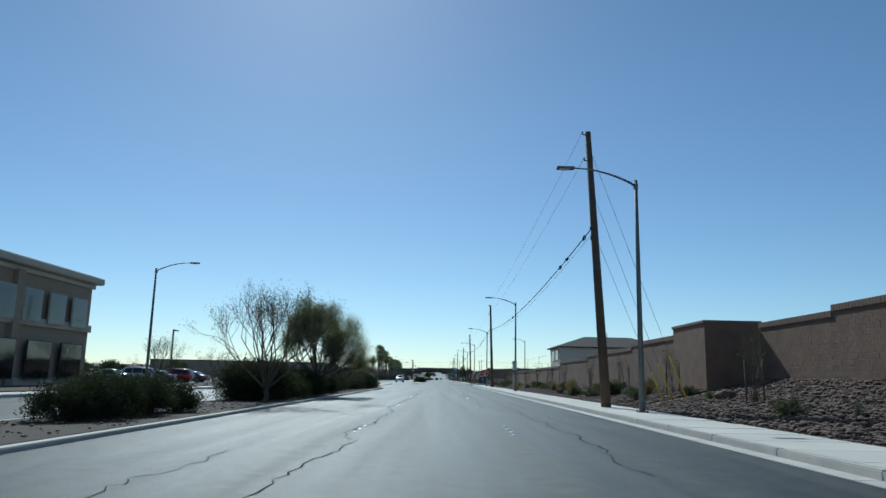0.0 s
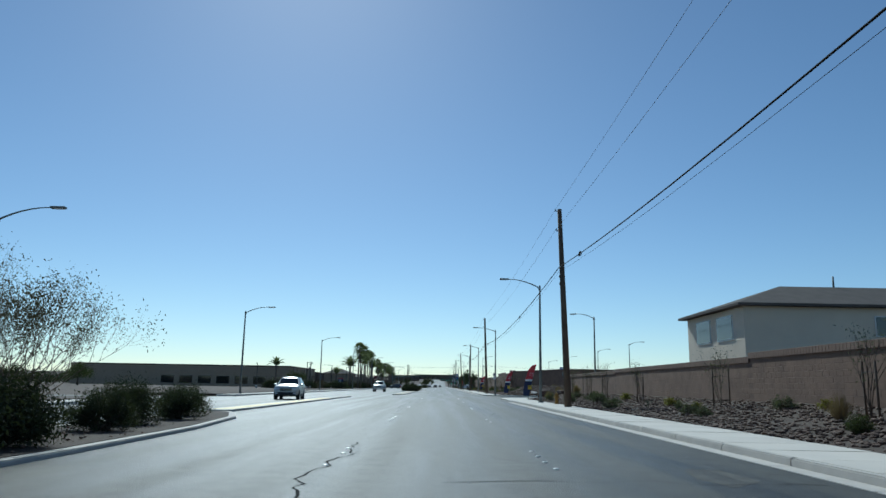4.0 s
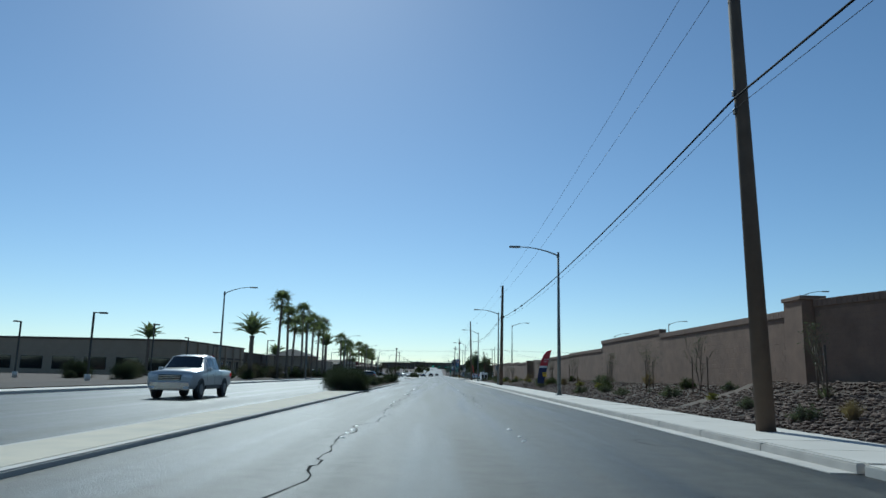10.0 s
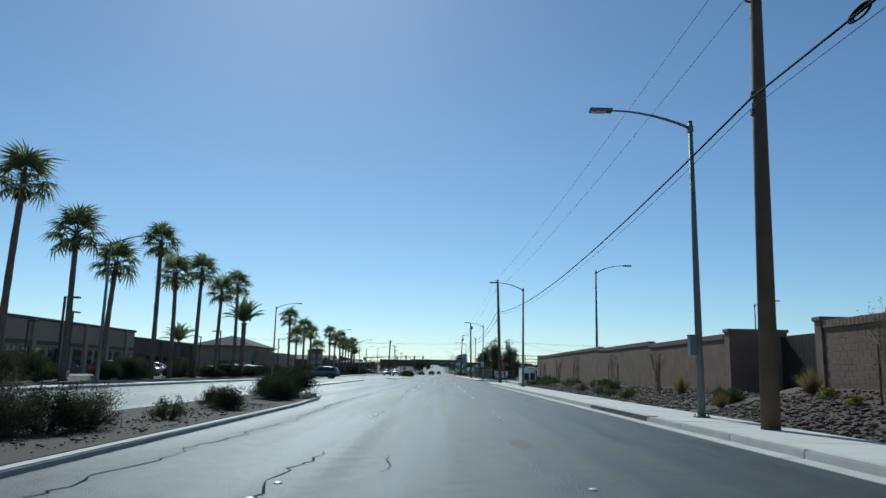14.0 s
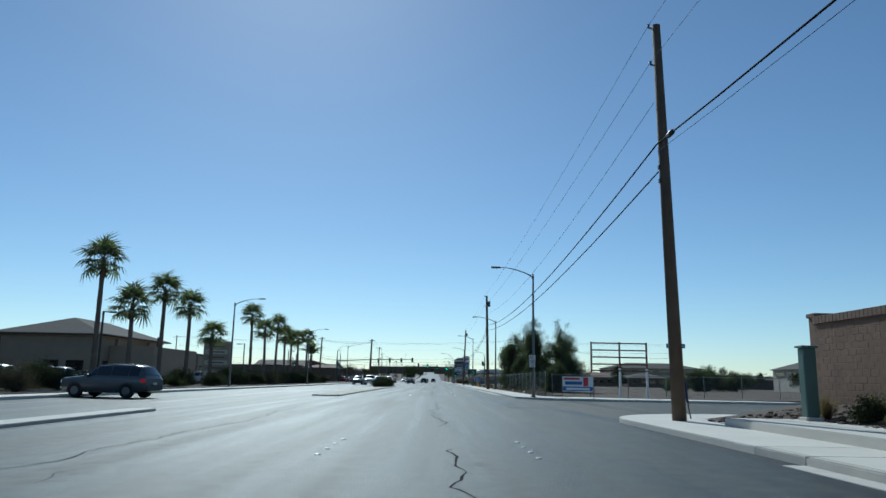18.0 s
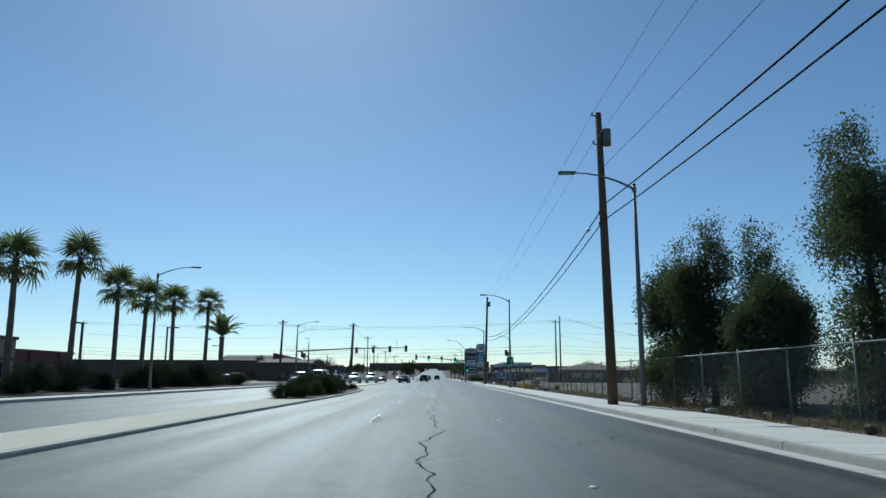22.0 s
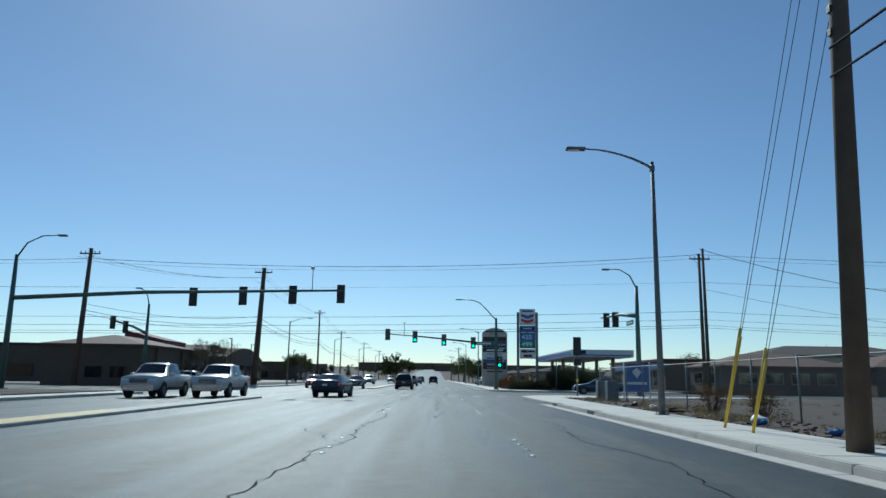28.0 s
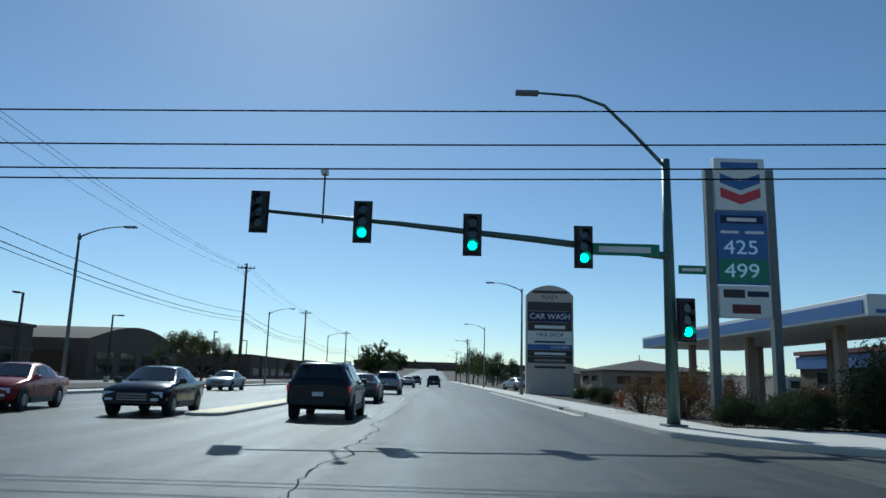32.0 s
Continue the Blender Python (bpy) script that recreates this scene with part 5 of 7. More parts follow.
PALMS = [(-23.5, 258.5, 12.2), (-23.6, 265.5, 10.5), (-24.0, 271.5, 9.4), (-24.2, 280.8, 12.6), (-24.2, 285.0, 10.4), (-24.3, 291.5, 11.6), (-24.4, 298.5, 10.3), (-24.4, 305.5, 11.9), (-25.2, 340.0, 10.6),
         (-25.2, 346.0, 7.7), (-25.2, 352.7, 9.7), (-25.2, 359.9, 9.1), (-25.4, 368.4, 6.6), (-25.5, 386.4, 10.4), (-25.4, 394.2, 8.9), (-25.3, 401.2, 10.1), (-25.3, 407.9, 8.9), (-25.3, 413.2, 8.6), (-25.3, 420, 9.0), (-25.7, 431, 10.0)]
for k, (x, y, h) in enumerate(PALMS):
    fan_palm((x, y, 0.15), h - 0.85, k)
for k, (x, y, h) in enumerate(((-24.4, 246.8, 5.6), (-52.5, 283, 6.6), (-24.3, 308.5, 6.6), (-25.8, 437.2, 5.7), (-40, 330, 5.0))):
    date_palm((x, y, 0.15 if x > -28 else 0.0), h, 80 + k)
for k in range(38):     # dense shrubs on the strip below the palms
    plant(rng.choice((0, 0, 1, 8, 2)), -22.2 - rng.uniform(0, 4.2), (372 if k < 24 else 222 - 24 * 6.2) + k * (2.9 if k < 24 else 6.2), rng.uniform(0.9, 1.6), 0.2)
for k in range(34):     # dark shrubs in loose groups before the long shop
    plant((0, 0, 1, 8)[k % 4], -28 - (k * 7 % 19), 232 + k * 1.75, 0.8 + 0.1 * (k * 5 % 9), -0.08)
for k in range(26):     # low mounded shrubs in front of the shops
    plant(rng.choice((0, 1, 8, 1)), -21.8 - rng.uniform(0, 5), 296 + k * 2.9, rng.uniform(0.8, 1.3), 0.2)
spread_tree("mesquite_tree", (-22.2, 163, 0.2), 2.9, 3.4, 27, "leaf", 14, 0.05, "small dark bushy tree beside a dirt lot", 9, 4, 0.06)
for k in range(16):     # shrubs under the palms and along the far lots
    plant((0, 1, 2, 3)[k % 4], -23 - (k % 3) * 1.1, 222 + k * 13.2, 1.1, 0.2)
    plant((0, 2)[k % 2], -25.6, 228 + k * 13.2, 1.2, 0.2)

# ---- buildings ----
def windows_on(root, face, x, y0, y1, z0, z1, count, frame="dark_steel"):
    """Windows with frames and glass on a wall at x that faces +x or on one at y that faces -y."""
    step = (y1 - y0) / count
    for k in range(count):
        a, b = y0 + step * (k + 0.15), y0 + step * (k + 0.85)
        if face == "x":
            w = part("window", box(x - 0.02, x + 0.06, a, b, z0, z1), frame, root)
            part("pane", box(x + 0.05, x + 0.075, a + 0.07, b - 0.07, z0 + 0.07, z1 - 0.07), "glass", w, "dark glass pane")
        elif face == "-x":
            w = part("window", box(x - 0.06, x + 0.02, a, b, z0, z1), frame, root)
            part("pane", box(x - 0.075, x - 0.05, a + 0.07, b - 0.07, z0 + 0.07, z1 - 0.07), "glass", w, "dark glass pane")
        else:
            w = part("window", box(a, b, x - 0.06, x + 0.02, z0, z1), frame, root)
            part("pane", box(a + 0.07, b - 0.07, x - 0.075, x - 0.05, z0 + 0.07, z1 - 0.07), "glass", w, "dark glass pane")


def shop(x0, x1, y0, y1, h, mat, trim, label, windows=6, band=True, mansard=None):
    """A flat-roofed commercial building whose front looks to +x, towards the road."""
    root = thing("shop_building", (0, 0, 0), label, "building")
    part("wall", box(x0, x1, y0, y1, -0.05, h), mat, root)
    part("parapet", box(x0 - 0.2, x1 + 0.2, y0 - 0.2, y1 + 0.2, h, h + 0.35, 0.05), trim, root)
    part("roof", box(x0 + 0.3, x1 - 0.3, y0 + 0.3, y1 - 0.3, h + 0.352, h + 0.4), "concrete", root)
    if band:
        part("band", box(x1, x1 + 0.25, y0, y1, h * 0.55, h * 0.62), trim, root)
    part("base_course", box(x1, x1 + 0.12, y0, y1, 0, 0.7), trim, root)
    if windows:
        windows_on(root, "x", x1, y0 + 1, y1 - 1, 0.8, h * 0.5, windows)
        windows_on(root, "y", y0, x0 + (x1 - x0) * 0.4, x1 - 1, 0.8, h * 0.5, max(2, windows // 2))
    for k in range(max(2, windows // 2)):
        a = y0 + (y1 - y0) * (k + 0.5) / max(2, windows // 2)
        part("pilaster", box(x1, x1 + 0.35, a - 0.4, a + 0.4, 0, h + 0.1), mat, root)
    if mansard:
        part("tile_roof", slab_roof(x0 - 0.4, x1 + 0.5, y0 - 0.4, y1 + 0.5, h + 0.36, mansard), "redtile", root)
    return root


def slab_roof(x0, x1, y0, y1, z, rise):
    """A hipped roof."""
    bm = bmesh.new()
    xm, ym = (x0 + x1) / 2, (y0 + y1) / 2
    r = min(x1 - x0, y1 - y0) / 2 * 0.95
    c = [bm.verts.new(p) for p in ((x0, y0, z), (x1, y0, z), (x1, y1, z), (x0, y1, z))]
    if x1 - x0 > y1 - y0:
        t = [bm.verts.new((x0 + r, ym, z + rise)), bm.verts.new((x1 - r, ym, z + rise))]
        fs = [(c[0], c[1], t[1], t[0]), (c[1], c[2], t[1]), (c[2], c[3], t[0], t[1]), (c[3], c[0], t[0])]
    else:
        t = [bm.verts.new((xm, y0 + r, z + rise)), bm.verts.new((xm, y1 - r, z + rise))]
        fs = [(c[0], c[1], t[0]), (c[1], c[2], t[1], t[0]), (c[2], c[3], t[1]), (c[3], c[0], t[0], t[1])]
    for f in fs:
        bm.faces.new(f)
    bm.faces.new(c[::-1])
    ret = bmesh.ops.extrude_face_region(bm, geom=[f for f in bm.faces if len(f.verts) == 4 and all(v in c for v in f.verts)])
    bmesh.ops.translate(bm, verts=[g for g in ret["geom"] if isinstance(g, bmesh.types.BMVert)], vec=(0, 0, -0.15))
    bmesh.ops.recalc_face_normals(bm, faces=bm.faces)
    return bm


# two-storey stucco office by the first parking lot
b = shop(-62, -27.8, 6, 46.3, 7.6, "stucco", "stucco_light", "two-tone tan stucco office building with cornice and tile roof", 0, True)
part("cornice", box(-62.6, -27.1, 5.4, 46.9, 7.96, 8.5, 0.12), "stucco_light", b)
part("tile_roof", slab_roof(-61, -30, 8, 45, 8.5, 1.3), "rooftile", b)
windows_on(b, "x", -27.45, 30, 45.5, 4.4, 6.6, 5, "stucco_light")
windows_on(b, "x", -27.45, 20, 45.5, 0.6, 3.2, 6)
# low brown shops along the left, behind the palms
shop(-122, -49.4, 291, 336, 6.5, "stucco", "stucco_dark", "long low tan stucco shop building with dark windows", 14)
shop(-100, -57, 340, 412, 6.2, "stucco_dark", "stucco_dark", "long low dark brown shop building with flat parapet", 8)
s = shop(-51.5, -40, 372, 392, 5.5, "stucco", "stucco", "tan stucco building with a low hipped roof", 4, False)
part("hip_roof", slab_roof(-52.5, -39, 371, 393, 5.87, 2.3), "rooftile", s)
part("wing", box(-39.9, -34.5, 375, 391, 0, 4.6), "stucco", s)
shop(-74, -46, 415, 430, 5.0, "stucco", "stucco_dark", "low tan shop building beside parked cars", 5)
shop(-76, -65, 462, 480, 4.9, "maroon", "stucco_dark", "single-storey dark red restaurant building", 4)
shop(-120, -82, 440, 478, 3.4, "stucco_dark", "dark_steel", "long low dark commercial building by the junction", 7)
r = shop(-44, -33, 500 + 28, 545, 4.2, "stucco_dark", "stucco_dark", "brown brick corner building with a pitched canopy", 3, True, 1.3)
shop(-190, -140, 150, 200, 3.0, "stucco_dark", "stucco_dark", "far low brown building across the dirt lot", 8)
shop(-190, -135, 60, 130, 3.0, "stucco_dark", "stucco", "far low tan building behind trees", 6)


def arched(x0, x1, y0, y1, h, rise, mat):
    root = thing("shop_building", (0, 0, 0), "brown stucco shop building with an arched parapet", "building")
    part("wall", box(x0, x1, y0, y1, 0, h), mat, root)
    n = 16
    bm = bmesh.new()
    f = bm.faces.new([bm.verts.new((x1 + 0.01, y0 + (y1 - y0) * k / n, h + rise * math.sin(math.pi * k / n))) for k in range(n + 1)])
    e = bmesh.ops.extrude_face_region(bm, geom=[f])
    bmesh.ops.translate(bm, verts=[v for v in e["geom"] if isinstance(v, bmesh.types.BMVert)], vec=(-(x1 - x0), 0, 0))
    bmesh.ops.recalc_face_normals(bm, faces=bm.faces)
    part("arched_parapet", bm, mat, root)
    windows_on(root, "x", x1, y0 + 1, y1 - 1, 0.7, h * 0.7, 4)
    windows_on(root, "y", y0, x0 + 3, x1 - 1, 0.7, h * 0.7, 3)


arched(-66, -42, 592, 622, 5.0, 2.2, "stucco_dark")
wd = shop(-112, -41, 555, 578, 5.3, "stucco_dark", "dark_steel", "long low dark shop building with a wedge-shaped red-brown end", 10)
bm = bmesh.new()
f = bm.faces.new([bm.verts.new((x, 554.4, z)) for x, z in ((-46.5, 0), (-40.4, 0), (-40.4, 6.3), (-46.5, 7.7))])
e = bmesh.ops.extrude_face_region(bm, geom=[f])
bmesh.ops.translate(bm, verts=[v for v in e["geom"] if isinstance(v, bmesh.types.BMVert)], vec=(0, 9, 0))
bmesh.ops.recalc_face_normals(bm, faces=bm.faces)
part("wedge_tower", bm, "maroon", wd, "red-brown end with a slanting top")
shop(-125, -78, 604, 628, 5.2, "stucco_dark", "dark_steel", "long low dark flat-roofed building beyond the junction", 10)
arched(-88, -63, 640, 668, 7.2, 2.6, "stucco_dark")
shop(-80, -45, 680, 740, 5.5, "stucco_dark", "stucco_dark", "far low brown buildings down the road", 6)


def house(x0, x1, y0, y1, z, h, rise, mat, roof, label, win=True):
    root = thing("house", (0, 0, 0), label, "house")
    part("wall", box(x0, x1, y0, y1, z - 0.3, z + h), mat, root)
    part("roof", slab_roof(x0 - 0.5, x1 + 0.5, y0 - 0.5, y1 + 0.5, z + h, rise), roof, root)
    if win:
        windows_on(root, "y", y0, x0 + 1.5, x1 - 1.5, z + h - 1.9, z + h - 0.7, 4, "stucco")
        windows_on(root, "-x", x0, y0 + 1, y1 - 1, z + h - 1.9, z + h - 0.7, 2, "stucco")
    part("vent_pipe", tube([((x0 + x1) / 2, (y0 + y1) / 2, z + h + rise * 0.8), ((x0 + x1) / 2, (y0 + y1) / 2, z + h + rise + 0.7)], 0.06, 6), "galv", root)
    return root


hs = house(17.2, 33, 94, 103.3, 1.2, 5.0, 1.7, "cream", "rooftile", "cream two-storey stucco house with a grey tile roof behind the wall", False)
windows_on(hs, "y", 94, 24.4, 26.2, 4.4, 5.6, 1, "white")
windows_on(hs, "y", 94, 30, 31.8, 4.4, 5.6, 1, "white")
windows_on(hs, "-x", 17.2, 95, 102, 4.2, 5.7, 2, "white")
for k in range(7):
    x = 47 + k * 17.5
    house(x, x + 14, 523 + (k % 3) * 3, 536 + (k % 3) * 3, 0, 3.1, 1.7, "stucco_dark", "rooftile" if k % 2 else "redtile", "distant single-storey brown house with a hipped tile roof", k < 3)
house(84, 128, 628, 650, 0, 8.4, 2.8, "stucco", "rooftile", "distant large tan building with a hipped roof", True)
house(84, 99, 450, 464, 0, 5.2, 2.6, "stucco_light", "rooftile", "tan two-storey house beyond the vacant lot", True)
house(120, 136, 380, 394, 0, 3.0, 1.7, "stucco_light", "redtile", "distant cream house with a red tile roof", False)
house(150, 166, 420, 434, 0, 3.0, 1.7, "stucco_light", "redtile", "distant cream house with a red tile roof", False)
for k in range(10):
    y = 600 + k * 26
    house(22 + (k % 2) * 6, 36 + (k % 2) * 6, y, y + 14, 0, 3.0, 1.6, "stucco", "rooftile", "distant tan house down the road")
for k in range(7):
    x = -190 - k * 4
    house(x, x + 16, 20 + k * 34, 36 + k * 34, 0, 3.2, 1.7, "stucco_dark", "rooftile", "distant brown house beyond the dirt lot")
# far block that closes the view down the road
for k, (x, y, w, h) in enumerate(((-60, 1250, 50, 9), (30, 1300, 60, 7), (-130, 1100, 60, 7), (90, 1150, 60, 8), (-10, 1500, 80, 9))):
    t = thing("far_building", (x, y, hill(y)), "hazy far building at the end of the road", "building")
    part("wall", box(-w / 2, w / 2, 0, 20, 0, h), "stucco_dark", t)
    part("roof", box(-w / 2 - 0.5, w / 2 + 0.5, -0.5, 20.5, h, h + 0.5), "stucco", t)
# a dense far line of trees and scrub
rg = np.random.default_rng(9)
for name, xs, ys, hs, n in (("far_trees", (-900, 900), (1350, 1700), 7, 900), ("far_trees", (-260, -120), (40, 560), 4.5, 500), ("far_trees", (110, 240), (330, 700), 4.0, 420), ("far_trees", (-900, -260), (400, 1350), 6, 500), ("far_trees", (200, 900), (500, 1350), 6, 500)):
    c = np.stack([rg.uniform(*xs, n), rg.uniform(*ys, n), rg.uniform(0.3, hs, n) * rg.uniform(0.4, 1, n)], 1)
    v, f = leaf_quads(rg, c, 26, 1.5, 0.75, 0.6)
    v[:, 2] = np.maximum(v[:, 2], 0) + 0.021 * np.clip(v[:, 1] - 850, 0, 1050)
    tagged(part(name, (v.tolist(), f.tolist()), "leaf_dark"), "far dark line of trees and scrub", "trees", kind="stuff")

# gas station
st = thing("gas_station_canopy", (0, 0, 0.16), "white and blue flat canopy on slim columns over the pumps", "canopy")
part("fascia", box(16.2, 23.6, 531.5, 561, 3.85, 4.7, 0.04), "white", st)
part("blue_band", box(16.17, 16.195, 531.8, 560.6, 3.98, 4.5), "blue", st, "blue stripe along the fascia")
part("blue_band", box(16.5, 23.3, 531.47, 531.495, 3.98, 4.12), "blue", st, "thin blue stripe")
part("logo", box(17.2, 17.9, 531.465, 531.49, 4.15, 4.6), "navy", st)
for y in (536, 545, 554):
    for x in (17.6, 22.2):
        part("column", box(x - 0.2, x + 0.2, y - 0.2, y + 0.2, 0, 3.85), "stucco", st)
for y in (536, 545, 554):
    p = thing("fuel_pump", (19.9, y, 0.16), "blue and white fuel pump under the canopy", "fuel pump", "fuel pumps")
    part("cabinet", box(-0.35, 0.35, -0.3, 0.3, 0, 1.7, 0.04), "white", p)
    part("screen", box(-0.25, 0.25, -0.32, -0.3, 1.1, 1.5), "black", p)
    part("hose", tube([(0.36, 0, 1.4), (0.5, 0, 0.7), (0.36, 0, 0.9)], 0.02, 6), "black", p)
    part("nozzle", box(0.34, 0.42, -0.05, 0.05, 0.85, 1.1, 0.01), "dark_steel", p)
m = thing("market_building", (0, 0, 0.1), "low station store with a blue band and dark windows", "building")
part("wall", box(28, 40, 534, 560, 0, 3.6), "stucco_dark", m)
part("band", box(27.8, 28, 533.8, 560.2, 2.6, 3.5), "blue", m)
part("parapet", box(27.7, 40.2, 533.7, 560.3, 3.6, 3.9), "maroon", m)
windows_on(m, "-x", 28, 536, 558, 0.5, 2.4, 7)
house(30, 44, 505 + 17, 531, 0.1, 2.9, 1.4, "stucco_dark", "redtile", "brown corner building with a red tile roof")

# ---- traffic signals and signs ----
def signal_head(parent, at, facing, lit=None, size=1.0):
    """Three-lamp head; facing 'back' shows its rear. lit: index of the lamp that shows."""
    x, y, z = at
    h = part("signal_head", box(x - 0.2 * size, x + 0.2 * size, y - 0.1, y + 0.12, z - 0.55 * size, z + 0.55 * size, 0.03), "black", parent, "black three-lamp signal head")
    part("back_plate", box(x - 0.27 * size, x + 0.27 * size, y + 0.0, y + 0.015, z - 0.62 * size, z + 0.62 * size), "black", h)
    s = -1 if facing == "front" else 1
    for k, dz in enumerate((0.34, 0.0, -0.34)):
        bm = bmesh.new()
        bmesh.ops.create_cone(bm, cap_ends=True, segments=16, radius1=0.13 * size, radius2=0.13 * size, depth=0.02, matrix=Matrix.Translation((x, y + s * 0.115, z + dz * size)) @ Matrix.Rotation(radians(90), 4, "X"))
        mat = "green_light" if lit == k == 2 else "red_light" if lit == k == 0 else "glass"
        part("lamp", bm, mat, h, "lit signal lamp" if lit == k else "")
        add = bmesh.new()
        pts = [(x + 0.15 * size * math.cos(a), y + s * 0.11, z + dz * size + 0.15 * size * math.sin(a)) for a in [radians(-20 + 22 * i) for i in range(11)]]
        for p, q in zip(pts, pts[1:]):
            add.faces.new([add.verts.new(p), add.verts.new(q), add.verts.new((q[0], q[1] + s * 0.2, q[2])), add.verts.new((p[0], p[1] + s * 0.2, p[2]))])
        part("visor", add, "black", h)
    return h


# far side mast, facing the camera
ms = thing("traffic_signal", (6.75, 525.4, 0.15), "green steel signal mast with four signals and lamp", "traffic signal", "signals at the junction")
part("pole", tube([(0, 0, 0), (0, 0, 4.6), (0, 0, 7.75)], [0.19, 0.16, 0.12], 14), "green_steel", ms)
part("base_plate", box(-0.3, 0.3, -0.3, 0.3, 0, 0.06), "galv", ms)
part("mast_arm", tube([(0, -0.1, 4.8), (-4, -0.1, 5.2), (-8, -0.1, 5.56), (-12.2, -0.1, 5.85)], [0.12, 0.1, 0.075, 0.05], 10), "green_steel", ms)
part("lamp_arm", tube([(0, 0, 7.5), (-1.0, 0, 8.6), (-1.8, 0, 9.4), (-2.6, 0, 9.68), (-3.9, 0, 9.75)], [0.06, 0.055, 0.05, 0.045, 0.035], 8), "green_steel", ms)
part("luminaire", box(-4.5, -3.8, -0.13, 0.13, 9.67, 9.79, 0.03), "galv", ms)
for x, lit, z in ((-11.9, None, 5.75), (-8.91, 2, 5.53), (-5.74, 2, 5.24), (-2.54, 2, 4.97)):
    signal_head(ms, (x, -0.3, z), "front", lit)
signal_head(ms, (0.35, -0.3, 2.95), "front", 2)
part("camera_post", tube([(-10.1, -0.1, 5.5), (-10.1, -0.1, 7.0)], 0.03, 6), "galv", ms)
part("camera_box", box(-10.2, -10.0, -0.3, 0.0, 6.95, 7.1, 0.02), "white", ms)
sg = part("street_sign", box(-2.35, -0.35, -0.3, -0.27, 4.75, 5.1), "sign_green", ms, "green street name sign")
part("text_bar", box(-2.1, -0.6, -0.306, -0.301, 4.84, 5.01), "white", sg)
s2 = part("street_sign", box(0.25, 1.05, -0.1, -0.07, 4.3, 4.55), "sign_green", ms, "small green sign")
part("text_bar", box(0.35, 0.95, -0.11, -0.101, 4.38, 4.47), "white", s2)


def mast(at, reach, z, heads, facing, direction, label, lamp=True, lamp_way=None, tall=8.8):
    r = thing("traffic_signal", at, label, "traffic signal", "signals at the junction")
    dx, dy = direction
    part("pole", tube([(0, 0, 0), (0, 0, 4.6), (0, 0, tall)], [0.2, 0.17, 0.12], 14), "green_steel", r)
    part("base_plate", box(-0.3, 0.3, -0.3, 0.3, 0, 0.06), "galv", r)
    part("mast_arm", tube([(0, 0, z - 0.6), (dx * reach * 0.4, dy * reach * 0.4, z - 0.1), (dx * reach, dy * reach, z + 0.22)], [0.16, 0.13, 0.07], 10), "green_steel", r)
    for d in heads:
        signal_head(r, (dx * d, dy * d + 0.12, z - 0.75 * (1 - d / reach)), facing)
    if lamp:
        dx, dy = lamp_way or direction
        part("lamp_arm", tube([(0, 0, tall - 0.2), (dx * 0.6, dy * 0.6, tall + 0.8), (dx * 1.6, dy * 1.6, tall + 1.3), (dx * 2.6, dy * 2.6, tall + 1.35)], [0.06, 0.05, 0.04, 0.035], 8), "green_steel", r)
        part("luminaire", box(dx * 2.9 - 0.3, dx * 2.9 + 0.3, dy * 2.9 - 0.15, dy * 2.9 + 0.15, tall + 1.28, tall + 1.4, 0.03), "galv", r)
    return r


m1 = mast((-28.0, 494, 0.2), 21.9, 6.5, (11.9, 15.2, 18.5, 21.7), "back", (1, 0), "long grey signal mast over the oncoming lanes seen from behind")
part("camera_post", tube([(19.8, 0, 6.6), (19.8, 0, 8.15)], 0.03, 6), "galv", m1)
part("camera_box", box(19.7, 19.9, -0.25, 0.05, 8.1, 8.27, 0.02), "white", m1)
m2 = mast((15.0, 499.4, 0.15), 11.5, 6.45, (6.3, 9.4), "back", (0, 1), "green signal mast over the cross street with a street name sign", True, (-0.7, 0.3), 8.1)
part("street_sign", box(-0.1, -0.07, 0.8, 2.7, 5.3, 5.65), "sign_green", m2, "green street name sign")
part("text_bar", box(-0.115, -0.101, 1.0, 2.5, 5.42, 5.55), "white", m2)
mast((-31, 524, -0.05), 9, 6.2, (5.5, 8.4), "back", (0, -1), "grey signal mast at the far corner of the junction")
post = thing("signal_post", (10.2, 498.2, 0.15), "short steel post with signal head and walk signal", "traffic signal", "signals at the junction")
part("pole", tube([(0, 0, 0), (0, 0, 3.85)], 0.06, 10), "galv", post)
signal_head(post, (0.0, -0.2, 3.5), "back", None, 1.05)
part("walk_signal", box(-0.25, 0.25, -0.3, -0.05, 2.15, 2.6, 0.03), "black", post, "black pedestrian signal box")
part("push_button", box(-0.07, 0.07, -0.12, -0.05, 1.0, 1.2, 0.01), "yellow", post)
post2 = thing("signal_post", (13.2, 524.6, 0.15), "short steel post with a walk signal at the far corner", "traffic signal", "signals at the junction")
part("pole", tube([(0, 0, 0), (0, 0, 3.2)], 0.055, 10), "galv", post2)
signal_head(post2, (-0.28, -0.1, 2.35), "back", None, 0.5)
signal_head(post2, (0.32, -0.1, 2.35), "back", None, 0.6)

# gas station price sign
ps = thing("price_sign", (10.8, 529.7, 0.15), "tall gas station price sign on two grey steel posts", "sign")
ps.scale = (1.16, 1, 0.98)
for x in (-0.98, 0.9):
    part("post", box(x - 0.12, x + 0.12, -0.15, 0.15, 0, 9.0), "galv", ps, "square grey steel post")
part("top_panel", box(-0.82, 0.74, -0.17, 0.12, 7.45, 9.4, 0.02), "white", ps, "white panel with a two-chevron emblem")


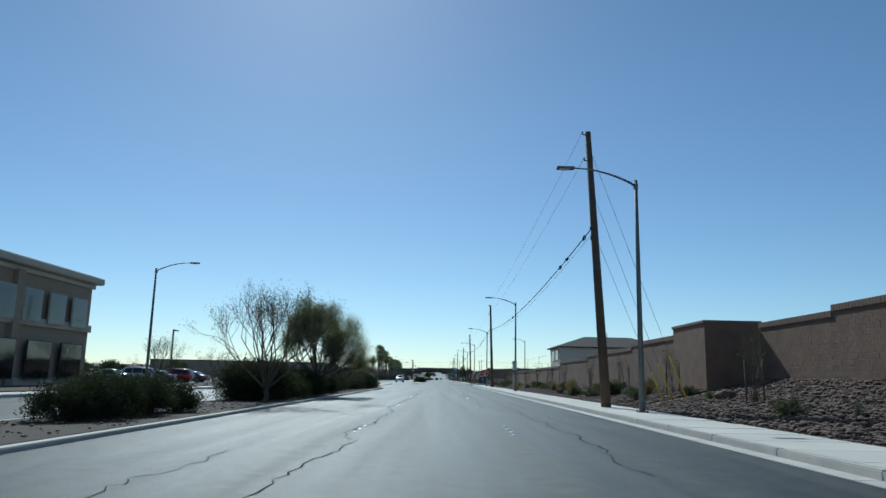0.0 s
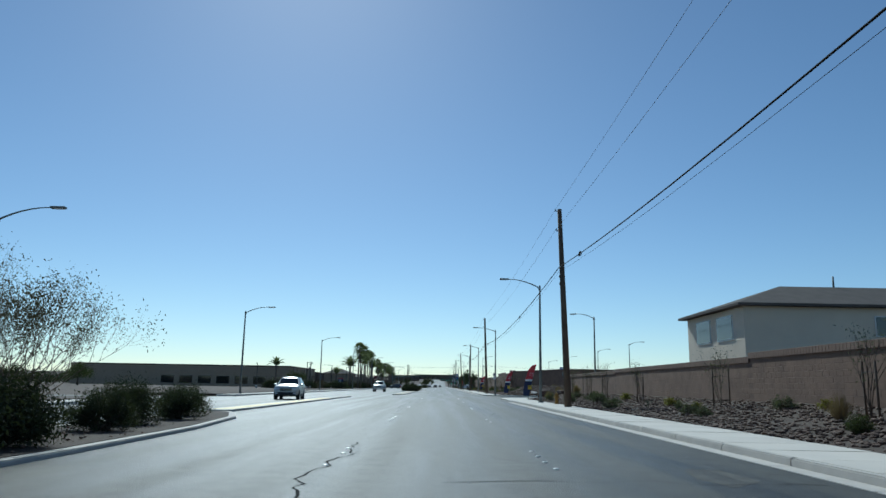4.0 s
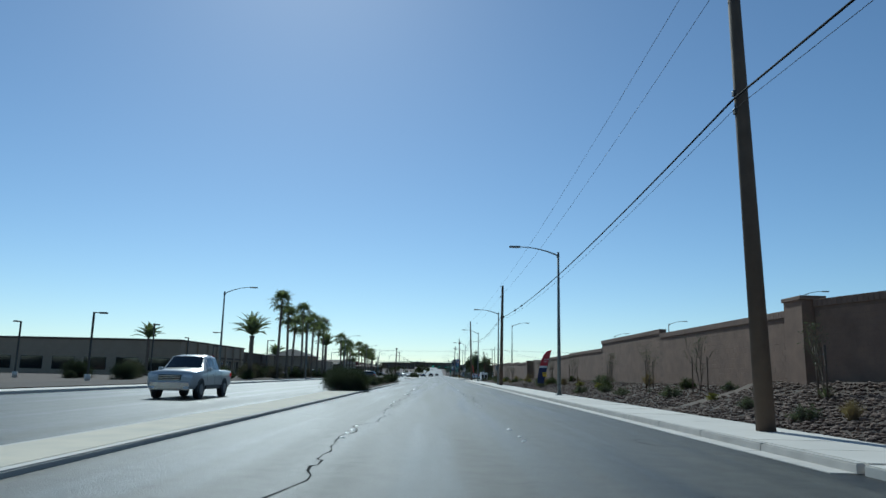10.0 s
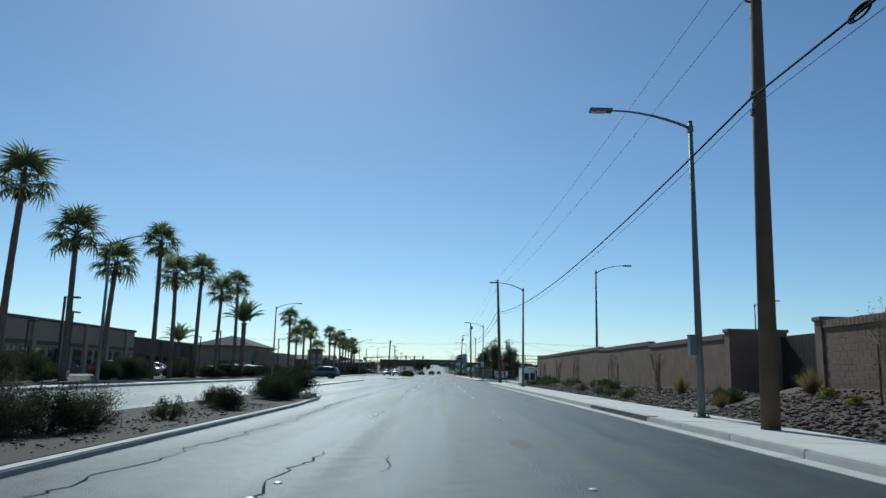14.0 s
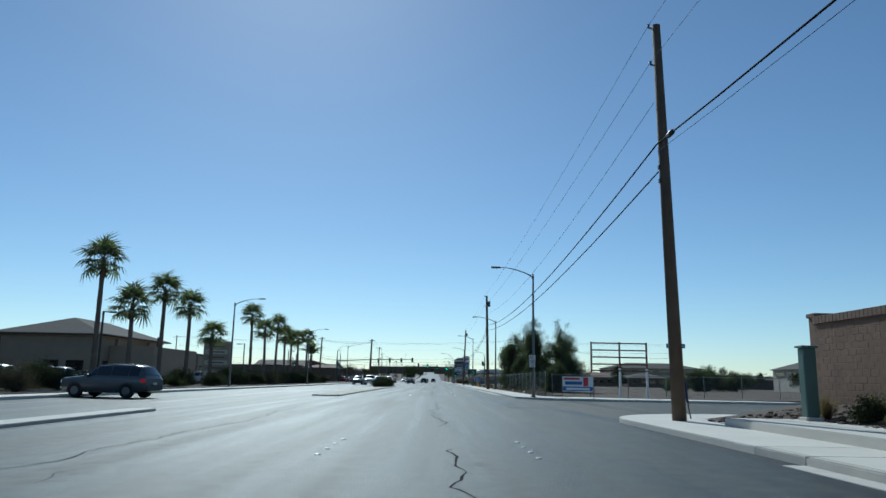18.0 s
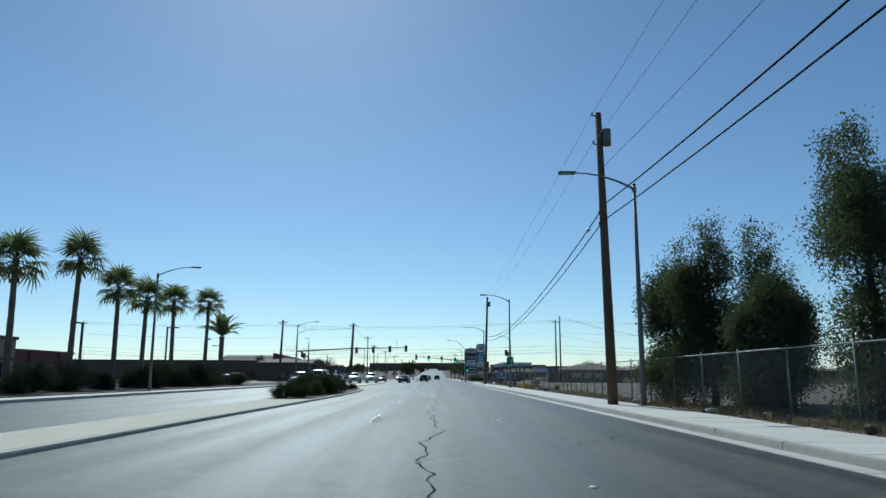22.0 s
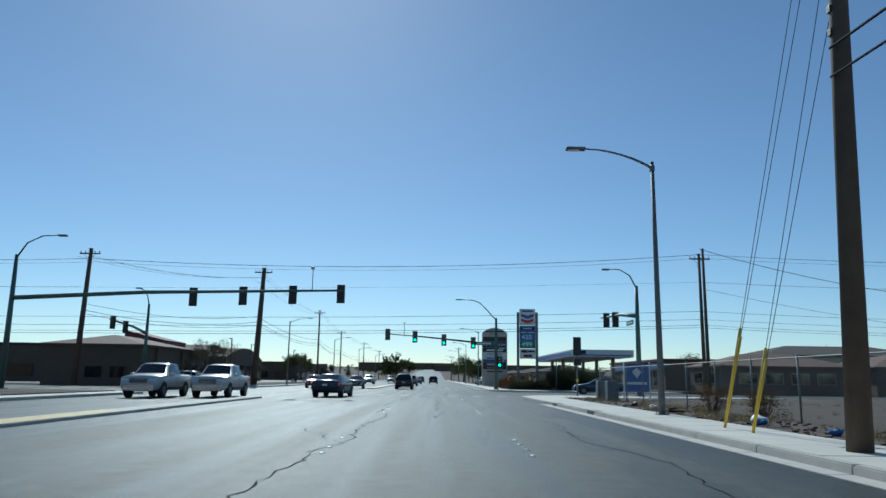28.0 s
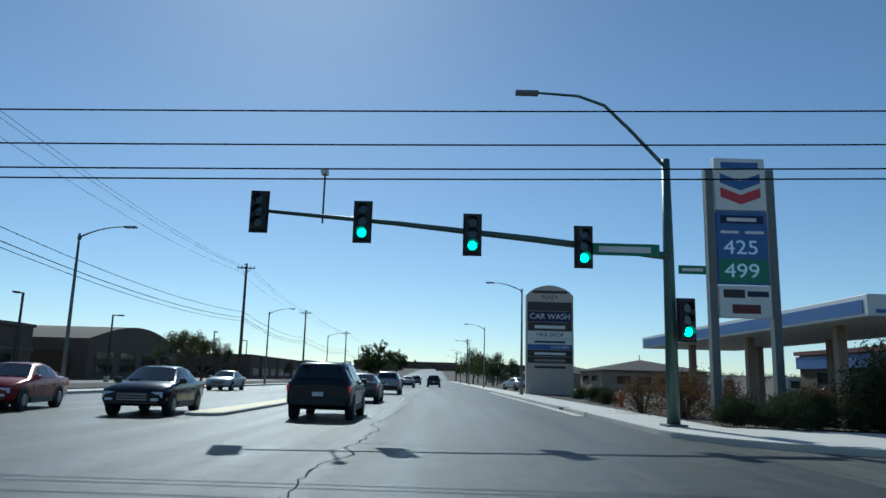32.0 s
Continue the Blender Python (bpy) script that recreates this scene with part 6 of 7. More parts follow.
def chevron(z, mat):
    bm = bmesh.new()
    pts = [(-0.66, z + 0.28), (-0.04, z), (0.58, z + 0.28), (0.58, z - 0.08), (-0.04, z - 0.36), (-0.66, z - 0.08)]
    f1 = bm.faces.new([bm.verts.new((x, -0.176, zz)) for x, zz in (pts[0], pts[5], pts[4], pts[1])])
    f2 = bm.faces.new([bm.verts.new((x, -0.176, zz)) for x, zz in (pts[1], pts[4], pts[3], pts[2])])
    part("emblem", bm, mat, ps)


chevron(8.55, "blue")
chevron(8.02, "red")
part("name_bar", box(-0.62, 0.54, -0.178, -0.17, 9.02, 9.25), "blue", ps, "blue name bar")
pb = part("price_panel", box(-0.82, 0.74, -0.17, 0.12, 4.75, 7.4, 0.02), "blue", ps, "blue price panel")
part("green_panel", box(-0.78, 0.7, -0.178, -0.171, 4.8, 5.65), "sign_green", pb)
words("price_digit", "425", 0.72, "led", pb, pose(-0.1, -0.184, 6.05) @ FACE)
words("price_digit", "499", 0.72, "led", pb, pose(-0.1, -0.184, 5.2) @ FACE)
part("bar", box(-0.7, 0.62, -0.176, -0.171, 6.95, 7.25), "navy", pb)
part("bar", box(-0.5, 0.4, -0.18, -0.1765, 7.03, 7.16), "white", pb)
part("bar", box(-0.7, -0.15, -0.176, -0.171, 6.58, 6.68), "white", pb)
part("bar", box(0.05, 0.62, -0.176, -0.171, 6.58, 6.68), "white", pb)
lp = part("lower_panel", box(-0.82, 0.74, -0.17, 0.12, 3.55, 4.7, 0.02), "white", ps, "white lower panel")
part("bar", box(-0.7, -0.05, -0.177, -0.171, 4.25, 4.55), "dark_steel", lp)
part("bar", box(0.02, 0.66, -0.177, -0.171, 4.3, 4.5), "navy", lp)
part("bar", box(-0.45, 0.4, -0.177, -0.171, 3.7, 4.02), "maroon", lp)

# plaza sign
pl = thing("plaza_sign", (10.3, 569.7, 0.1), "tall tan plaza sign with stacked shop name panels", "sign")
part("frame", box(-2.15, 2.15, -0.1, 0.5, 0, 8.9), "stucco_light", pl)
bm = bmesh.new()
f = bm.faces.new([bm.verts.new((-2.15 + 4.3 * k / 14, -0.1, 8.9 + 0.95 * math.sin(math.pi * k / 14) ** 0.7)) for k in range(15)])
e = bmesh.ops.extrude_face_region(bm, geom=[f])
bmesh.ops.translate(bm, verts=[v for v in e["geom"] if isinstance(v, bmesh.types.BMVert)], vec=(0, 0.6, 0))
bmesh.ops.recalc_face_normals(bm, faces=bm.faces)
part("arched_top", bm, "stucco_light", pl)
words("lettering", "PLAZA", 0.5, "dark_steel", pl, pose(0, -0.12, 8.75) @ FACE)
part("bar", box(-1.6, 1.6, -0.125, -0.101, 9.1, 9.35), "dark_steel", pl)
z = 8.3
for h, mat, txt, tm in ((0.85, "dark_steel", "", ""), (1.0, "navy", "CAR WASH", "white"), (0.8, "dark_steel", "", "white"), (0.7, "white", "MILK SHOP", "navy"), (0.5, "white", "", "navy"), (0.5, "blue", "CLEANERS", "white"), (0.6, "dark_steel", "", "white"), (0.6, "dark_steel", "", "stucco"), (0.6, "stucco_light", "", "dark_steel")):
    p = part("panel", box(-2.0, 2.0, -0.16, -0.1, z - h + 0.05, z), mat, pl)
    if txt:
        words("lettering", txt, h * 0.72, tm, p, pose(0.9 if txt == "CLEANERS" else 0, -0.17, z - h / 2 + 0.02) @ FACE)
    elif tm:
        part("bar", box(-1.4, 1.4, -0.17, -0.161, z - h * 0.7, z - h * 0.35), tm, p)
    z -= h

# open billboard frame and banner in the vacant lot
bb = thing("billboard_frame", (0, 343.4, 0.1), "open red-brown steel billboard frame with four rails", "billboard")
for x in (12.45, 14.7, 16.85):
    part("post", box(x - 0.06, x + 0.06, -0.06, 0.06, 1.9, 4.35), "rust", bb)
for x in (14.7, 16.85):
    part("leg", box(x - 0.08, x + 0.08, -0.08, 0.08, 0, 2.3), "white", bb, "white-painted leg")
for z in (4.25, 3.7, 3.15, 2.6, 2.1):
    part("rail", box(12.4, 16.9, -0.11, -0.061, z - 0.05, z + 0.05), "rust", bb)
bn = thing("banner", (8.5, 336.6, 0.14), "blue, white and red homes-for-sale banner on posts", "banner")
part("cloth", box(0.5, 3.0, -0.01, 0.01, 0.55, 1.75), "white", bn)
part("stripe", box(0.52, 2.98, -0.018, -0.012, 0.6, 0.95), "blue", bn)
part("stripe", box(2.2, 2.6, -0.018, -0.012, 1.0, 1.7), "red", bn)
part("bar", box(0.6, 1.9, -0.018, -0.012, 1.5, 1.66), "red", bn)
part("bar", box(0.7, 2.1, -0.018, -0.012, 1.1, 1.36), "blue", bn)
part("bar", box(0.8, 2.7, -0.024, -0.019, 0.68, 0.86), "white", bn)
for x in (0.45, 3.05):
    part("post", tube([(x, 0, 0), (x, 0, 1.85)], 0.03, 6), "wood_pole", bn)
bn.scale = (0.85, 0.85, 0.85)
# stop sign and street blades seen from behind
for x, y, lab in ((16.6, 335.7, "steel sign post with blue blades and stop sign back"), (16.5, 149.7, "steel sign post with blue street name blades")):
    r = thing("street_sign", (x, y, 0.1), lab, "street sign")
    part("post", tube([(0, 0, 0), (0, 0, 3.1)], 0.03, 8), "galv", r)
    part("blade", box(-0.5, 0.5, -0.02, 0.0, 2.75, 2.98), "blue", r, "blue street name blade")
    part("text_bar", box(-0.4, 0.4, -0.026, -0.021, 2.82, 2.9), "white", r)
    part("blade", box(-0.02, 0.0, -0.45, 0.45, 3.0, 3.2), "blue", r, "blue street name blade")
    bm = bmesh.new()
    bmesh.ops.create_cone(bm, cap_ends=True, segments=8, radius1=0.38, radius2=0.38, depth=0.015, matrix=Matrix.Translation((0, 0.05, 2.3)) @ Matrix.Rotation(radians(46), 4, "Z") @ Matrix.Rotation(radians(22.5), 4, "Y") @ Matrix.Rotation(radians(90), 4, "X"))
    part("stop_plate", bm, "galv", r, "bare metal back of an eight-sided sign")
    r.scale = (1.3, 1.3, 1.3)
# signs on lamp posts
def no_parking(y, x=7.34, z=2.52):
    r = thing("no_parking_sign", (x, y - 0.13, z), "white no-parking sign on a lamp post with a smaller plate", "traffic sign", "no-parking signs")
    part("plate", box(-0.23, 0.23, -0.012, 0.0, 0.12, 0.58, 0.004), "white", r)
    words("lettering", "P", 0.34, "black", r, pose(0, -0.016, 0.35) @ FACE)
    bm = bmesh.new()
    add_tube(bm, [(0.19 * math.cos(a), -0.018, 0.35 + 0.19 * math.sin(a)) for a in [i * math.pi / 12 for i in range(25)]], 0.018, 4)
    add_tube(bm, [(-0.13, -0.018, 0.48), (0.13, -0.018, 0.22)], 0.018, 4)
    part("ring", bm, "maroon", r, "dark red ring and slash")
    part("lower_plate", box(-0.2, 0.2, -0.012, 0.0, -0.28, 0.08, 0.004), "white", r)
    words("lettering", "ANY", 0.13, "maroon", r, pose(0, -0.016, 0.0) @ FACE)
    words("lettering", "TIME", 0.13, "maroon", r, pose(0, -0.016, -0.12) @ FACE)
    part("arrow", box(-0.1, 0.1, -0.018, -0.013, -0.23, -0.21), "maroon", r)


for y in (62.2, 152.2):
    no_parking(y)
no_parking(338.0, 7.0)
gs = thing("turn_sign", (7.56, 426.55, 2.3), "green lane sign with a white arrow on a lamp post", "traffic sign")
part("plate", box(-0.35, 0.35, -0.015, 0.0, 0, 1.0, 0.005), "sign_green", gs)
part("arrow", tube([(0.15, -0.025, 0.2), (0.15, -0.025, 0.6), (-0.12, -0.025, 0.7)], 0.035, 4), "white", gs)
part("text_bar", box(-0.25, 0.25, -0.022, -0.016, 0.08, 0.14), "white", gs)
bx = thing("meter_box", (7.42, 240.9, 1.9), "grey steel box strapped to a lamp post", "utility box")
part("case", box(-0.3, -0.1, -0.12, 0.12, 0.0, 0.55, 0.015), "galv", bx)
part("lid", box(-0.31, -0.09, -0.13, 0.13, 0.55, 0.58), "galv", bx)


# feather flags
def feather_flag(x, y, h=3.3):
    r = thing("feather_flag", (x, y, bank(x, y)), "red and navy feather flag on a bent pole beside the pavement", "flag", "feather flags")

    def rim(t):      # the pole side of the cloth, leaning over
        return 0.1 + 0.72 * t ** 1.15, 0.35 + (h - 0.36) * t
    part("pole", tube([(0, 0, 0)] + [(rim(t)[0] * 1.0, 0, rim(t)[1]) for t in (0, 0.25, 0.5, 0.75, 1)], [0.02, 0.018, 0.016, 0.014, 0.012, 0.01], 6), "dark_steel", r)
    n = 18

    def width(t):
        return 0.34 + 0.34 * math.sin(math.pi * min(1, 0.2 + 0.6 * t)) if t < 0.75 else max(0.04, 0.62 * math.sqrt(max(0, 1 - ((t - 0.75) / 0.25) ** 2)))
    for name, a, b, mat in (("lower_cloth", 0.0, 0.46, "navy"), ("band", 0.46, 0.52, "white"), ("upper_cloth", 0.52, 1.0, "red")):
        vs = []
        for k in range(n + 1):
            t = a + (b - a) * k / n
            px, pz = rim(t)
            w = width(t)
            vs += [(px, 0.0, pz), (px - w * 0.5, 0.06 * math.sin(t * 11), pz), (px - w, 0.08 * math.sin(t * 8), pz)]
        fs = [(3 * k + i, 3 * k + 1 + i, 3 * k + 4 + i, 3 * k + 3 + i) for k in range(n) for i in (0, 1)]
        part(name, (vs, fs), mat, r)
    words("lettering", "Quick", 0.17, "white", r, pose(0.36, -0.1, h * 0.74) @ FACE)
    words("lettering", "Move-In", 0.14, "white", r, pose(0.34, -0.1, h * 0.68) @ FACE)
    part("logo", box(0.0, 0.34, -0.1, -0.09, 0.95, 1.2), "yellow", r)
    part("logo", box(-0.02, 0.36, -0.1, -0.09, 1.24, 1.3), "yellow", r)


feather_flag(8.15, 121.3)
feather_flag(8.9, 150.3)
feather_flag(9.3, 216.5)


def boulder(x, y, s, seed, mat="stone"):
    r = random.Random(seed)
    bm = bmesh.new()
    bmesh.ops.create_icosphere(bm, subdivisions=3, radius=1)
    for v in bm.verts:
        v.co *= 1 + 0.28 * noise.noise(v.co * 1.3 + Vector((seed, 0, 0))) + 0.08 * noise.noise(v.co * 4)
        v.co.z *= 0.6
    bmesh.ops.scale(bm, vec=(s, s * 0.8, s), verts=bm.verts)
    o = tagged(part("boulder", bm, mat), "large weathered landscape boulder", "boulder")
    o.matrix_basis = pose(x, y, bank(x, y) + s * 0.3, 0, 0, seed * 40)


boulder(9.9, 122.6, 0.75, 1)
boulder(11.2, 121.2, 0.5, 2)
for k, x, y, sc in ((3, 10.5, 157, 0.9), (7, 11.4, 159, 1.0), (3, 13.2, 158, 0.9), (7, 14.4, 156.5, 1.0), (3, 12.8, 162, 0.8), (6, 16.0, 156.2, 0.8)):
    plant(k, x, y, sc, 1.22 if x > 12.2 else bank(x, y) - 0.02)
boulder(12.6, 151.6, 0.7, 3, "kerb")
boulder(11.0, 18, 0.4, 4)
wl = thing("wall_sign", (19.5, 154.36, 2.5), "raised dark letters shown as bars on the block wall", "sign")
for k in range(9):
    part("text_bar", box(-1.4 + 0.33 * k, -1.16 + 0.33 * k, -0.04, 0.03, 0.0, 0.3), "dark_steel", wl)
part("text_bar", box(-0.9, 0.9, -0.04, 0.03, -0.35, -0.2), "dark_steel", wl)


# hydrants
def hydrant(x, y, mat, label):
    r = thing("fire_hydrant", (x, y, 0.15), label, "fire hydrant")
    part("flange", tube([(0, 0, 0), (0, 0, 0.05)], 0.17, 12), mat, r)
    part("barrel", tube([(0, 0, 0.05), (0, 0, 0.55), (0, 0, 0.58), (0, 0, 0.62)], [0.11, 0.11, 0.14, 0.14], 12), mat, r)
    part("bonnet", tube([(0, 0, 0.62), (0, 0, 0.7), (0, 0, 0.75), (0, 0, 0.8)], [0.13, 0.11, 0.06, 0.03], 12), mat, r)
    for s in (-1, 1):
        part("nozzle", tube([(s * 0.1, 0, 0.45), (s * 0.2, 0, 0.45)], 0.055, 8), mat, r)
    part("nozzle", tube([(0, -0.1, 0.42), (0, -0.2, 0.42)], 0.07, 8), mat, r)


hydrant(8.0, 103.7, "ochre", "weathered yellow fire hydrant on the pavement")
hydrant(8.2, 66.6, "ochre", "weathered yellow fire hydrant on the pavement")
hydrant(8.06, 419.4, "yellow", "bright yellow fire hydrant at the edge of the vacant lot")
hydrant(9.3, 541, "red", "red fire hydrant beside the gas station")

# utility cabinets near the second side street
tagged(part("cabinet_pad", slab([(7.95, 293.6), (10.4, 293.6), (10.4, 306.4), (7.95, 306.4)], 0.0, 0.36, 0.02), "concrete"), "raised concrete pad under utility cabinets", "pad", kind="structure")
for x, y, w, d, h, mat, lab in ((9.3, 295.8, 1.3, 2.5, 1.2, "white", "pale grey utility cabinet with two dark vents"), (9.1, 298.6, 0.8, 0.9, 1.5, "white", "white equipment cabinet behind a vented one"), (9.9, 305.6, 0.35, 0.3, 1.9, "green_steel", "grey-green meter pedestal beside the block wall")):
    r = thing("utility_cabinet", (x, y, 0.35), lab, "utility cabinet")
    part("plinth", box(-w / 2 - 0.06, w / 2 + 0.06, -d / 2 - 0.06, d / 2 + 0.06, 0, 0.1, 0.02), "concrete", r)
    part("body", box(-w / 2, w / 2, -d / 2, d / 2, 0.1, h, 0.03), mat, r)
    part("lid", box(-w / 2 - 0.05, w / 2 + 0.05, -d / 2 - 0.05, d / 2 + 0.05, h, h + 0.06, 0.02), mat, r)
    if w > 1:
        for k in (-0.42, 0.05):
            part("vent", box(k * w, k * w + 0.45, -d / 2 - 0.02, -d / 2 - 0.001, 0.3, h - 0.2), "dark_steel", r, "dark louvred vent")
        part("topper", box(-w / 2 + 0.03, w / 2 - 0.03, d / 2 - 1.1, d / 2 - 0.03, h + 0.06, h + 0.22, 0.02), mat, r)
        part("door_seam", box(-w / 2 - 0.006, -w / 2 - 0.001, -0.01, 0.01, 0.15, h - 0.05), "dark_steel", r)
        part("handle", box(-w / 2 - 0.03, -w / 2 - 0.001, 0.1, 0.14, 0.55, 0.75), "dark_steel", r)
rl = random.Random(31)
for k in range(34):
    bm = bmesh.new()
    bmesh.ops.create_icosphere(bm, subdivisions=2, radius=1)
    sx, sy, sz = rl.uniform(0.1, 0.28), rl.uniform(0.1, 0.24), rl.uniform(0.05, 0.14)
    for v in bm.verts:
        v.co *= 1 + 0.5 * noise.noise(v.co * 1.7 + Vector((k * 3.1, 0, 0)))
    bmesh.ops.scale(bm, vec=(sx, sy, sz), verts=bm.verts)
    o = tagged(part("litter", bm, ("white", "dirt", "stucco_light", "dark_steel", "blue")[k % 5]), "crumpled plastic and paper litter in the weeds", "litter", "litter by the fence")
    o.matrix_basis = pose(rl.uniform(8.4, 9.2), (358, 366, 371, 383, 386, 413, 417, 423, 429, 463, 467, 474, 476, 480)[k % 14] + (k // 14) * rl.uniform(-3, 3), 0.15 + sz * 0.6, 0, 0, k * 40)
# a furled flag leans on the pole by the second side street
ff = thing("furled_flag", (8.3, 310.0, 0.14), "furled red and dark feather flag leaning against the utility pole", "flag")
part("pole", tube([(0, 0, 0), (-0.62, -0.1, 3.25)], [0.02, 0.012], 6), "dark_steel", ff)
part("upper_cloth", tube([(-0.3, -0.08, 1.5), (-0.42, -0.1, 2.1), (-0.56, -0.12, 2.9), (-0.62, -0.12, 3.2)], [0.05, 0.1, 0.08, 0.02], 7), "red", ff)
part("lower_cloth", tube([(-0.08, -0.05, 0.4), (-0.2, -0.08, 1.0), (-0.3, -0.08, 1.5)], [0.02, 0.09, 0.06], 7), "navy", ff)
# blue office banner, transformer and bollards at the fence by the junction
bl = thing("banner", (11.5, 490.5, 0.1), "blue commercial property banner on two posts", "banner")
part("board", box(0, 1.6, -0.02, 0.02, 0.5, 2.2), "blue", bl)
bm = bmesh.new()
bm.faces.new([bm.verts.new((0.8 + x, -0.026, 1.6 + z)) for x, z in ((0, 0.35), (-0.28, 0.1), (0, -0.3), (0.28, 0.1))])
part("emblem", bm, "white", bl)
part("text_bar", box(0.2, 1.4, -0.03, -0.021, 0.95, 1.1), "white", bl)
for x in (0.02, 1.58):
    part("post", box(x - 0.04, x + 0.04, -0.04, 0.04, 0, 2.3), "white", bl)
for k, (x, y) in enumerate(((10.2, 488.2), (10.6, 492.4), (11.4, 494.6))):
    r = thing("utility_cabinet", (x, y, 0.1), "grey steel utility cabinet near the junction", "utility cabinet")
    part("body", box(-0.32, 0.32, -0.3, 0.3, 0, 1.15, 0.03), "galv", r)
    part("door", box(-0.28, 0.28, -0.32, -0.3, 0.15, 1.05, 0.005), "galv", r)
    part("handle", box(0.18, 0.22, -0.35, -0.32, 0.6, 0.75), "dark_steel", r)


# chain-link fence round the vacant lot
def fence(points, h=1.85, gap=0.11):
    root = tagged(new("chain_link_fence"), "grey chain-link fence with steel posts along the vacant lot", "fence", kind="structure")
    for (x0, y0), (x1, y1) in zip(points, points[1:]):
        L = math.hypot(x1 - x0, y1 - y0)
        ux, uy = (x1 - x0) / L, (y1 - y0) / L
        n = int(L / 3)
        for k in range(n + 1):
            d = L * k / n
            part("post", tube([(x0 + ux * d, y0 + uy * d, 0), (x0 + ux * d, y0 + uy * d, h + 0.1)], 0.03, 6), "galv", root)
        part("top_rail", tube([(x0, y0, h), (x1, y1, h)], 0.022, 6), "galv", root)
        vs, fs = [], []
        d = -h
        while d < L:
            for s in (1, -1):
                a, b = (d, d + h) if s > 0 else (d + h, d)
                za, zb = 0.1, h
                pts = []
                for q, z in ((a, za), (b, zb)):
                    t = min(max(q, 0), L)
                    zz = z if a == b else za + (zb - za) * (t - a) / (b - a)
                    pts.append((x0 + ux * t, y0 + uy * t, zz))
                i = len(vs)
                w = 0.0035
                for p in pts:
                    vs += [(p[0], p[1], p[2] - w), (p[0], p[1], p[2] + w)]
                fs.append((i, i + 2, i + 3, i + 1))
            d += gap
        tagged(part("mesh", (vs, fs), "mesh", root), kind="stuff")


fence([(9.2, 346), (9.2, 392), (10.9, 416), (10.4, 492)], 2.0)
fence([(9.75, 346), (60, 346)])


# parking lot lights and the monument sign on the left
def lot_light(x, y, h=6.4, rz=0):
    r = thing("parking_light", (x, y, 0.0), "dark square parking lot light pole with a flat head", "parking light", "parking lot lights", rz)
    part("pole", box(-0.07, 0.07, -0.07, 0.07, 0.6, h), "dark_steel", r)
    part("footing", tube([(0, 0, 0), (0, 0, 0.65)], 0.25, 12), "concrete", r)
    part("arm", box(-0.02, 0.75, -0.04, 0.04, h - 0.1, h - 0.02), "dark_steel", r)
    part("head", box(0.5, 1.15, -0.18, 0.18, h - 0.14, h, 0.02), "dark_steel", r)


for k, (x, y, h) in enumerate(((-30, 215, 6), (-33, 236, 6.4), (-30, 252, 6.4), (-38, 262, 6), (-29, 275, 6.4), (-36, 290, 6.4), (-30, 318, 6.2), (-38, 334, 6), (-29, 349, 6.6), (-36, 380, 6), (-29.5, 398, 6.2), (-34, 420, 6.2), (-28.5, 427, 6.3), (-31, 448, 6.2), (-36, 470, 6.2), (-32, 560, 7), (-34, 580, 7), (-31, 605, 7), (-33, 630, 7), (-45, 230, 6), (-46, 300, 6), (-30, 70, 6))):
    lot_light(x, y, h, (k % 4) * 90)
mo = thing("monument_sign", (-27, 376, 0.15), "tan block monument sign with name panels among palms", "sign")
part("base", box(-1.7, 1.7, -0.4, 0.4, 0, 0.8), "block", mo)
part("body", box(-1.6, 1.6, -0.3, 0.3, 0.8, 5.1), "stucco", mo)
part("cap", box(-1.75, 1.75, -0.42, 0.42, 5.1, 5.3, 0.04), "stucco_light", mo)
for k in range(6):
    part("panel", box(-1.4, 1.4, -0.34, -0.3, 1.1 + 0.65 * k, 1.65 + 0.65 * k), "stucco" if k % 2 else "stucco_light", mo)
    part("text_bar", box(-1.0, 1.0, -0.35, -0.341, 1.3 + 0.65 * k, 1.44 + 0.65 * k), "stucco_dark", mo)

# shrubs round the station corner
for k, x, y, sc in ((5, 8.9, 531.2, 1.15), (5, 9.7, 533.0, 1.3), (5, 8.5, 534.5, 1.1), (5, 11.4, 533.5, 1.1), (2, 10.1, 529.0, 1.0), (2, 11.0, 527.6, 1.1), (1, 11.9, 528.4, 0.9), (1, 12.6, 530, 1.1), (0, 13.8, 527.5, 0.9), (0, 14.9, 529, 0.9), (1, 9.6, 545, 0.8), (0, 9.9, 549, 0.7), (2, 10.4, 556, 1.1), (5, 10.6, 470, 0.7), (5, 10.4, 474, 0.8), (6, 9.5, 452, 0.7), (6, 10.2, 447, 0.8), (5, 11.0, 432, 0.6), (6, 10.3, 414, 0.7)):
    plant(k, x, y, sc, 0.12)
for x, y, k, sc, sz in ((13.6, 526.2, 0, 1.35, 1.25), (15.0, 525.6, 1, 1.2, 1.1), (15.6, 527.4, 0, 1.5, 1.2), (17.0, 526.0, 0, 1.3, 1.1), (18.6, 526.4, 1, 1.35, 1.05), (19.8, 527.2, 0, 1.1, 1.0), (9.0, 526.4, 1, 0.85, 1.0), (10.0, 525.4, 1, 0.95, 0.9), (11.2, 526.2, 1, 0.9, 1.0), (12.2, 525.6, 2, 0.7, 1.0)):
    plant(k, x, y, sc, 0.15, sz)

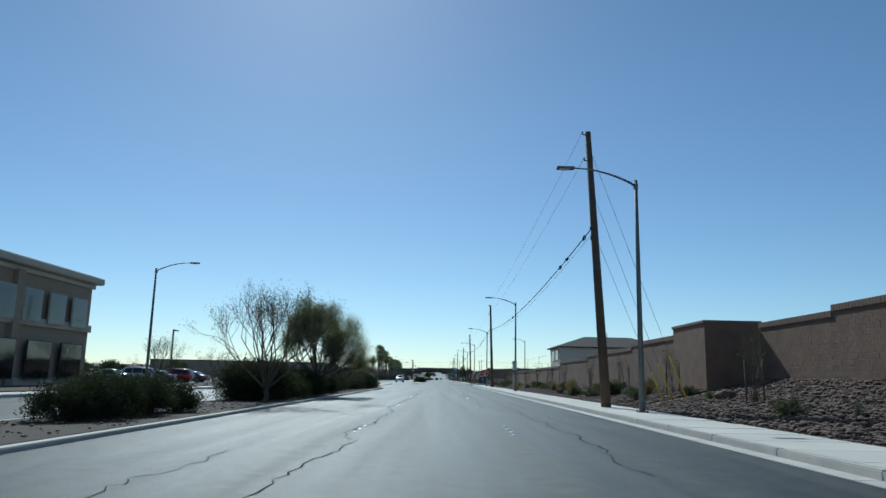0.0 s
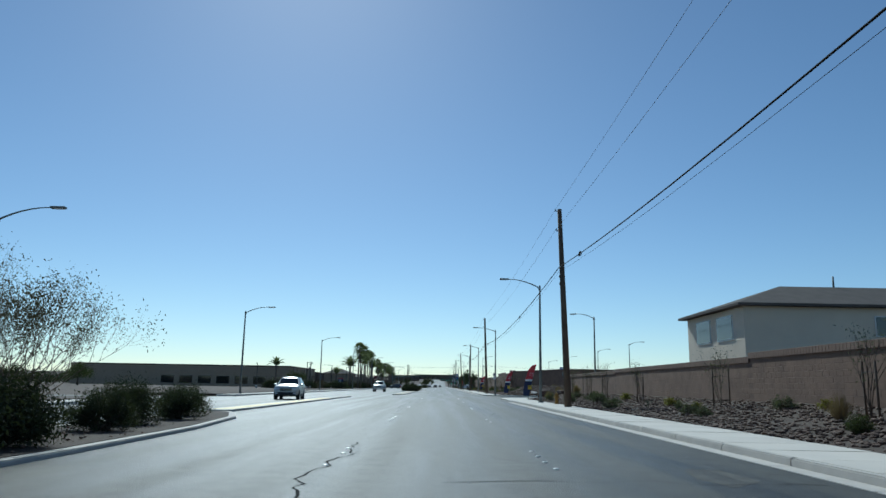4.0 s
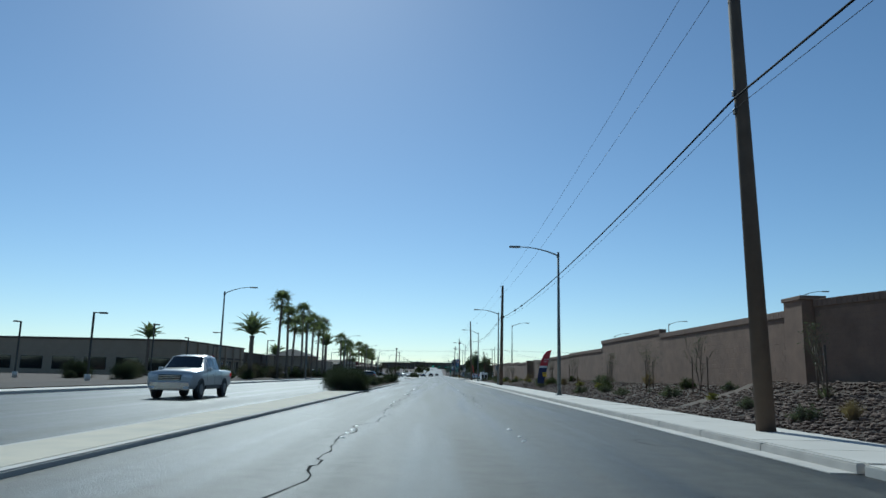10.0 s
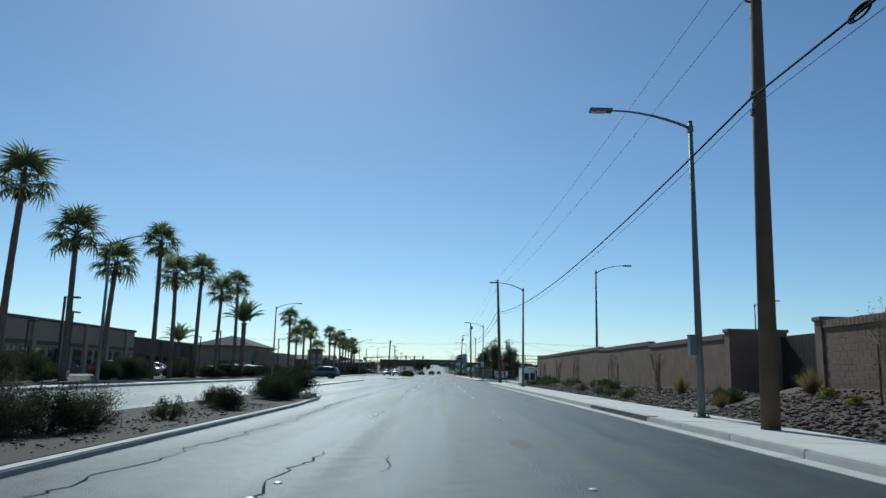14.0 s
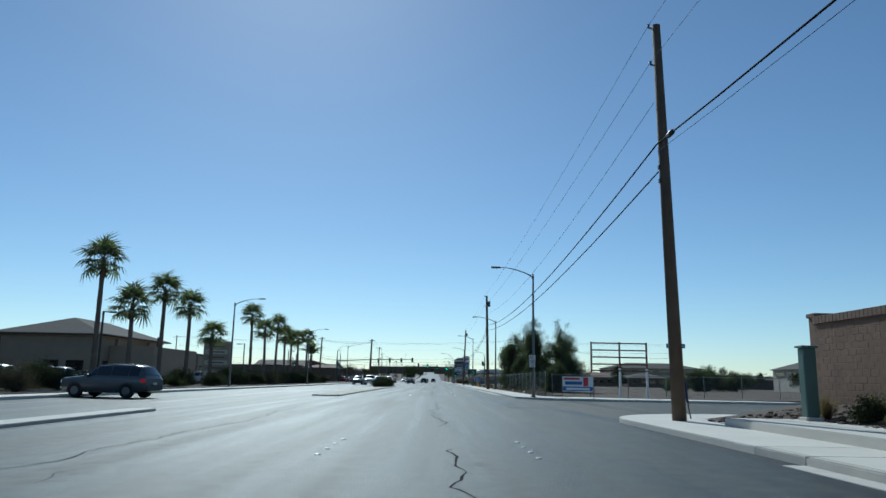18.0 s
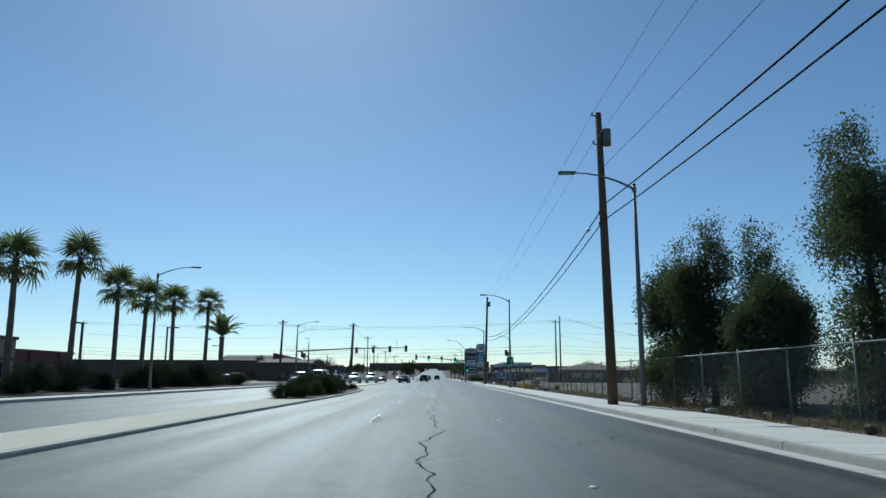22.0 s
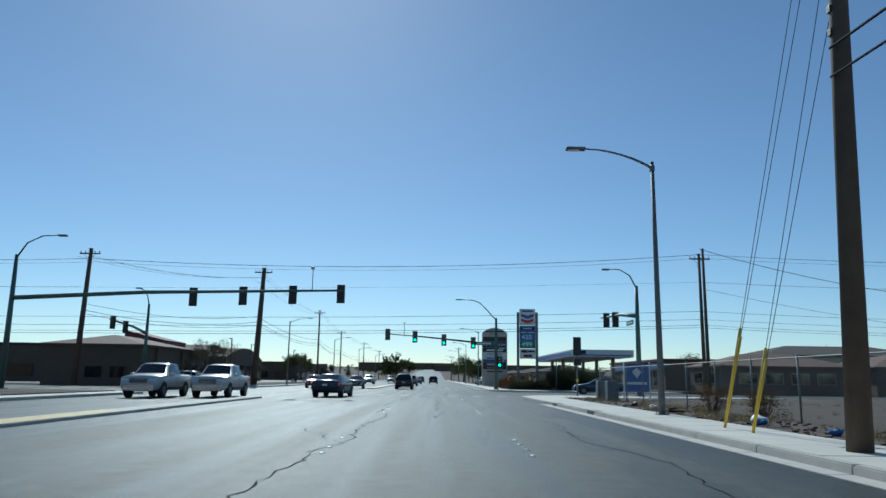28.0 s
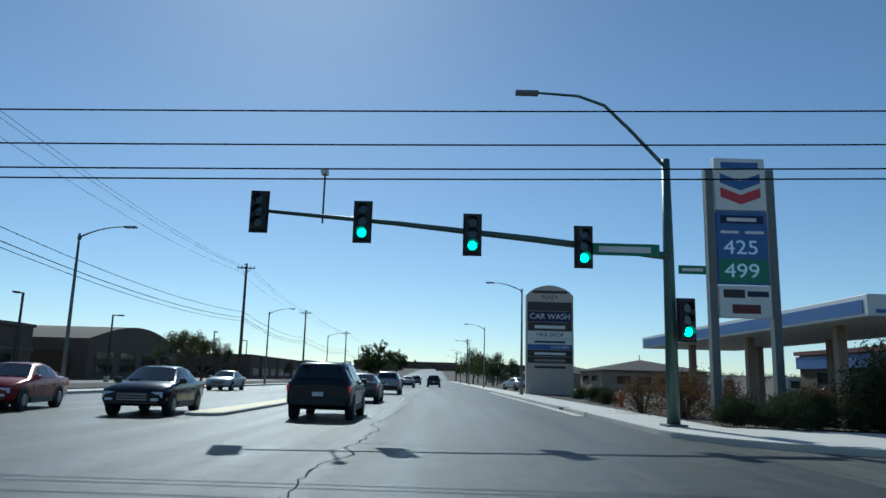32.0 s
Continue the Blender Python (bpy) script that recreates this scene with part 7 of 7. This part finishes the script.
# dark leasing sign on the strip beside the shops
ls = thing("leasing_sign", (-24.4, 229.5, 0.2), "dark navy leasing sign with a pink-red top band on two posts", "sign")
part("board", box(-0.6, 0.6, -0.04, 0.04, 0.35, 2.3, 0.01), "navy", ls)
part("top_band", box(-0.6, 0.6, -0.05, 0.05, 2.3, 2.5, 0.01), "red", ls, "pink-red top band")
for x in (-0.5, 0.5):
    part("post", box(x - 0.05, x + 0.05, 0.045, 0.14, 0, 2.4), "dark_steel", ls)
for z, w in ((2.1, 0.35), (1.9, 0.4), (1.72, 0.42), (1.55, 0.3), (0.55, 0.5)):
    part("text_bar", box(-0.5, -0.5 + 2 * w * 0.9, -0.05, -0.041, z, z + 0.07), "white", ls)
part("emblem", tube([(0.0, -0.05, 0.95), (0.05, -0.05, 1.2), (0.2, -0.05, 1.28), (0.35, -0.05, 1.2), (0.4, -0.05, 0.95)], 0.03, 5), "white", ls)

# ---- cars ----
SHAPES = {   # stations from nose to tail: y, floor z, belt z, half width, roof z (0: none), roof half width
    "suv": (4.75, 0.36, [(0.0, 0.42, 0.72, 0.78, 0, 0), (0.12, 0.34, 0.95, 0.9, 0, 0), (1.0, 0.3, 1.06, 0.95, 0, 0), (1.3, 0.3, 1.08, 0.95, 1.1, 0.84), (2.0, 0.28, 1.1, 0.95, 1.64, 0.68),
                        (2.8, 0.28, 1.1, 0.95, 1.7, 0.69), (3.8, 0.28, 1.1, 0.95, 1.68, 0.68), (4.35, 0.3, 1.1, 0.94, 1.6, 0.65), (4.65, 0.36, 1.08, 0.92, 1.12, 0.8), (4.75, 0.44, 0.95, 0.86, 0, 0)]),
    "sedan": (4.7, 0.33, [(0.0, 0.4, 0.6, 0.76, 0, 0), (0.12, 0.3, 0.76, 0.86, 0, 0), (1.1, 0.26, 0.92, 0.91, 0, 0), (1.4, 0.26, 0.95, 0.91, 0.97, 0.8), (2.2, 0.24, 0.96, 0.91, 1.4, 0.6),
                          (2.9, 0.24, 0.97, 0.91, 1.44, 0.6), (3.4, 0.24, 0.98, 0.91, 1.38, 0.6), (4.05, 0.26, 1.0, 0.9, 1.03, 0.74), (4.6, 0.32, 0.98, 0.86, 0, 0), (4.7, 0.42, 0.85, 0.8, 0, 0)]),
    "pickup": (5.6, 0.4, [(0.0, 0.5, 0.85, 0.82, 0, 0), (0.12, 0.42, 1.1, 0.96, 0, 0), (1.3, 0.42, 1.2, 1.0, 0, 0), (1.5, 0.42, 1.2, 1.0, 1.22, 0.88), (2.15, 0.42, 1.22, 1.0, 1.82, 0.72),
                          (2.9, 0.42, 1.22, 1.0, 1.88, 0.73), (3.6, 0.42, 1.22, 1.0, 1.84, 0.72), (3.75, 0.42, 1.22, 1.0, 1.24, 0.86), (5.5, 0.45, 1.2, 0.98, 0, 0), (5.6, 0.5, 1.1, 0.95, 0, 0)]),
}


def ring(st):
    y, zf, zb, w, zr, wr = st
    if not zr:
        zr, wr = zb + 0.03, w * 0.86
    return [(w * 0.9, y, zf), (w, y, zf + 0.18), (w, y, zb - 0.08), (w * 0.97, y, zb), (wr, y, zr - 0.02), (wr * 0.8, y, zr + 0.02), (0, y, zr + 0.035)]


def car(kind, paint, label, at, rz):
    """Nose at -y when rz is 0, so it comes towards a viewer who looks along +y."""
    L, wr, sts = SHAPES[kind]
    root = thing({"suv": "suv", "sedan": "sedan", "pickup": "pickup_truck"}[kind], at, label, "car", "cars on the road", rz)
    bm = bmesh.new()
    rows = []
    for s in sts:
        half = ring(s)
        pts = [(x, y - L / 2, z) for x, y, z in half] + [(-x, y - L / 2, z) for x, y, z in half[-2::-1]]
        rows.append([bm.verts.new(p) for p in pts])
    for a, b in zip(rows, rows[1:]):
        for i in range(len(a) - 1):
            bm.faces.new((a[i], a[i + 1], b[i + 1], b[i])).smooth = True
        bm.faces.new((a[-1], a[0], b[0], b[-1]))
    bm.faces.new(rows[0])
    bm.faces.new(rows[-1][::-1])
    bmesh.ops.recalc_face_normals(bm, faces=bm.faces)
    body = part("body", bm, paint, root)
    cab = [i for i, s in enumerate(sts) if s[4]]

    def lerp3(a, b, t):
        return [a[k] + (b[k] - a[k]) * t for k in range(3)]

    def glass(name, i, j, u0=0.08, u1=0.9, t0=0.04, t1=0.96):
        for sgn in (1, -1):
            b2 = bmesh.new()
            p0, p1 = ring(sts[i]), ring(sts[j])
            q = [lerp3(p0[3], p1[3], t0), lerp3(p0[3], p1[3], t1), lerp3(p0[4], p1[4], t1), lerp3(p0[4], p1[4], t0)]
            lo0, lo1, hi1, hi0 = q
            c = [lerp3(lo0, hi0, u0), lerp3(lo1, hi1, u0), lerp3(lo1, hi1, u1), lerp3(lo0, hi0, u1)]
            b2.faces.new([b2.verts.new((sgn * (x + 0.012), y - L / 2, z + 0.004)) for x, y, z in c])
            part(name, b2, "glass", root, "dark side window")
    for n in range(1, len(cab) - 2):
        glass("side_window", cab[n], cab[n + 1])
    glass("quarter_window", cab[0], cab[1], 0.1, 0.8, 0.45, 0.95)

    def screen(name, i, j):
        p0, p1 = ring(sts[i]), ring(sts[j])
        b2 = bmesh.new()
        a0, a1 = p0[4], p1[4]
        lo = [lerp3(a0, a1, 0.08), lerp3(a0, a1, 0.93)]
        d = -0.012 if i < j and j == cab[1] else 0.012
        cols = []
        for f in (0.95, 0.8, 0.0, -0.8, -0.95):
            k = {0.95: 4, 0.8: 5, 0.0: 6}[abs(f)]
            u, v = lerp3(p0[k], p1[k], 0.08), lerp3(p0[k], p1[k], 0.92)
            sg = -1 if f < 0 else 1
            sh = 0.93 if k == 4 else 1.0
            cols.append([b2.verts.new((sg * q[0] * sh, q[1] - L / 2 + d, q[2] + 0.022)) for q in (u, v)])
        for m, n in zip(cols, cols[1:]):
            b2.faces.new((m[0], m[1], n[1], n[0])).smooth = True
        part(name, b2, "glass", root, "dark windscreen glass")
    screen("windscreen", cab[0], cab[1])
    screen("rear_window", cab[-1], cab[-2])
    front, back = -L / 2, L / 2
    zb = sts[1][2]
    w = sts[1][3]
    for sx in (-1, 1):
        part("head_lamp", box(min(sx * w * 0.55, sx * w * 0.97), max(sx * w * 0.55, sx * w * 0.97), front + 0.02, front + 0.2, zb - 0.22, zb - 0.06, 0.03), "head", root, "clear head lamp")
        zt, wt = sts[-2][2], sts[-2][3]
        part("tail_lamp", box(min(sx * wt * 0.6, sx * wt * 1.012), max(sx * wt * 0.6, sx * wt * 1.012), back - 0.34, back - 0.03, zt - 0.27, zt - 0.07, 0.03), "tail", root, "red tail lamp")
        part("mirror", box(min(sx * (w + 0.02), sx * (w + 0.22)), max(sx * (w + 0.02), sx * (w + 0.22)), front + L * 0.31, front + L * 0.35, sts[3][2] - 0.02, sts[3][2] + 0.14, 0.03), paint, root)
    part("grille", box(-w * 0.5, w * 0.5, front - 0.01, front + 0.08, zb - 0.32, zb - 0.08, 0.02), "black", root, "black grille")
    part("front_bumper", box(-w * 0.85, w * 0.85, front - 0.02, front + 0.12, 0.36, zb - 0.36, 0.04), "black" if kind != "pickup" else "chrome", root)
    part("rear_bumper", box(-w * 0.9, w * 0.9, back - 0.12, back + 0.04, 0.42, 0.66, 0.04), "black" if kind != "pickup" else "chrome", root)
    part("plate_bar", box(-0.16, 0.16, back - 0.02, back + 0.05, 0.7, 0.82), "white", root)
    side, belt = sts[4][3], sts[4][2]
    trim = not label.startswith("parked")
    for sx in (-1, 1):
        part("sill", box(min(sx * side * 0.93, sx * (side + 0.012)), max(sx * side * 0.93, sx * (side + 0.012)), front + L * 0.3, back - L * 0.32, sts[4][1] - 0.02, sts[4][1] + 0.17, 0.02), "black", root, "dark lower sill")
        if not trim:
            continue
        for yy in (front + L * 0.33, front + L * 0.52, back - L * 0.3):
            part("door_seam", box(min(sx * side, sx * (side + 0.004)), max(sx * side, sx * (side + 0.004)), yy - 0.006, yy + 0.006, sts[4][1] + 0.2, belt - 0.05), "black", root)
        for yy in (front + L * 0.47, front + L * 0.65):
            part("door_handle", box(min(sx * side, sx * (side + 0.035)), max(sx * side, sx * (side + 0.035)), yy, yy + 0.18, belt - 0.22, belt - 0.185, 0.008), paint, root)
        if kind == "suv":
            part("roof_rail", tube([(sx * 0.6, front + 2.1, 1.67), (sx * 0.62, front + 2.25, 1.745), (sx * 0.62, back - 0.95, 1.735), (sx * 0.6, back - 0.8, 1.66)], 0.02, 6), "dark_steel", root)
        part("fog_lamp", box(min(sx * w * 0.62, sx * w * 0.86), max(sx * w * 0.62, sx * w * 0.86), front - 0.03, front + 0.03, 0.45, 0.53, 0.01), "head", root)
    if trim:
        for k in range(3):
            part("grille_bar", box(-w * 0.48, w * 0.48, front - 0.022, front - 0.008, zb - 0.29 + 0.075 * k, zb - 0.27 + 0.075 * k), "chrome", root, "bright grille bar")
        part("tailgate_seam", box(-w * 0.75, w * 0.75, back - 0.004, back + 0.006, 0.84, 0.85), "black", root)
    for sx in (-1, 1):
        for y in (front + L * 0.19, back - L * 0.21):
            b2 = bmesh.new()
            w0 = sts[3][3]
            x0 = sx * (w0 - 0.006)
            bmesh.ops.create_cone(b2, cap_ends=True, segments=20, radius1=wr, radius2=wr, depth=0.24, matrix=Matrix.Translation((x0 - sx * 0.1, y, wr)) @ Matrix.Rotation(radians(90), 4, "Y"))
            wheel = part("wheel", b2, "tyre", root, "black tyre")
            # black ring laid on the uncut body, standing in for the wheel well's shade
            ab = bmesh.new()
            arc = [radians(-12 + 12 * i) for i in range(18)]
            for p, q in zip(arc, arc[1:]):
                xo = sx * (w0 + 0.007)
                ab.faces.new([ab.verts.new((xo, y + r0 * math.cos(t), wr + r0 * math.sin(t))) for r0, t in ((wr * 0.9, p), (wr * 1.2, p), (wr * 1.2, q), (wr * 0.9, q))])
                ab.faces.new([ab.verts.new((xx, y + wr * 1.2 * math.cos(t), wr + wr * 1.2 * math.sin(t))) for xx, t in ((xo, p), (xo - sx * 0.12, p), (xo - sx * 0.12, q), (xo, q))])
            if not label.startswith("parked"):
                part("wheel_arch", ab, "black", root, "black ring painted as the wheel well's shade")
            b3 = bmesh.new()
            bmesh.ops.create_cone(b3, cap_ends=True, segments=14, radius1=wr * 0.62, radius2=wr * 0.55, depth=0.03, matrix=Matrix.Translation((x0 + sx * 0.03, y, wr)) @ Matrix.Rotation(radians(90), 4, "Y"))
            part("rim", b3, "rim", wheel)
    if kind == "pickup":
        part("bed_floor", box(-w * 0.8, w * 0.8, 1.0, back - 0.15, 1.215, 1.245), "black", root, "dark open truck bed")
    return root


CARS = [("suv", "paint_white", "silver-white SUV coming the other way", (-12.0, 110.9, 0), 4), ("pickup", "paint_grey", "dark grey pickup truck coming the other way", (-15.2, 126.5, 0), 2),
        ("pickup", "paint_white", "white pickup truck coming the other way", (-11.2, 186, 0), 0), ("suv", "paint_grey", "grey SUV turning across the road", (-17.0, 325, 0), 262),
        ("pickup", "paint_white", "white and dark pickup truck coming the other way", (-12.3, 427, 0), 0), ("sedan", "paint_silver", "silver sedan coming the other way", (-13.0, 445, 0), 4), ("suv", "paint_grey", "dark minivan coming the other way", (-15.2, 432, 0), 0),
        ("pickup", "paint_white", "white pickup truck waiting at the junction", (-12.6, 490, 0), 0), ("pickup", "paint_white", "white pickup truck in the outer lane", (-15.6, 488, 0), 0),
        ("suv", "paint_black", "black compact SUV seen from behind", (-3.35, 528.6, 0), 180), ("sedan", "paint_grey", "grey sedan seen from behind", (-3.7, 543, 0), 180), ("suv", "paint_silver", "silver SUV seen from behind", (-3.6, 562, 0), 180),
        ("sedan", "paint_black", "dark coupe-like SUV coming the other way", (-8.75, 528.2, 0), 4), ("sedan", "paint_blue", "dark sedan with red tail lamps in the turn lane", (-6.5, 493.8, 0), 175),
        ("sedan", "paint_blue", "dark blue sedan waiting in the cross street", (15.2, 513.5, 0), 265), ("sedan", "paint_red", "dark red sedan coming through the junction", (-13.5, 528.5, 0), 8),
        ("suv", "paint_white", "white SUV far down the road", (-12.4, 585, 0), 0), ("suv", "paint_black", "black SUV far down the road", (-0.2, 610, 0), 180), ("sedan", "paint_silver", "silver car far down the road", (-3.6, 600, 0), 180), ("suv", "paint_grey", "grey SUV far down the road", (-3.6, 640, 0), 180),
        ("sedan", "paint_white", "white car far down the road", (-15.8, 560, 0), 0), ("suv", "paint_silver", "silver SUV far down the road", (-12.4, 655, 0), 0)]
for c in CARS:
    car(*c)
PARKED = [("sedan", "paint_silver"), ("suv", "paint_white"), ("sedan", "paint_black"), ("suv", "paint_red"), ("sedan", "paint_blue")]
models = [car(k, p, f"parked {p.split('_')[1]} {'SUV' if k == 'suv' else k} in the parking lot", (-31.5, 58 + 5.6 * i, 0.02), 270) for i, (k, p) in enumerate(PARKED)]
for o in models:
    o["group"] = "parked cars"
spots = [(-31.5, 320 + 3.4 * k) for k in range(7)] + [(-33, 345 + 3.2 * k) for k in range(8)] + [(-36, 300 + 4 * k) for k in range(4)] + [(-31, 382 + 3.4 * k) for k in range(5)] + [(-31.5, 534 + 3.3 * k) for k in range(9)] + [(-34, 452 + 3.6 * k) for k in range(6)]
for k, (x, y) in enumerate(spots):
    copy_thing(models[(k * 3 + k // 4) % 5], pose(x, y, 0.02, 0, 0, 270 if k % 3 else 90))
pk = car("sedan", "paint_white", "white car parked by the plaza sign", (9.6, 590, 0.15), 200)
pk["group"] = "parked cars"
